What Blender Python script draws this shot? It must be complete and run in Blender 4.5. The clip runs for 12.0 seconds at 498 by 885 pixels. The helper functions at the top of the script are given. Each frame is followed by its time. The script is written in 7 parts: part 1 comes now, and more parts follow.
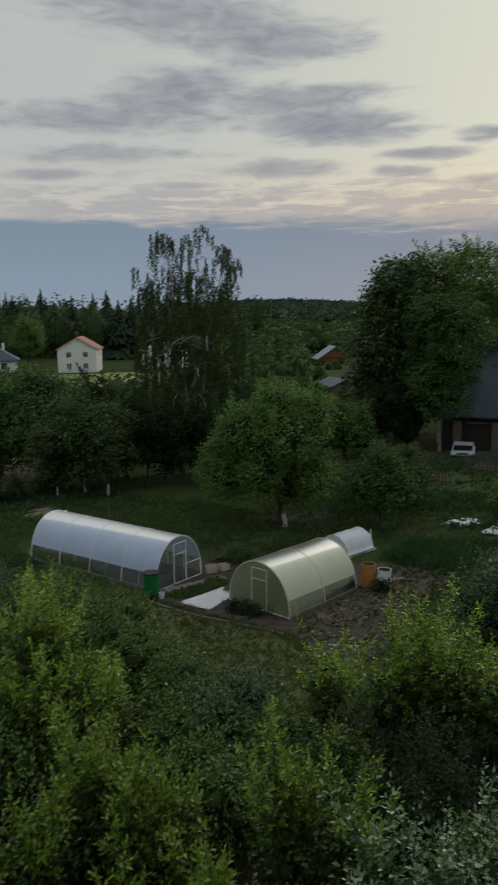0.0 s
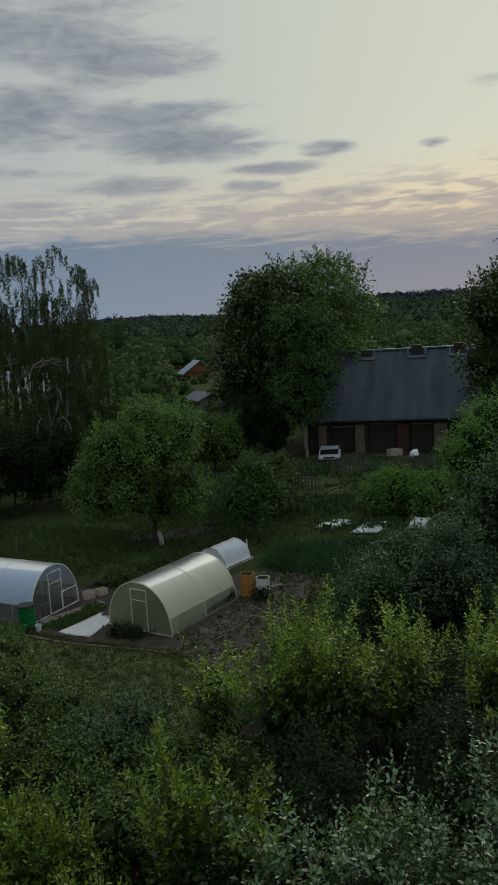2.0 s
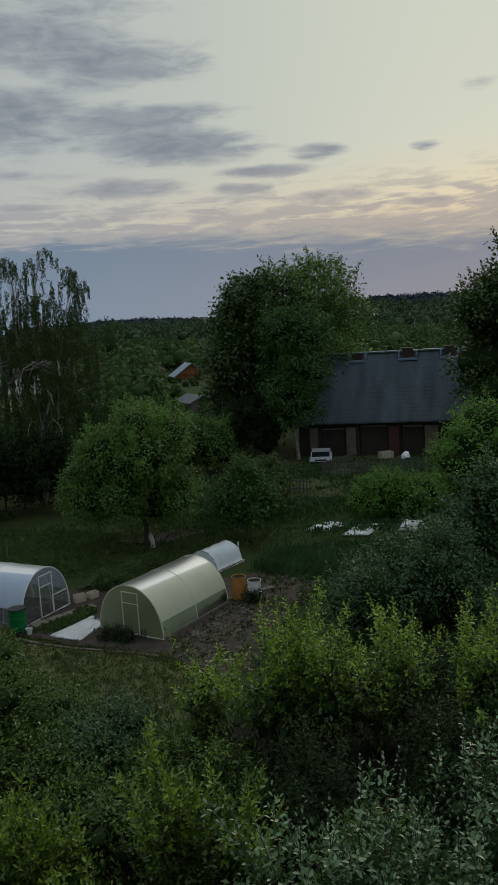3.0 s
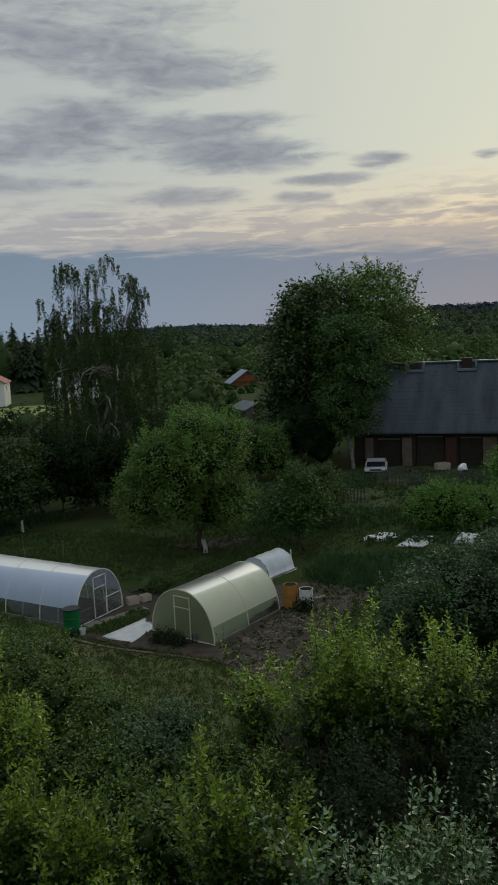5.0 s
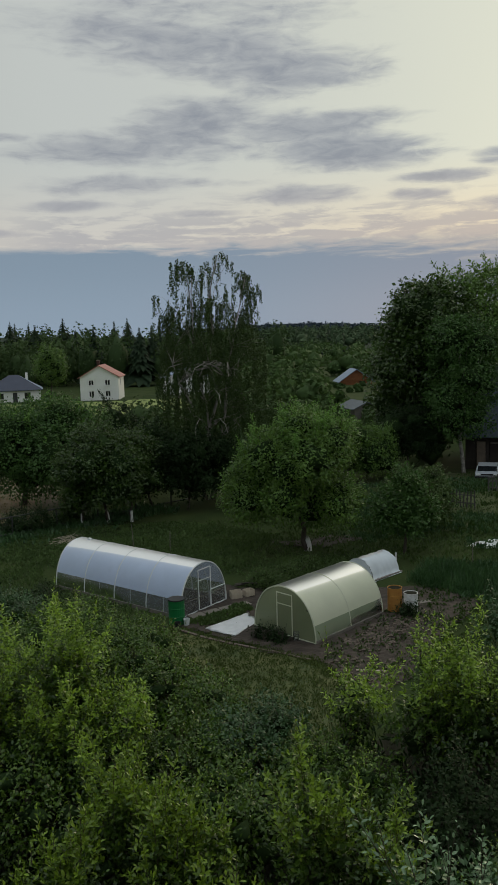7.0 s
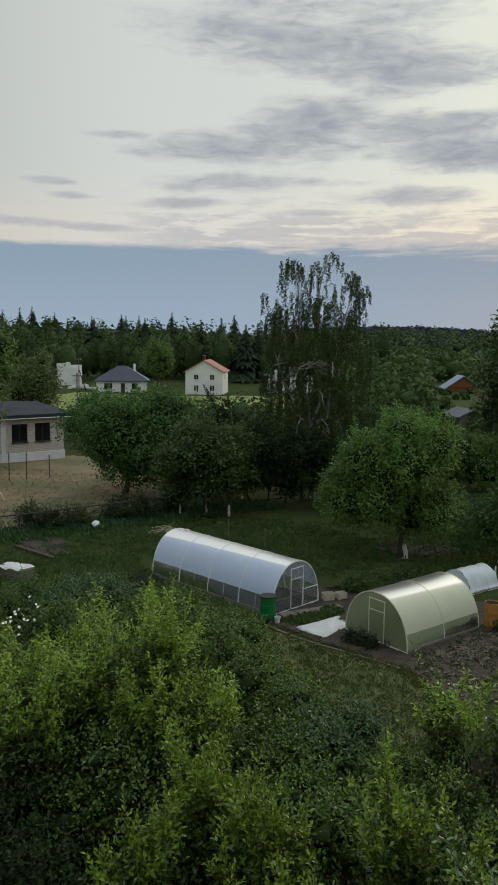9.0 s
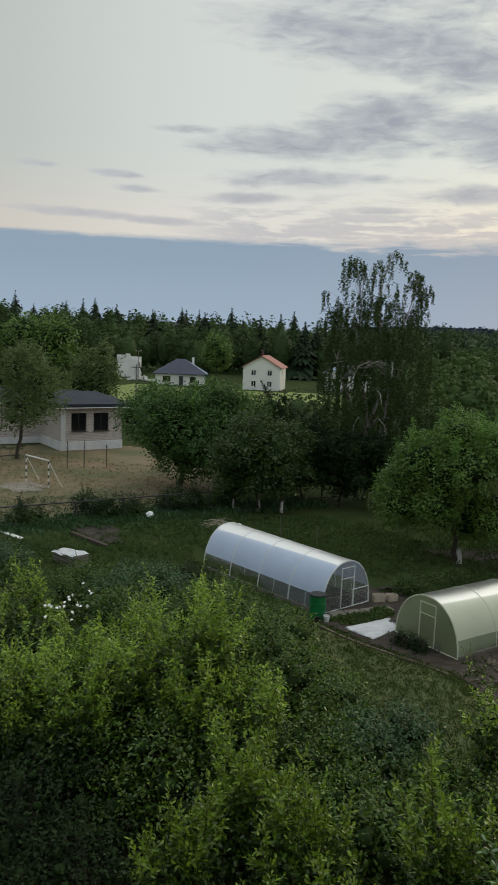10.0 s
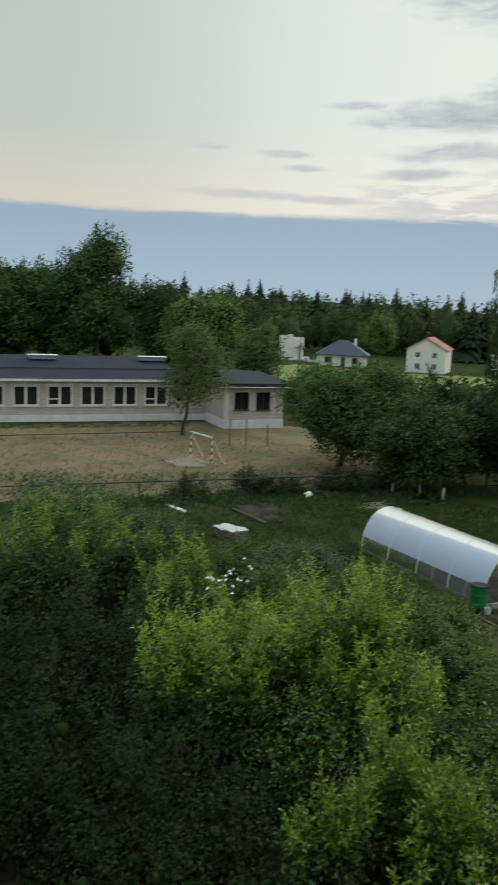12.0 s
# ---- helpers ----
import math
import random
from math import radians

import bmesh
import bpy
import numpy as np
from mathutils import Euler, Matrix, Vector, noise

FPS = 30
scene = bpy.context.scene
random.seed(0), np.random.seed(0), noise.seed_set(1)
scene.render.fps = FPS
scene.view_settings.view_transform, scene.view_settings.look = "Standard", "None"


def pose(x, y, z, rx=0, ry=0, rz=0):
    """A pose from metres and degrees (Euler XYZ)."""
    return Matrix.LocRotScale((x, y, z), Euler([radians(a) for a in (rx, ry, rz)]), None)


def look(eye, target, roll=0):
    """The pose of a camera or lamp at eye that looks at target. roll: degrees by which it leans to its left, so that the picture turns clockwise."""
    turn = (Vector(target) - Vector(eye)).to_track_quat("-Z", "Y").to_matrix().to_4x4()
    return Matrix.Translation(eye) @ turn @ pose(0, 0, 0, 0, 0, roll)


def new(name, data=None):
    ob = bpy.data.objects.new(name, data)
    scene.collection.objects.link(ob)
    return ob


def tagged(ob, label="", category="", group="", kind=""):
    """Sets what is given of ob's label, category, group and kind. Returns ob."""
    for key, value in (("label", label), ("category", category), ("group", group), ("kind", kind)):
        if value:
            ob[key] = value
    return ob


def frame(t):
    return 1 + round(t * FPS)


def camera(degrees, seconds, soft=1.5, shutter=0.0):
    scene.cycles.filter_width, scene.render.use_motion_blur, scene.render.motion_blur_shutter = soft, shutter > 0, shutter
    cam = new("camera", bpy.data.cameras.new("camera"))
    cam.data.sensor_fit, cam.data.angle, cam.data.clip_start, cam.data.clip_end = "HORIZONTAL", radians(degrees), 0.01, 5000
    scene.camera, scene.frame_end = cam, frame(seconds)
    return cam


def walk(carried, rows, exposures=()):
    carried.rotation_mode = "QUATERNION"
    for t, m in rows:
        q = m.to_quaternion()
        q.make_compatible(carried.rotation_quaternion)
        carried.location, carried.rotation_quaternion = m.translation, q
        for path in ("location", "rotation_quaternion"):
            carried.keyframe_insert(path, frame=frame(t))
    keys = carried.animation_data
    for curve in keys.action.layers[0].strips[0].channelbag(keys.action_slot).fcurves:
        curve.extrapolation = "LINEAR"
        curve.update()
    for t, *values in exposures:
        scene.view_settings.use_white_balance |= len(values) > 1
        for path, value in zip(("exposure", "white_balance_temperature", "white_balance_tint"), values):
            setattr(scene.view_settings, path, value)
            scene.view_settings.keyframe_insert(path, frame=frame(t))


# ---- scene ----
# ---- camera and its walk ----
cam = camera(34.52, 12.0, soft=1.2, shutter=0.5)
# seconds, eye, turn: a phone held out on a balcony, swinging round the body
ROWS = [
    (0.0, 0.000, -0.000, 11.50, 80.80, 0.58, -0.09),
    (0.5, 0.034, -0.001, 11.50, 81.70, 1.49, -3.80),
    (1.0, 0.055, -0.003, 11.50, 81.57, 2.66, -6.12),
    (1.5, 0.079, -0.006, 11.50, 81.55, 3.12, -8.75),
    (2.0, 0.089, -0.007, 11.50, 81.54, 3.48, -9.84),
    (2.5, 0.095, -0.008, 11.50, 81.56, 3.46, -10.47),
    (4.3, 0.087, -0.007, 11.50, 82.31, 2.79, -9.52),
    (4.5, 0.080, -0.006, 11.50, 82.37, 2.77, -8.78),
    (5.0, 0.058, -0.003, 11.50, 82.43, 2.69, -6.43),
    (5.5, 0.046, -0.002, 11.50, 82.47, 2.59, -5.13),
    (6.0, 0.015, -0.000, 11.50, 82.54, 2.40, -1.92),
    (6.5, -0.007, -0.000, 11.50, 82.57, 1.93, 0.50),
    (7.0, -0.015, -0.000, 11.50, 82.58, 1.79, 1.33),
    (7.5, -0.028, -0.001, 11.50, 82.59, 1.60, 2.74),
    (7.7, -0.042, -0.002, 11.50, 82.61, 1.67, 4.13),
    (9.3, -0.091, -0.008, 11.50, 82.52, -1.05, 9.64),
    (9.5, -0.097, -0.009, 11.50, 82.39, -1.29, 10.35),
    (10.0, -0.120, -0.013, 11.50, 82.23, -2.28, 12.97),
    (10.5, -0.133, -0.016, 11.50, 82.14, -2.80, 14.34),
    (11.0, -0.142, -0.019, 11.50, 82.06, -3.00, 15.33),
    (11.5, -0.176, -0.029, 11.50, 81.61, -2.87, 19.03),
    (12.0, -0.224, -0.048, 11.50, 80.41, -2.44, 24.45),
]
EXPOSURES = [(0.0, 0.02, 6650, 10), (0.5, -0.04, 6520, 9), (1.0, -0.10, 6450, 8), (2.5, -0.16, 6350, 8), (4.5, -0.11, 6420, 9), (5.5, -0.01, 6560, 9), (7.5, 0.20, 6650, 9), (9.5, 0.44, 6680, 9), (11.0, 0.51, 6680, 8), (12.0, 0.72, 6800, 6)]
walk(cam, [(t, pose(x, y, z, rx, ry, rz)) for t, x, y, z, rx, ry, rz in ROWS], EXPOSURES)

# ---- world: dusk sky with a bank of blue-grey cloud low down ----
world = bpy.data.worlds.new("dusk_sky")
scene.world = world
world.use_nodes = True
wt = world.node_tree
wt.nodes.clear()


def wn(kind, **sets):
    n = wt.nodes.new(kind)
    for key, value in sets.items():
        if key == "op":
            n.operation = value
        elif key == "ins":
            for i, v in value.items():
                if isinstance(v, bpy.types.NodeSocket):
                    wt.links.new(v, n.inputs[i])
                else:
                    n.inputs[i].default_value = v
    return n


def wm(op, a, b=0.0, c=0.0):
    return wn("ShaderNodeMath", op=op, ins={0: a, 1: b, 2: c}).outputs[0]


def wstep(x, lo, hi):
    n = wn("ShaderNodeMapRange", ins={0: x, 1: lo, 2: hi, 3: 0.0, 4: 1.0})
    n.interpolation_type = "SMOOTHSTEP"
    return n.outputs[0]


def wmix(fac, a, b):
    n = wt.nodes.new("ShaderNodeMix")
    n.data_type = "RGBA"
    for i, v in ((0, fac), (6, a), (7, b)):
        if isinstance(v, bpy.types.NodeSocket):
            wt.links.new(v, n.inputs[i])
        else:
            n.inputs[i].default_value = v if i == 0 else (*v, 1)
    return n.outputs[2]


direction = wn("ShaderNodeTexCoord").outputs["Generated"]
sep = wn("ShaderNodeSeparateXYZ", ins={0: direction})
dx, dy, dz = sep.outputs
azim = wm("MULTIPLY", wm("ARCTAN2", dx, dy), 57.2958)
elev = wm("MULTIPLY", wm("ARCSINE", dz), 57.2958)
ae = wn("ShaderNodeCombineXYZ", ins={0: azim, 1: elev, 2: 0.0}).outputs[0]
stretched = wn("ShaderNodeVectorMath", op="MULTIPLY", ins={0: ae, 1: (0.28, 0.95, 1.0)}).outputs[0]
wisp = wn("ShaderNodeTexNoise", ins={"Vector": stretched, "Scale": 0.5, "Detail": 8.0, "Roughness": 0.52, "Distortion": 0.45}).outputs[0]
fine = wn("ShaderNodeTexNoise", ins={"Vector": stretched, "Scale": 1.5, "Detail": 8.0, "Roughness": 0.62, "Distortion": 0.6}).outputs[0]

nishita = wn("ShaderNodeTexSky")
nishita.sky_type = "NISHITA"
nishita.sun_disc = False
nishita.sun_elevation = radians(3.0)
nishita.sun_rotation = radians(30.0)
clear_air = wn("ShaderNodeVectorMath", op="SCALE", ins={0: nishita.outputs[0], 3: 0.05}).outputs[0]

# how near a direction lies to the sunset, on the right of the walk
towards = wstep(wm("ABSOLUTE", wm("SUBTRACT", azim, 32.0)), 46.0, 2.0)
low = wstep(elev, 12.5, 5.5)
high_pale = wmix(towards, (0.53, 0.565, 0.56), (0.77, 0.79, 0.66))
away = wstep(wm("ABSOLUTE", wm("SUBTRACT", azim, 32.0)), 75.0, 150.0)
high_pale = wmix(away, high_pale, (0.53, 0.62, 0.77))
far_left = wstep(azim, -12.0, -40.0)
high_pale = wmix(far_left, high_pale, (0.36, 0.395, 0.39))
low_pale = wmix(towards, (0.60, 0.58, 0.55), (0.90, 0.75, 0.51))
low_pale = wmix(far_left, low_pale, (0.45, 0.425, 0.40))
veil = wmix(low, high_pale, low_pale)
overhead = wstep(elev, 22.0, 60.0)
veil = wmix(overhead, veil, wmix(away, (0.86, 0.92, 0.93), (0.72, 0.82, 0.95)))
sky = wmix(0.12, veil, clear_air)

# cloud masses: azimuth, elevation, half width, half height (degrees), rise for each degree to the right, density
MASSES = [
    (-3.6, 18.6, 11.5, 1.7, -0.115, 1.05), (-1.2, 18.0, 6.0, 1.9, -0.10, 1.1), (-2.6, 21.2, 9.5, 1.5, -0.04, 0.72), (4.8, 16.9, 4.6, 1.0, -0.05, 0.7),
    (-5.6, 14.1, 5.0, 1.9, 0.12, 1.1), (-10.2, 12.8, 6.6, 1.1, 0.05, 1.0), (3.4, 13.8, 7.0, 1.1, 0.01, 1.0), (5.6, 12.3, 6.4, 1.35, -0.02, 1.15), (-1.8, 12.4, 5.5, 1.0, 0.0, 0.75),
    (-2.4, 24.4, 12.0, 2.0, -0.06, 0.7),
]
# long thin clouds: azimuth, elevation, half width, half height, density
STREAKS = [
    (-10.6, 10.5, 5.2, 0.8, 0.9), (-13.4, 9.2, 3.6, 0.45, 0.9), (2.8, 9.6, 4.2, 0.75, 0.9), (11.9, 10.3, 3.4, 0.45, 0.95), (10.5, 9.3, 2.4, 0.45, 0.9),
    (15.8, 11.3, 2.0, 0.6, 0.8), (16.6, 8.3, 4.2, 0.6, 0.9), (22.4, 7.6, 3.6, 0.35, 0.85), (22.9, 11.1, 1.1, 0.35, 0.75), (-27.7, 10.6, 1.4, 0.26, 0.85),
    (-22.5, 10.3, 1.9, 0.28, 0.9), (-20.9, 9.4, 1.7, 0.28, 0.85), (-17.4, 13.35, 2.2, 0.28, 0.75), (-3.2, 10.6, 4.0, 0.36, 0.6), (6.0, 7.9, 9.0, 0.55, 0.6), (-5.0, 8.6, 4.5, 0.3, 0.6),
    (-21.5, 7.5, 7.5, 0.34, 0.95), (26.6, 14.4, 1.6, 0.5, 0.45),
]
cover = None
for az, el, w, h, slope, depth in MASSES + [(az, el, w, h, -0.03 if az < -18 else 0.0, depth) for az, el, w, h, depth in STREAKS]:
    off = wm("SUBTRACT", azim, az)
    u = wm("DIVIDE", off, w)
    v = wm("DIVIDE", wm("SUBTRACT", wm("SUBTRACT", elev, el), wm("MULTIPLY", off, slope)), h)
    r = wm("SQRT", wm("ADD", wm("MULTIPLY", u, u), wm("MULTIPLY", v, v)))
    m = wm("MULTIPLY", wstep(r, 1.75, 0.15), depth)
    cover = m if cover is None else wm("MAXIMUM", cover, m)
drawn_out = wn("ShaderNodeVectorMath", op="MULTIPLY", ins={0: ae, 1: (0.2, 1.5, 1.0)}).outputs[0]
streaks = wn("ShaderNodeTexNoise", ins={"Vector": drawn_out, "Scale": 1.1, "Detail": 6.0, "Roughness": 0.6, "Distortion": 0.5}).outputs[0]
rough_edge = wm("ADD", wm("MULTIPLY", wm("SUBTRACT", wisp, 0.5), 1.4), wm("ADD", wm("MULTIPLY", wm("SUBTRACT", fine, 0.5), 0.9), wm("MULTIPLY", wm("SUBTRACT", streaks, 0.5), 0.6)))
ragged = wm("ADD", cover, rough_edge)
cloud = wm("MULTIPLY", wstep(ragged, 0.18, 0.9), wstep(cover, 0.0, 0.35))
# thin streaks everywhere low down, but for the clear air in the far left
streak_zone = wm("MULTIPLY", wm("MULTIPLY", wstep(elev, 11.2, 7.4), wstep(elev, 5.0, 6.4)), wstep(azim, -21.0, -13.0))
thin = wm("MULTIPLY", wstep(wm("ADD", wm("ADD", wm("MULTIPLY", streaks, 0.65), wm("MULTIPLY", fine, 0.35)), wm("MULTIPLY", wstep(elev, 9.5, 6.4), 0.09)), 0.47, 0.61), streak_zone)
cloud = wm("MAXIMUM", cloud, wm("MULTIPLY", thin, 0.85))
thick = wstep(wm("ADD", ragged, wm("MULTIPLY", wm("SUBTRACT", fine, 0.5), 1.2)), 0.5, 1.7)
cloud_colour = wmix(low, wmix(thick, (0.36, 0.385, 0.41), (0.225, 0.25, 0.30)), wmix(towards, (0.37, 0.37, 0.395), (0.47, 0.40, 0.37)))
sky = wmix(wm("MULTIPLY", cloud, 0.94), sky, cloud_colour)

# the low bank, sharp-topped away from the sunset, frayed near it
fray = wm("ADD", wm("MULTIPLY", wm("SUBTRACT", wisp, 0.5), 0.5), wm("MULTIPLY", wm("SUBTRACT", streaks, 0.5), wm("ADD", 0.7, wm("MULTIPLY", wstep(azim, -22.0, 6.0), 3.0))))
edge = wm("ADD", wm("ADD", elev, fray), wm("MULTIPLY", wstep(azim, 2.0, 26.0), 0.5))
bank = wm("MULTIPLY", wstep(edge, wm("ADD", 6.5, wm("MULTIPLY", towards, 1.3)), wm("SUBTRACT", 6.0, wm("MULTIPLY", towards, 1.3))), 0.96)
bank_top = wmix(towards, (0.188, 0.258, 0.34), (0.232, 0.256, 0.322))
bank_foot = wmix(towards, (0.22, 0.295, 0.385), (0.29, 0.285, 0.335))
bank_colour = wmix(wstep(elev, 6.0, 1.0), bank_top, bank_foot)
sky = wmix(bank, sky, bank_colour)
background = wn("ShaderNodeBackground", ins={0: sky, 1: 1.0})
wt.links.new(background.outputs[0], wn("ShaderNodeOutputWorld").inputs[0])

sun = new("sun", bpy.data.lights.new("sun", "SUN"))
sun.data.energy, sun.data.angle, sun.data.color = 0.7, radians(25), (1.0, 0.84, 0.62)
sun.matrix_world = look((60, 100, 34), (0, 0, 0))

# ---- materials ----


def material(name, colour, other, scale=3.0, rough=0.8, metal=0.0, bump=0.2, fine=40.0, spec=0.3, amount=1.0, stretch=None):
    """Two colours mixed by a coarse and a fine noise, with fine relief."""
    m = bpy.data.materials.new(name)
    m.use_nodes = True
    t = m.node_tree
    p = t.nodes["Principled BSDF"]
    co = t.nodes.new("ShaderNodeTexCoord")
    big, small = t.nodes.new("ShaderNodeTexNoise"), t.nodes.new("ShaderNodeTexNoise")
    place = co.outputs["Object"]
    if stretch:
        vm = t.nodes.new("ShaderNodeVectorMath")
        vm.operation = "MULTIPLY"
        vm.inputs[1].default_value = stretch
        t.links.new(place, vm.inputs[0])
        place = vm.outputs[0]
    for n, s in ((big, scale), (small, fine)):
        t.links.new(place, n.inputs["Vector"])
        n.inputs["Scale"].default_value = s
        n.inputs["Detail"].default_value = 6
    add = t.nodes.new("ShaderNodeMath")
    add.operation = "MULTIPLY_ADD"
    t.links.new(big.outputs[0], add.inputs[0])
    add.inputs[1].default_value = 0.65
    half = t.nodes.new("ShaderNodeMath")
    half.operation = "MULTIPLY"
    half.inputs[1].default_value = 0.35
    t.links.new(small.outputs[0], half.inputs[0])
    t.links.new(half.outputs[0], add.inputs[2])
    ramp = t.nodes.new("ShaderNodeMapRange")
    ramp.inputs[1].default_value, ramp.inputs[2].default_value = 0.5 - 0.2 / amount, 0.5 + 0.2 / amount
    t.links.new(add.outputs[0], ramp.inputs[0])
    mix = t.nodes.new("ShaderNodeMix")
    mix.data_type = "RGBA"
    mix.inputs[6].default_value, mix.inputs[7].default_value = (*colour, 1), (*other, 1)
    t.links.new(ramp.outputs[0], mix.inputs[0])
    t.links.new(mix.outputs[2], p.inputs["Base Color"])
    p.inputs["Roughness"].default_value, p.inputs["Metallic"].default_value = rough, metal
    p.inputs["Specular IOR Level"].default_value = spec
    if bump:
        b = t.nodes.new("ShaderNodeBump")
        b.inputs["Strength"].default_value, b.inputs["Distance"].default_value = bump, 0.02
        t.links.new(add.outputs[0], b.inputs["Height"])
        t.links.new(b.outputs[0], p.inputs["Normal"])
    return m


def leaf_material(name, dark, light, through_light=0.3, rough=0.5, spec=0.35, young=(0.36, 0.64), patch=0.9):
    """Leaves: a colour of its own for each leaf, patches over the crown, some light passing through."""
    m = bpy.data.materials.new(name)
    m.use_nodes = True
    t = m.node_tree
    p = t.nodes["Principled BSDF"]
    geo, co = t.nodes.new("ShaderNodeNewGeometry"), t.nodes.new("ShaderNodeTexCoord")
    cloudy = t.nodes.new("ShaderNodeTexNoise")
    cloudy.inputs["Scale"].default_value = patch
    t.links.new(co.outputs["Object"], cloudy.inputs["Vector"])
    add = t.nodes.new("ShaderNodeMath")
    add.operation = "MULTIPLY_ADD"
    add.inputs[1].default_value = young[0]
    scaled = t.nodes.new("ShaderNodeMath")
    scaled.operation = "MULTIPLY"
    scaled.inputs[1].default_value = young[1]
    t.links.new(cloudy.outputs[0], scaled.inputs[0])
    t.links.new(geo.outputs["Random Per Island"], add.inputs[0])
    t.links.new(scaled.outputs[0], add.inputs[2])
    mix = t.nodes.new("ShaderNodeMix")
    mix.data_type = "RGBA"
    mix.inputs[6].default_value, mix.inputs[7].default_value = (*dark, 1), (*light, 1)
    t.links.new(add.outputs[0], mix.inputs[0])
    t.links.new(mix.outputs[2], p.inputs["Base Color"])
    p.inputs["Roughness"].default_value = rough
    p.inputs["Specular IOR Level"].default_value = spec
    tr = t.nodes.new("ShaderNodeBsdfTranslucent")
    t.links.new(mix.outputs[2], tr.inputs[0])
    ms = t.nodes.new("ShaderNodeMixShader")
    ms.inputs[0].default_value = through_light
    t.links.new(p.outputs[0], ms.inputs[1])
    t.links.new(tr.outputs[0], ms.inputs[2])
    t.links.new(ms.outputs[0], t.nodes["Material Output"].inputs[0])
    return m


def sheet_material(name, colour, clear, gloss_rough, translucent=0.5, gloss=0.35):
    """Twin-wall plastic: diffuse, light passing through, partly see-through, with gloss that grows at a slant."""
    m = bpy.data.materials.new(name)
    m.use_nodes = True
    t = m.node_tree
    t.nodes.remove(t.nodes["Principled BSDF"])
    noise_tex, co = t.nodes.new("ShaderNodeTexNoise"), t.nodes.new("ShaderNodeTexCoord")
    noise_tex.inputs["Scale"].default_value, noise_tex.inputs["Detail"].default_value = 1.3, 5
    t.links.new(co.outputs["Object"], noise_tex.inputs["Vector"])
    mix = t.nodes.new("ShaderNodeMix")
    mix.data_type = "RGBA"
    mix.inputs[6].default_value = (*[c * 0.82 for c in colour], 1)
    mix.inputs[7].default_value = (*colour, 1)
    t.links.new(noise_tex.outputs[0], mix.inputs[0])
    di, tr, cl, gl = (t.nodes.new("ShaderNodeBsdf" + k) for k in ("Diffuse", "Translucent", "Transparent", "Glossy"))
    t.links.new(mix.outputs[2], di.inputs[0])
    t.links.new(mix.outputs[2], tr.inputs[0])
    gl.inputs["Roughness"].default_value = gloss_rough
    lw = t.nodes.new("ShaderNodeLayerWeight")
    lw.inputs[0].default_value = gloss

    def blend(fac, a, b):
        n = t.nodes.new("ShaderNodeMixShader")
        if isinstance(fac, float):
            n.inputs[0].default_value = fac
        else:
            t.links.new(fac, n.inputs[0])
        t.links.new(a, n.inputs[1])
        t.links.new(b, n.inputs[2])
        return n.outputs[0]
    body = blend(translucent, di.outputs[0], tr.outputs[0])
    body = blend(clear, body, cl.outputs[0])
    body = blend(lw.outputs[0], body, gl.outputs[0])
    t.links.new(body, t.nodes["Material Output"].inputs[0])
    return m


GRASS = material("grass", (0.02, 0.036, 0.012), (0.052, 0.068, 0.022), scale=0.3, fine=9.0, bump=0.6, spec=0.05, rough=0.95)
YARD = material("yard_grass", (0.04, 0.052, 0.022), (0.10, 0.11, 0.055), scale=0.6, fine=14.0, bump=0.6, spec=0.05, rough=0.95)
LAWN = material("lawn", (0.032, 0.06, 0.016), (0.118, 0.118, 0.042), scale=0.45, fine=7.0, bump=0.8, amount=1.3)
SOIL = material("soil", (0.018, 0.0135, 0.0105), (0.062, 0.047, 0.036), scale=1.6, fine=16.0, bump=0.9)
# Soil darkened to carry the shade under fruit trees; also fills two barrels.
SHADED_SOIL = material("shaded_soil", (0.014, 0.013, 0.010), (0.032, 0.032, 0.020), scale=0.9, fine=14.0, bump=0.9, spec=0.05, rough=0.95)
DIRT = material("dirt", (0.195, 0.142, 0.085), (0.095, 0.1, 0.045), scale=0.25, fine=3.5, bump=0.6, amount=2.0)
STRAW = leaf_material("dry_grass", (0.10, 0.085, 0.035), (0.27, 0.205, 0.10), 0.3, 0.8, 0.1, (0.4, 0.6), 0.3)
SAND = material("sand", (0.25, 0.225, 0.19), (0.17, 0.15, 0.115), scale=0.8, fine=6.0, amount=1.3)
WOOD_FLOOR = material("wood_floor", (0.018, 0.03, 0.022), (0.03, 0.044, 0.03), scale=0.01, fine=0.2, bump=0.0, rough=0.95, spec=0.05)
FIELD = material("field", (0.18, 0.225, 0.05), (0.12, 0.165, 0.04), scale=0.1, fine=2.0)
CONCRETE = material("concrete", (0.20, 0.18, 0.15), (0.13, 0.115, 0.095), scale=2.0, fine=25.0)
CLOD = material("dry_clods", (0.15, 0.12, 0.095), (0.085, 0.065, 0.05), scale=2.0, fine=25.0, bump=0.6)
BARK = material("bark", (0.035, 0.028, 0.022), (0.09, 0.075, 0.06), scale=4.0, fine=30.0, bump=0.8)
BIRCH_BARK = material("birch_bark", (0.34, 0.32, 0.29), (0.08, 0.07, 0.06), scale=3.0, fine=12.0, amount=1.2)
LIMEWASH = material("limewash", (0.72, 0.72, 0.70), (0.5, 0.5, 0.47), scale=5.0, fine=30.0)
# Orchard leaves: tips lighter as young growth, lower ones darkened to paint shade.
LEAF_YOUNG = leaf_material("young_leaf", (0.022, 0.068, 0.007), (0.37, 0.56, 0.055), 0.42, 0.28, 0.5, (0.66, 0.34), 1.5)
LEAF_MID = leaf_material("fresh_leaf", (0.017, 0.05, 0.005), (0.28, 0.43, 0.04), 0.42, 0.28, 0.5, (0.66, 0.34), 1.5)
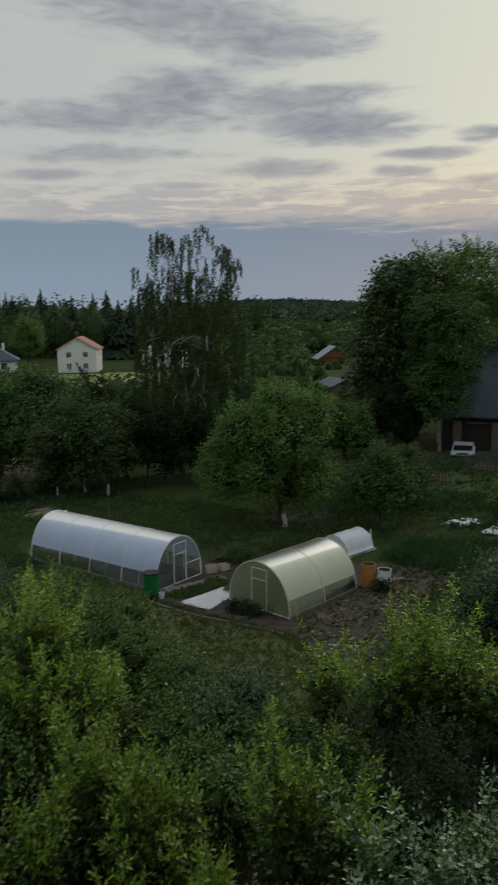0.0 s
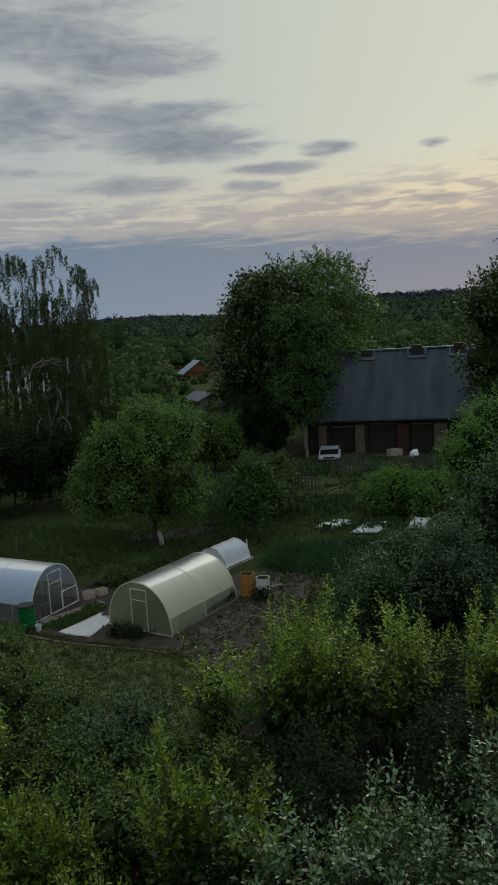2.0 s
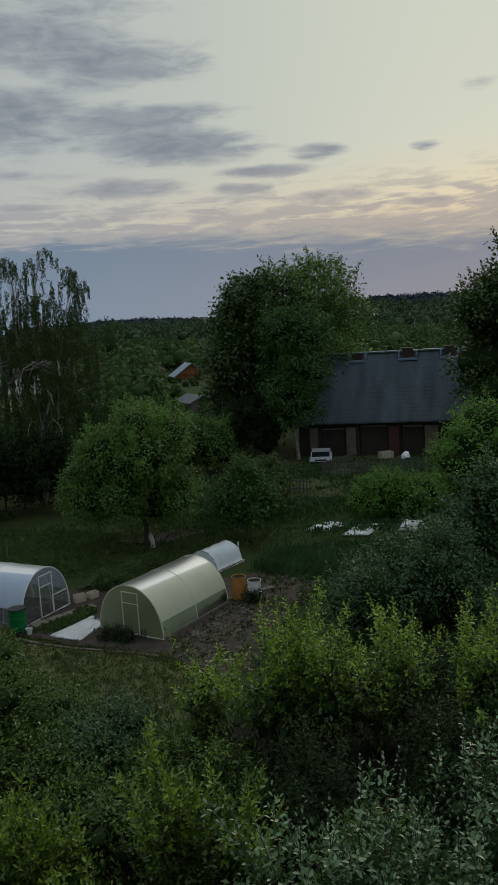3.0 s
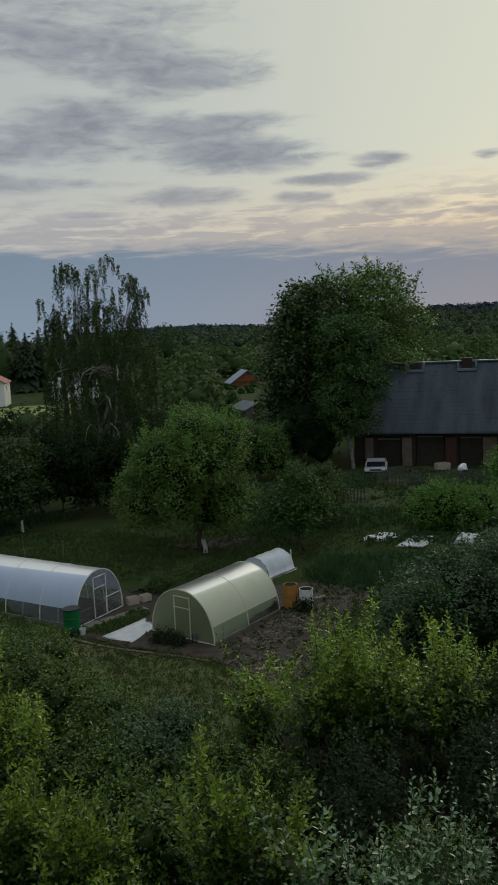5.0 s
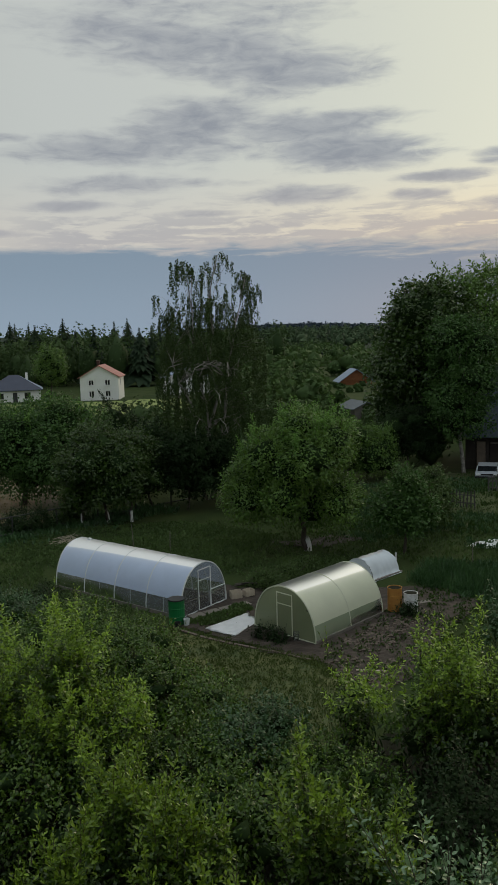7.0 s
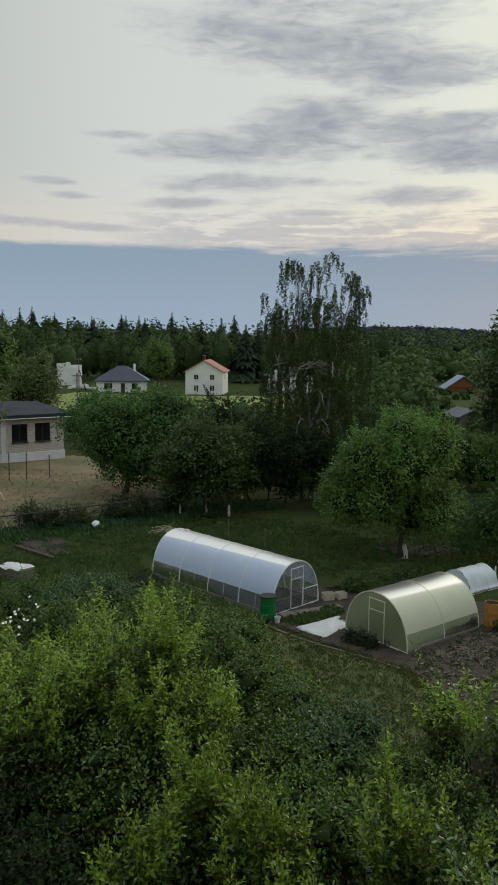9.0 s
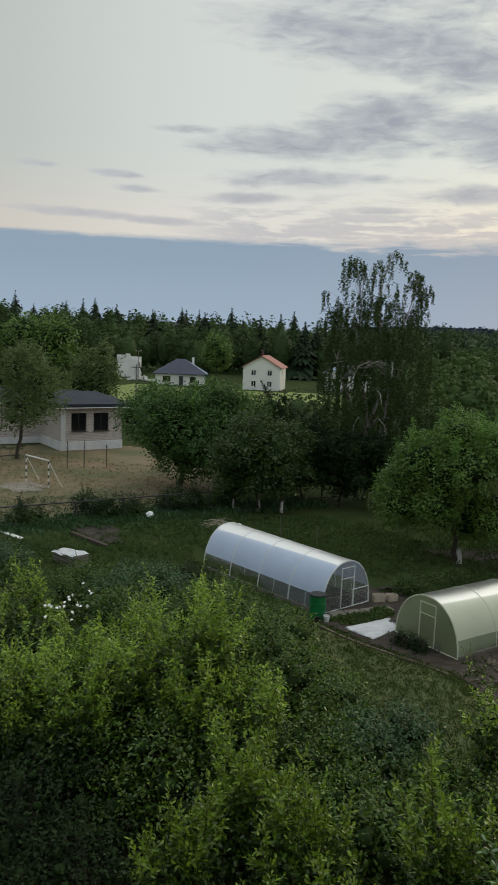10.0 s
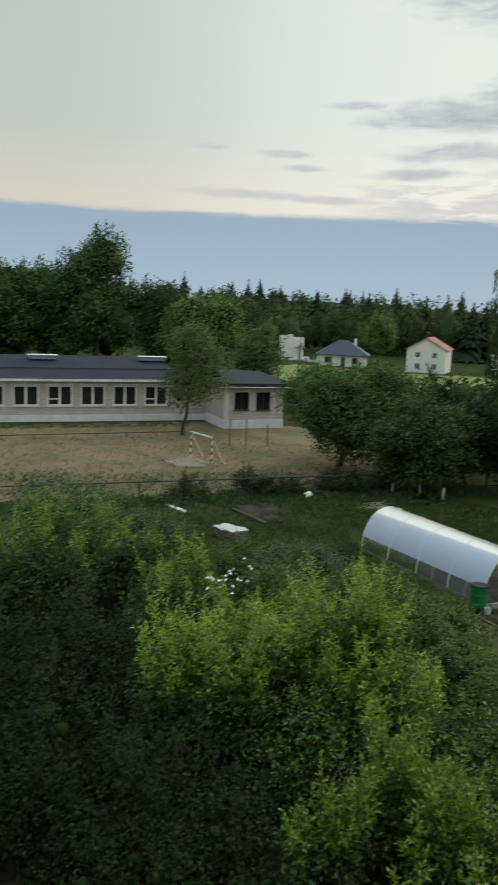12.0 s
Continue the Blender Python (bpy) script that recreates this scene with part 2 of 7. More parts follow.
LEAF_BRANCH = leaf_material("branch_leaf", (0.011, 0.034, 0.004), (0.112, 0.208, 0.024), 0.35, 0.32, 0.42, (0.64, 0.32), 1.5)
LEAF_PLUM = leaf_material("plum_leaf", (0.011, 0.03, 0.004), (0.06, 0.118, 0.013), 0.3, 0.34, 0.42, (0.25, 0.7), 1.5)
LEAF_APPLE = leaf_material("apple_leaf", (0.038, 0.088, 0.032), (0.21, 0.36, 0.17), 0.25, 0.3, 0.9, (0.5, 0.5))
LEAF_GREY = leaf_material("grey_green_leaf", (0.018, 0.052, 0.017), (0.066, 0.14, 0.045), 0.25, 0.36, 0.4, (0.25, 0.73))
LEAF_CHERRY = leaf_material("cherry_leaf", (0.015, 0.047, 0.011), (0.16, 0.285, 0.04), 0.3, 0.4, 0.35, (0.3, 0.7))
LEAF_WALNUT = leaf_material("walnut_leaf", (0.013, 0.043, 0.011), (0.082, 0.175, 0.03), 0.3, 0.5, 0.3, (0.3, 0.7))
# Dark leaf tone; by the house, deep shade is put into it too.
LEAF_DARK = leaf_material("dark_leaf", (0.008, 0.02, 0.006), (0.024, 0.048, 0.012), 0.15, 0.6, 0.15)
LEAF_BIRCH = leaf_material("birch_leaf", (0.016, 0.034, 0.01), (0.064, 0.104, 0.024), 0.2, 0.6, 0.2)
LEAF_FOREST = leaf_material("forest_leaf", (0.026, 0.052, 0.018), (0.062, 0.1, 0.03), 0.2, 0.7, 0.12, (0.3, 0.7), 0.08)
LEAF_FAR = leaf_material("far_leaf", (0.026, 0.056, 0.018), (0.078, 0.13, 0.036), 0.25, 0.7, 0.15, (0.25, 0.8), 0.05)
LEAF_CROP = leaf_material("crop_leaf", (0.03, 0.06, 0.017), (0.1, 0.155, 0.042), 0.25, 0.6, 0.2, (0.25, 0.75), 0.5)
# Muted for distance: haze is mixed into this leaf colour.
LEAF_HAZE = leaf_material("hazy_distant_leaf", (0.034, 0.06, 0.032), (0.078, 0.115, 0.052), 0.1, 0.8, 0.1, (0.1, 0.85), 0.03)
LEAF_LINDEN = leaf_material("linden_leaf", (0.05, 0.085, 0.026), (0.145, 0.20, 0.062), 0.3, 0.5, 0.25, (0.25, 0.75))
LEAF_LIGHT = leaf_material("light_leaf", (0.045, 0.13, 0.018), (0.165, 0.325, 0.05), 0.35, 0.5, 0.3, (0.25, 0.75))
# Near-black: the shade inside the crowns is put into this colour.
INNER_SHADE = leaf_material("inner_shade", (0.013, 0.028, 0.010), (0.030, 0.052, 0.016), 0.1, 0.9, 0.05)
NEEDLES = leaf_material("spruce_needles", (0.012, 0.026, 0.012), (0.028, 0.048, 0.022), 0.05, 0.7, 0.15)
BLADE = leaf_material("grass_blade", (0.026, 0.056, 0.012), (0.115, 0.145, 0.04), 0.3, 0.7, 0.15, (0.3, 0.7), 0.5)
# Bluish because the haze of distance is put into this leaf colour.
HILL_HAZE = leaf_material("hazy_hill_wood", (0.021, 0.034, 0.048), (0.029, 0.046, 0.058), 0.05, 0.8, 0.1)
# The blue of the sky overhead is mixed into this sheet colour.
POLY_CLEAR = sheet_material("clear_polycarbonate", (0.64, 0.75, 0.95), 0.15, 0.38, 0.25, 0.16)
# Clearer, darker copy for the lower sides, imitating the end of the sky's reflection.
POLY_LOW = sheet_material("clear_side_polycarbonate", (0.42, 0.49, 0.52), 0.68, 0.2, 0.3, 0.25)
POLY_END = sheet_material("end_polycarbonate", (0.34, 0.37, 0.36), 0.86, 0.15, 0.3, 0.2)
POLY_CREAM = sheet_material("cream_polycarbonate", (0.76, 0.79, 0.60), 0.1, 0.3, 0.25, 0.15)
# Lower cream sides: their weaker sky reflection is put into a duller colour.
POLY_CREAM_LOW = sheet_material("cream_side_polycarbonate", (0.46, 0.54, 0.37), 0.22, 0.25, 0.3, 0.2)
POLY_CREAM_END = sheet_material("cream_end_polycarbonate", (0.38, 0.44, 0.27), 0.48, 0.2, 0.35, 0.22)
FILM = sheet_material("plastic_film", (0.80, 0.86, 0.90), 0.03, 0.5, 0.2, 0.04)
FLEECE = material("white_fleece", (0.88, 0.89, 0.90), (0.80, 0.81, 0.82), scale=2.5, fine=14.0, bump=0.5)
WHITE_METAL = material("white_metal", (0.70, 0.72, 0.72), (0.52, 0.54, 0.54), scale=4.0, rough=0.45, bump=0.05)
CREAM_METAL = material("cream_metal", (0.62, 0.64, 0.50), (0.46, 0.48, 0.36), scale=4.0, rough=0.45, bump=0.05)
GREY_METAL = material("grey_metal", (0.055, 0.055, 0.055), (0.03, 0.03, 0.03), scale=4.0, rough=0.5, bump=0.05)
GREEN_PLASTIC = material("green_plastic", (0.005, 0.155, 0.042), (0.008, 0.11, 0.03), scale=3.0, rough=0.45, bump=0.05)
ORANGE_STEEL = material("orange_steel", (0.46, 0.235, 0.05), (0.30, 0.13, 0.035), scale=4.0, rough=0.6)
WHITE_STEEL = material("white_steel", (0.78, 0.80, 0.80), (0.45, 0.44, 0.41), scale=4.0, rough=0.6)
BLACK = material("black_plastic", (0.012, 0.012, 0.012), (0.025, 0.025, 0.025), rough=0.6)
GREY_WOOD = material("grey_wood", (0.20, 0.18, 0.155), (0.11, 0.10, 0.085), scale=5.0, fine=40.0)
OLD_WOOD = material("old_fence_wood", (0.11, 0.105, 0.095), (0.055, 0.052, 0.046), scale=5.0, fine=40.0)
OLD_BOARD = material("old_board", (0.085, 0.062, 0.046), (0.045, 0.034, 0.027), scale=4.0, fine=30.0)
DARK_WOOD = material("dark_wood", (0.022, 0.018, 0.015), (0.045, 0.036, 0.03), scale=3.0)
PALE_WOOD = material("pale_wood", (0.48, 0.42, 0.33), (0.34, 0.29, 0.22), scale=5.0)
ORANGE_WOOD = material("orange_wood", (0.27, 0.10, 0.035), (0.15, 0.06, 0.024), scale=2.0)
SLATE = material("slate_sheets", (0.042, 0.054, 0.066), (0.082, 0.101, 0.118), scale=0.7, fine=9.0, rough=0.85, spec=0.12, amount=1.3, stretch=(1.6, 0.3, 0.3))
BRICK_RED = material("red_brick", (0.085, 0.036, 0.026), (0.045, 0.024, 0.02), scale=3.0, fine=30.0)
# Very dark brick of the farmhouse chimneys.
DARK_BRICK = material("dark_brick", (0.05, 0.03, 0.025), (0.03, 0.022, 0.02), scale=3.0, fine=30.0)
BRICK_TAN = material("tan_plaster", (0.20, 0.155, 0.115), (0.10, 0.08, 0.062), scale=2.0)
BRICK_PALE = material("pale_brick", (0.62, 0.56, 0.53), (0.49, 0.445, 0.42), scale=0.8, fine=14.0)


def brick_courses(mat):
    """Faint joints of brick courses over the colour of a wall."""
    t = mat.node_tree
    p = t.nodes["Principled BSDF"]
    co, sep_, com = t.nodes.new("ShaderNodeTexCoord"), t.nodes.new("ShaderNodeSeparateXYZ"), t.nodes.new("ShaderNodeCombineXYZ")
    add = t.nodes.new("ShaderNodeMath")
    t.links.new(co.outputs["Object"], sep_.inputs[0])
    t.links.new(sep_.outputs[0], add.inputs[0])
    t.links.new(sep_.outputs[1], add.inputs[1])
    t.links.new(add.outputs[0], com.inputs[0])
    t.links.new(sep_.outputs[2], com.inputs[1])
    brick = t.nodes.new("ShaderNodeTexBrick")
    t.links.new(com.outputs[0], brick.inputs["Vector"])
    brick.inputs["Scale"].default_value = 1.0
    brick.inputs["Brick Width"].default_value, brick.inputs["Row Height"].default_value, brick.inputs["Mortar Size"].default_value = 0.26, 0.15, 0.014
    brick.inputs["Color1"].default_value, brick.inputs["Color2"].default_value, brick.inputs["Mortar"].default_value = (1, 1, 1, 1), (0.84, 0.82, 0.80, 1), (0.55, 0.53, 0.5, 1)
    mul = t.nodes.new("ShaderNodeMix")
    mul.data_type, mul.blend_type = "RGBA", "MULTIPLY"
    mul.inputs[0].default_value = 1.0
    old = p.inputs["Base Color"].links[0].from_socket
    t.links.new(old, mul.inputs[6])
    t.links.new(brick.outputs[0], mul.inputs[7])
    t.links.new(mul.outputs[2], p.inputs["Base Color"])


brick_courses(BRICK_PALE)
PLASTER = material("white_plaster", (0.76, 0.76, 0.72), (0.64, 0.64, 0.60), scale=0.7, fine=8.0)
PLINTH = material("white_plinth", (0.74, 0.75, 0.76), (0.50, 0.50, 0.49), scale=1.0, fine=9.0)
ROOF_BLUE = material("blue_grey_roof", (0.026, 0.031, 0.045), (0.042, 0.048, 0.063), scale=0.5, rough=0.8, spec=0.12)
ROOF_NAVY = material("navy_roof", (0.030, 0.038, 0.064), (0.046, 0.055, 0.085), scale=0.5, rough=0.55)
ROOF_RED = material("red_roof", (0.36, 0.15, 0.12), (0.27, 0.11, 0.09), scale=0.8, rough=0.6)
ROOF_STEEL = material("blue_steel_roof", (0.20, 0.26, 0.34), (0.15, 0.20, 0.27), scale=0.8, rough=0.5, metal=0.1)
SHED_ROOF = material("grey_shed_roof", (0.13, 0.145, 0.155), (0.09, 0.10, 0.11), scale=1.0)
WHITE_PAINT = material("white_paint", (0.78, 0.78, 0.77), (0.64, 0.64, 0.62), scale=5.0, rough=0.5, bump=0.05)
CAR_PAINT = material("car_paint", (0.42, 0.45, 0.48), (0.34, 0.36, 0.38), rough=0.35, bump=0.0, spec=0.5)
RUBBER = material("rubber", (0.015, 0.015, 0.015), (0.028, 0.028, 0.028), rough=0.8)


def glass_material():
    m = bpy.data.materials.new("window_glass")
    m.use_nodes = True
    p = m.node_tree.nodes["Principled BSDF"]
    p.inputs["Base Color"].default_value = (0.012, 0.014, 0.016, 1)
    p.inputs["Roughness"].default_value = 0.06
    p.inputs["Specular IOR Level"].default_value = 0.5
    return m


GLASS = glass_material()

# ---- helpers of this scene ----
UP = Vector((0, 0, 1))


def ground_z(x, y):
    """Flat round the garden, low hills far off."""
    r = math.hypot(x, y)
    s = min(max((r - 300) / 1300, 0), 1)
    s = s * s * (3 - 2 * s)
    a = math.degrees(math.atan2(x, y))
    right = min(max((a - 8) / 10, 0), 1)
    ridge = 26 + (20 - 0.5 * max(a - 18, 0)) * right + 5 * math.sin(a * 0.31 + 1) * (1 - right)
    return s * ridge * (0.9 + (0.45 - 0.33 * right) * noise.noise((x / 400, y / 400, 3)))


def part(name, bm, mat, parent=None, label="", smooth=False):
    me = bpy.data.meshes.new(name)
    bm.normal_update()
    bm.to_mesh(me)
    bm.free()
    me.materials.append(mat)
    if smooth:
        me.shade_smooth()
    ob = new(name, me)
    ob.parent = parent
    return tagged(ob, label)


def array_part(name, verts, faces, mat, parent=None, label=""):
    """A mesh from arrays of corners and of triangles or quads."""
    me = bpy.data.meshes.new(name)
    verts, faces = np.asarray(verts, dtype=np.float32), np.asarray(faces, dtype=np.int32)
    k = faces.shape[1]
    me.vertices.add(len(verts))
    me.vertices.foreach_set("co", verts.ravel())
    me.loops.add(faces.size)
    me.loops.foreach_set("vertex_index", faces.ravel())
    me.polygons.add(len(faces))
    me.polygons.foreach_set("loop_start", np.arange(0, faces.size, k, dtype=np.int32))
    me.update(calc_edges=True)
    me.materials.append(mat)
    ob = new(name, me)
    ob.parent = parent
    return tagged(ob, label)


def thing(name, m, label, category, group="", kind=""):
    ob = new(name)
    ob.empty_display_size = 0.2
    ob.matrix_world = m
    return tagged(ob, label, category, group, kind)


def box(bm, cx, cy, cz, sx, sy, sz, turn=0.0, bevel=0.0):
    """A box by its centre and its full sizes, turned about its own upright axis."""
    m = Matrix.Translation((cx, cy, cz)) @ Matrix.Rotation(radians(turn), 4, "Z") @ Matrix.Diagonal((sx, sy, sz, 1))
    made = bmesh.ops.create_cube(bm, size=1, matrix=m)["verts"]
    if bevel:
        edges = list({e for v in made for e in v.link_edges})
        bmesh.ops.bevel(bm, geom=edges, offset=bevel, segments=1, affect="EDGES")
    return made


def one_box(*a, **k):
    bm = bmesh.new()
    box(bm, *a, **k)
    return bm


def rod(bm, a, b, r, sides=6, r2=None):
    a, b = Vector(a), Vector(b)
    d = b - a
    m = Matrix.Translation((a + b) / 2) @ d.to_track_quat("Z", "Y").to_matrix().to_4x4()
    bmesh.ops.create_cone(bm, cap_ends=True, segments=sides, radius1=r, radius2=r if r2 is None else r2, depth=d.length, matrix=m)


def polygon_prism(bm, outline, thick):
    """A flat outline given its thickness vector."""
    a = [bm.verts.new(p) for p in outline]
    b = [bm.verts.new(Vector(p) + Vector(thick)) for p in outline]
    bm.faces.new(a)
    bm.faces.new(b[::-1])
    n = len(a)
    for i in range(n):
        bm.faces.new((a[(i + 1) % n], a[i], b[i], b[(i + 1) % n]))
    bmesh.ops.recalc_face_normals(bm, faces=bm.faces)


def tube_arrays(path, radii, sides=6):
    """A tapered tube along a path."""
    path = np.asarray(path, float)
    n = len(path)
    verts, faces = [], []
    for i in range(n):
        d = Vector(path[min(i + 1, n - 1)] - path[max(i - 1, 0)]).normalized()
        s = d.orthogonal().normalized()
        if i and s.dot(last) < 0.2:
            s = (last - d * last.dot(d)).normalized()
        last = s
        q = d.cross(s)
        for k in range(sides):
            a = 2 * math.pi * k / sides
            verts.append(Vector(path[i]) + (s * math.cos(a) + q * math.sin(a)) * radii[i])
    for i in range(n - 1):
        for k in range(sides):
            faces.append((i * sides + k, i * sides + (k + 1) % sides, (i + 1) * sides + (k + 1) % sides, (i + 1) * sides + k))
    return [tuple(v) for v in verts], faces


class Wood:
    """Gathers tubes into one mesh."""

    def __init__(self):
        self.verts, self.faces = [], []

    def tube(self, path, radii, sides=6):
        v, f = tube_arrays(path, radii, sides)
        o = len(self.verts)
        self.verts += v
        self.faces += [tuple(i + o for i in q) for q in f]

    def limb(self, a, b, r1, r2, rng, bend=0.08, steps=4, sides=5):
        a, b = np.array(a, float), np.array(b, float)
        length = np.linalg.norm(b - a)
        path = [a + (b - a) * i / steps + (rng.normal(size=3) * bend * length * (0 < i < steps)) + np.array((0, 0, 0.06 * length * math.sin(math.pi * i / steps))) for i in range(steps + 1)]
        self.tube(path, [r1 + (r2 - r1) * i / steps for i in range(steps + 1)], sides)
        return path

    def put(self, name, mat, parent, label=""):
        return array_part(name, self.verts, self.faces, mat, parent, label)


def unit(a):
    return a / np.maximum(np.linalg.norm(a, axis=-1, keepdims=True), 1e-9)


def leaf_arrays(base, along, up, length, width, fold=0.15, fine=False, sag=0.1):
    """Leaves as folded blades: a diamond of two triangles, or a fuller one of six."""
    n = len(base)
    along = unit(along)
    side = unit(np.cross(along, up))
    normal = np.cross(side, along)
    length, width = np.reshape(length, (-1, 1)) * np.ones((n, 1)), np.reshape(width, (-1, 1)) * np.ones((n, 1))
    if fine:
        drop = -0.12 * length * np.array((0, 0, 1.0))
        pts = [base, base + along * length * 0.3 + side * width * 0.44 + normal * width * fold, base + along * length * 0.3 - side * width * 0.44 + normal * width * fold,
               base + along * length * 0.65 + side * width * 0.42 + normal * width * fold + drop * 0.4, base + along * length * 0.65 - side * width * 0.42 + normal * width * fold + drop * 0.4,
               base + along * length + drop, base + along * length * 0.5 + drop * 0.2]
        faces = np.array(((0, 6, 1), (1, 6, 3), (3, 6, 5), (0, 2, 6), (2, 4, 6), (4, 5, 6)))
    else:
        pts = [base, base + along * length * 0.5 + side * width * 0.5 + normal * width * fold, base + along * length - normal * length * sag, base + along * length * 0.5 - side * width * 0.5 + normal * width * fold]
        faces = np.array(((0, 3, 1), (1, 3, 2)))
    k = len(pts)
    verts = np.stack(pts, 1).reshape(-1, 3)
    return verts, (faces[None] + (np.arange(n) * k)[:, None, None]).reshape(-1, 3)


def join(parts):
    verts, faces, o = [], [], 0
    for v, f in parts:
        verts.append(v)
        faces.append(np.asarray(f) + o)
        o += len(v)
    return np.concatenate(verts), np.concatenate(faces)


def lobes_of(rng, centre, radii, count, size):
    """Smaller masses set over an ellipsoid, for an uneven outline."""
    i = np.arange(count) + 0.5
    z = 1 - 2 * i / count
    a = 2.39996 * i + rng.uniform(0, 6.28)
    u = np.stack([np.cos(a) * np.sqrt(1 - z * z), np.sin(a) * np.sqrt(1 - z * z), z], 1)
    u = unit(u + rng.normal(size=u.shape) * 0.3 + np.array((0, 0, 0.12)))
    fuller = np.where(u[:, 2] < 0, 1.0 / np.maximum(1 - u[:, 2] ** 2, 0.2) ** 0.3, 1.0)[:, None]
    u = u * np.concatenate([fuller, fuller, np.ones_like(fuller)], 1)
    far = 1.04 - size * rng.uniform(0.55, 1.5, (count, 1))
    at = np.array(centre) + u * np.array(radii) * far
    r = np.array(radii).mean() * size * rng.uniform(0.6, 1.3, count)
    return np.concatenate([at, np.array(centre, float)[None]]), np.concatenate([r, [np.array(radii).min() * 0.6]])


def crown_leaves(rng, at, r, n, leaf, clump=10, spread=0.35, hang=0.2, squash=0.85, wide=0.7, fine=False):
    """Leaves in small clumps over the outer skins of the lobes."""
    k = max(n // clump, 1)
    which = rng.choice(len(at), k * 3, p=r ** 2 / (r ** 2).sum())
    u = unit(rng.normal(size=(k * 3, 3)) + np.array((0, 0, 0.2)))
    depth = rng.uniform(0.0, 1.0, (k * 3, 1)) ** 0.6
    c = at[which] + u * r[which][:, None] * (0.72 + 0.36 * depth) * np.array((1, 1, squash))
    hidden = np.zeros(len(c), bool)
    for p, q in zip(at, r):
        hidden |= np.linalg.norm((c - p) / np.array((1, 1, squash)), axis=1) < q * 0.7
    c, u = c[~hidden][:k], u[~hidden][:k]
    c = np.repeat(c, clump, 0)
    out = np.repeat(u, clump, 0)
    p = c + rng.normal(size=c.shape) * leaf * spread * 3.4
    along = unit(out * 0.7 + rng.normal(size=p.shape) * 0.6 - np.array((0, 0, hang)))
    up = unit(out * 0.8 + np.array((0, 0, 0.6)) + rng.normal(size=p.shape) * 0.4)
    size = leaf * rng.uniform(0.65, 1.3, len(p))
    return leaf_arrays(p, along, up, size, size * wide, fine=fine)


def inner_mass(rng, at, r, fill=0.72, squash=0.85, fineness=2):
    """Closed lumpy balls in the lobes, standing in for dense foliage and its shade."""
    bm = bmesh.new()
    bmesh.ops.create_icosphere(bm, subdivisions=fineness, radius=1)
    v0 = np.array([v.co[:] for v in bm.verts])
    f0 = np.array([[v.index for v in f.verts] for f in bm.faces])
    bm.free()
    out = []
    for p, q in zip(at, r):
        bump = 1 + rng.normal(size=(len(v0), 1)) * 0.18
        out.append((p + v0 * bump * q * fill * np.array((1, 1, squash)), f0))
    return join(out)


def shoots(rng, starts, leans, lengths, leaf, gap=0.05, fine=True, wood=None):
    """Upright shoots with leaves set spirally round them, smaller towards the tip."""
    b, a, u, s = [], [], [], []
    for start, lean, length in zip(starts, leans, lengths):
        lean = unit(lean)
        bend = rng.normal(size=3) * 0.12
        k = max(int(length / gap), 3)
        side = unit(np.cross(lean, (0.3, 0.9, 0.1)))
        other = np.cross(lean, side)
        turn = rng.uniform(0, 6.28)
        if wood is not None:
            wood.tube([start, start + (lean + bend * 0.4) * length * 0.5, start + (lean + bend) * length], (0.008, 0.006, 0.003), 3)
        for i in range(k):
            f = (i + 0.5) / k
            turn += 2.4
            out = side * math.cos(turn) + other * math.sin(turn)
            b.append(start + (lean + bend * f) * length * f)
            a.append(out * (1.0 - 0.5 * f) + lean * (0.45 + 0.5 * f) + rng.normal(size=3) * 0.18)
            u.append(lean * 0.8 - out * 0.5 + np.array((0, 0, 0.4)))
            s.append(leaf * (1.1 - 0.55 * f) * rng.uniform(0.75, 1.15))
    s = np.array(s)
    return leaf_arrays(np.array(b), np.array(a), np.array(u), s, s * 0.55, fine=fine)


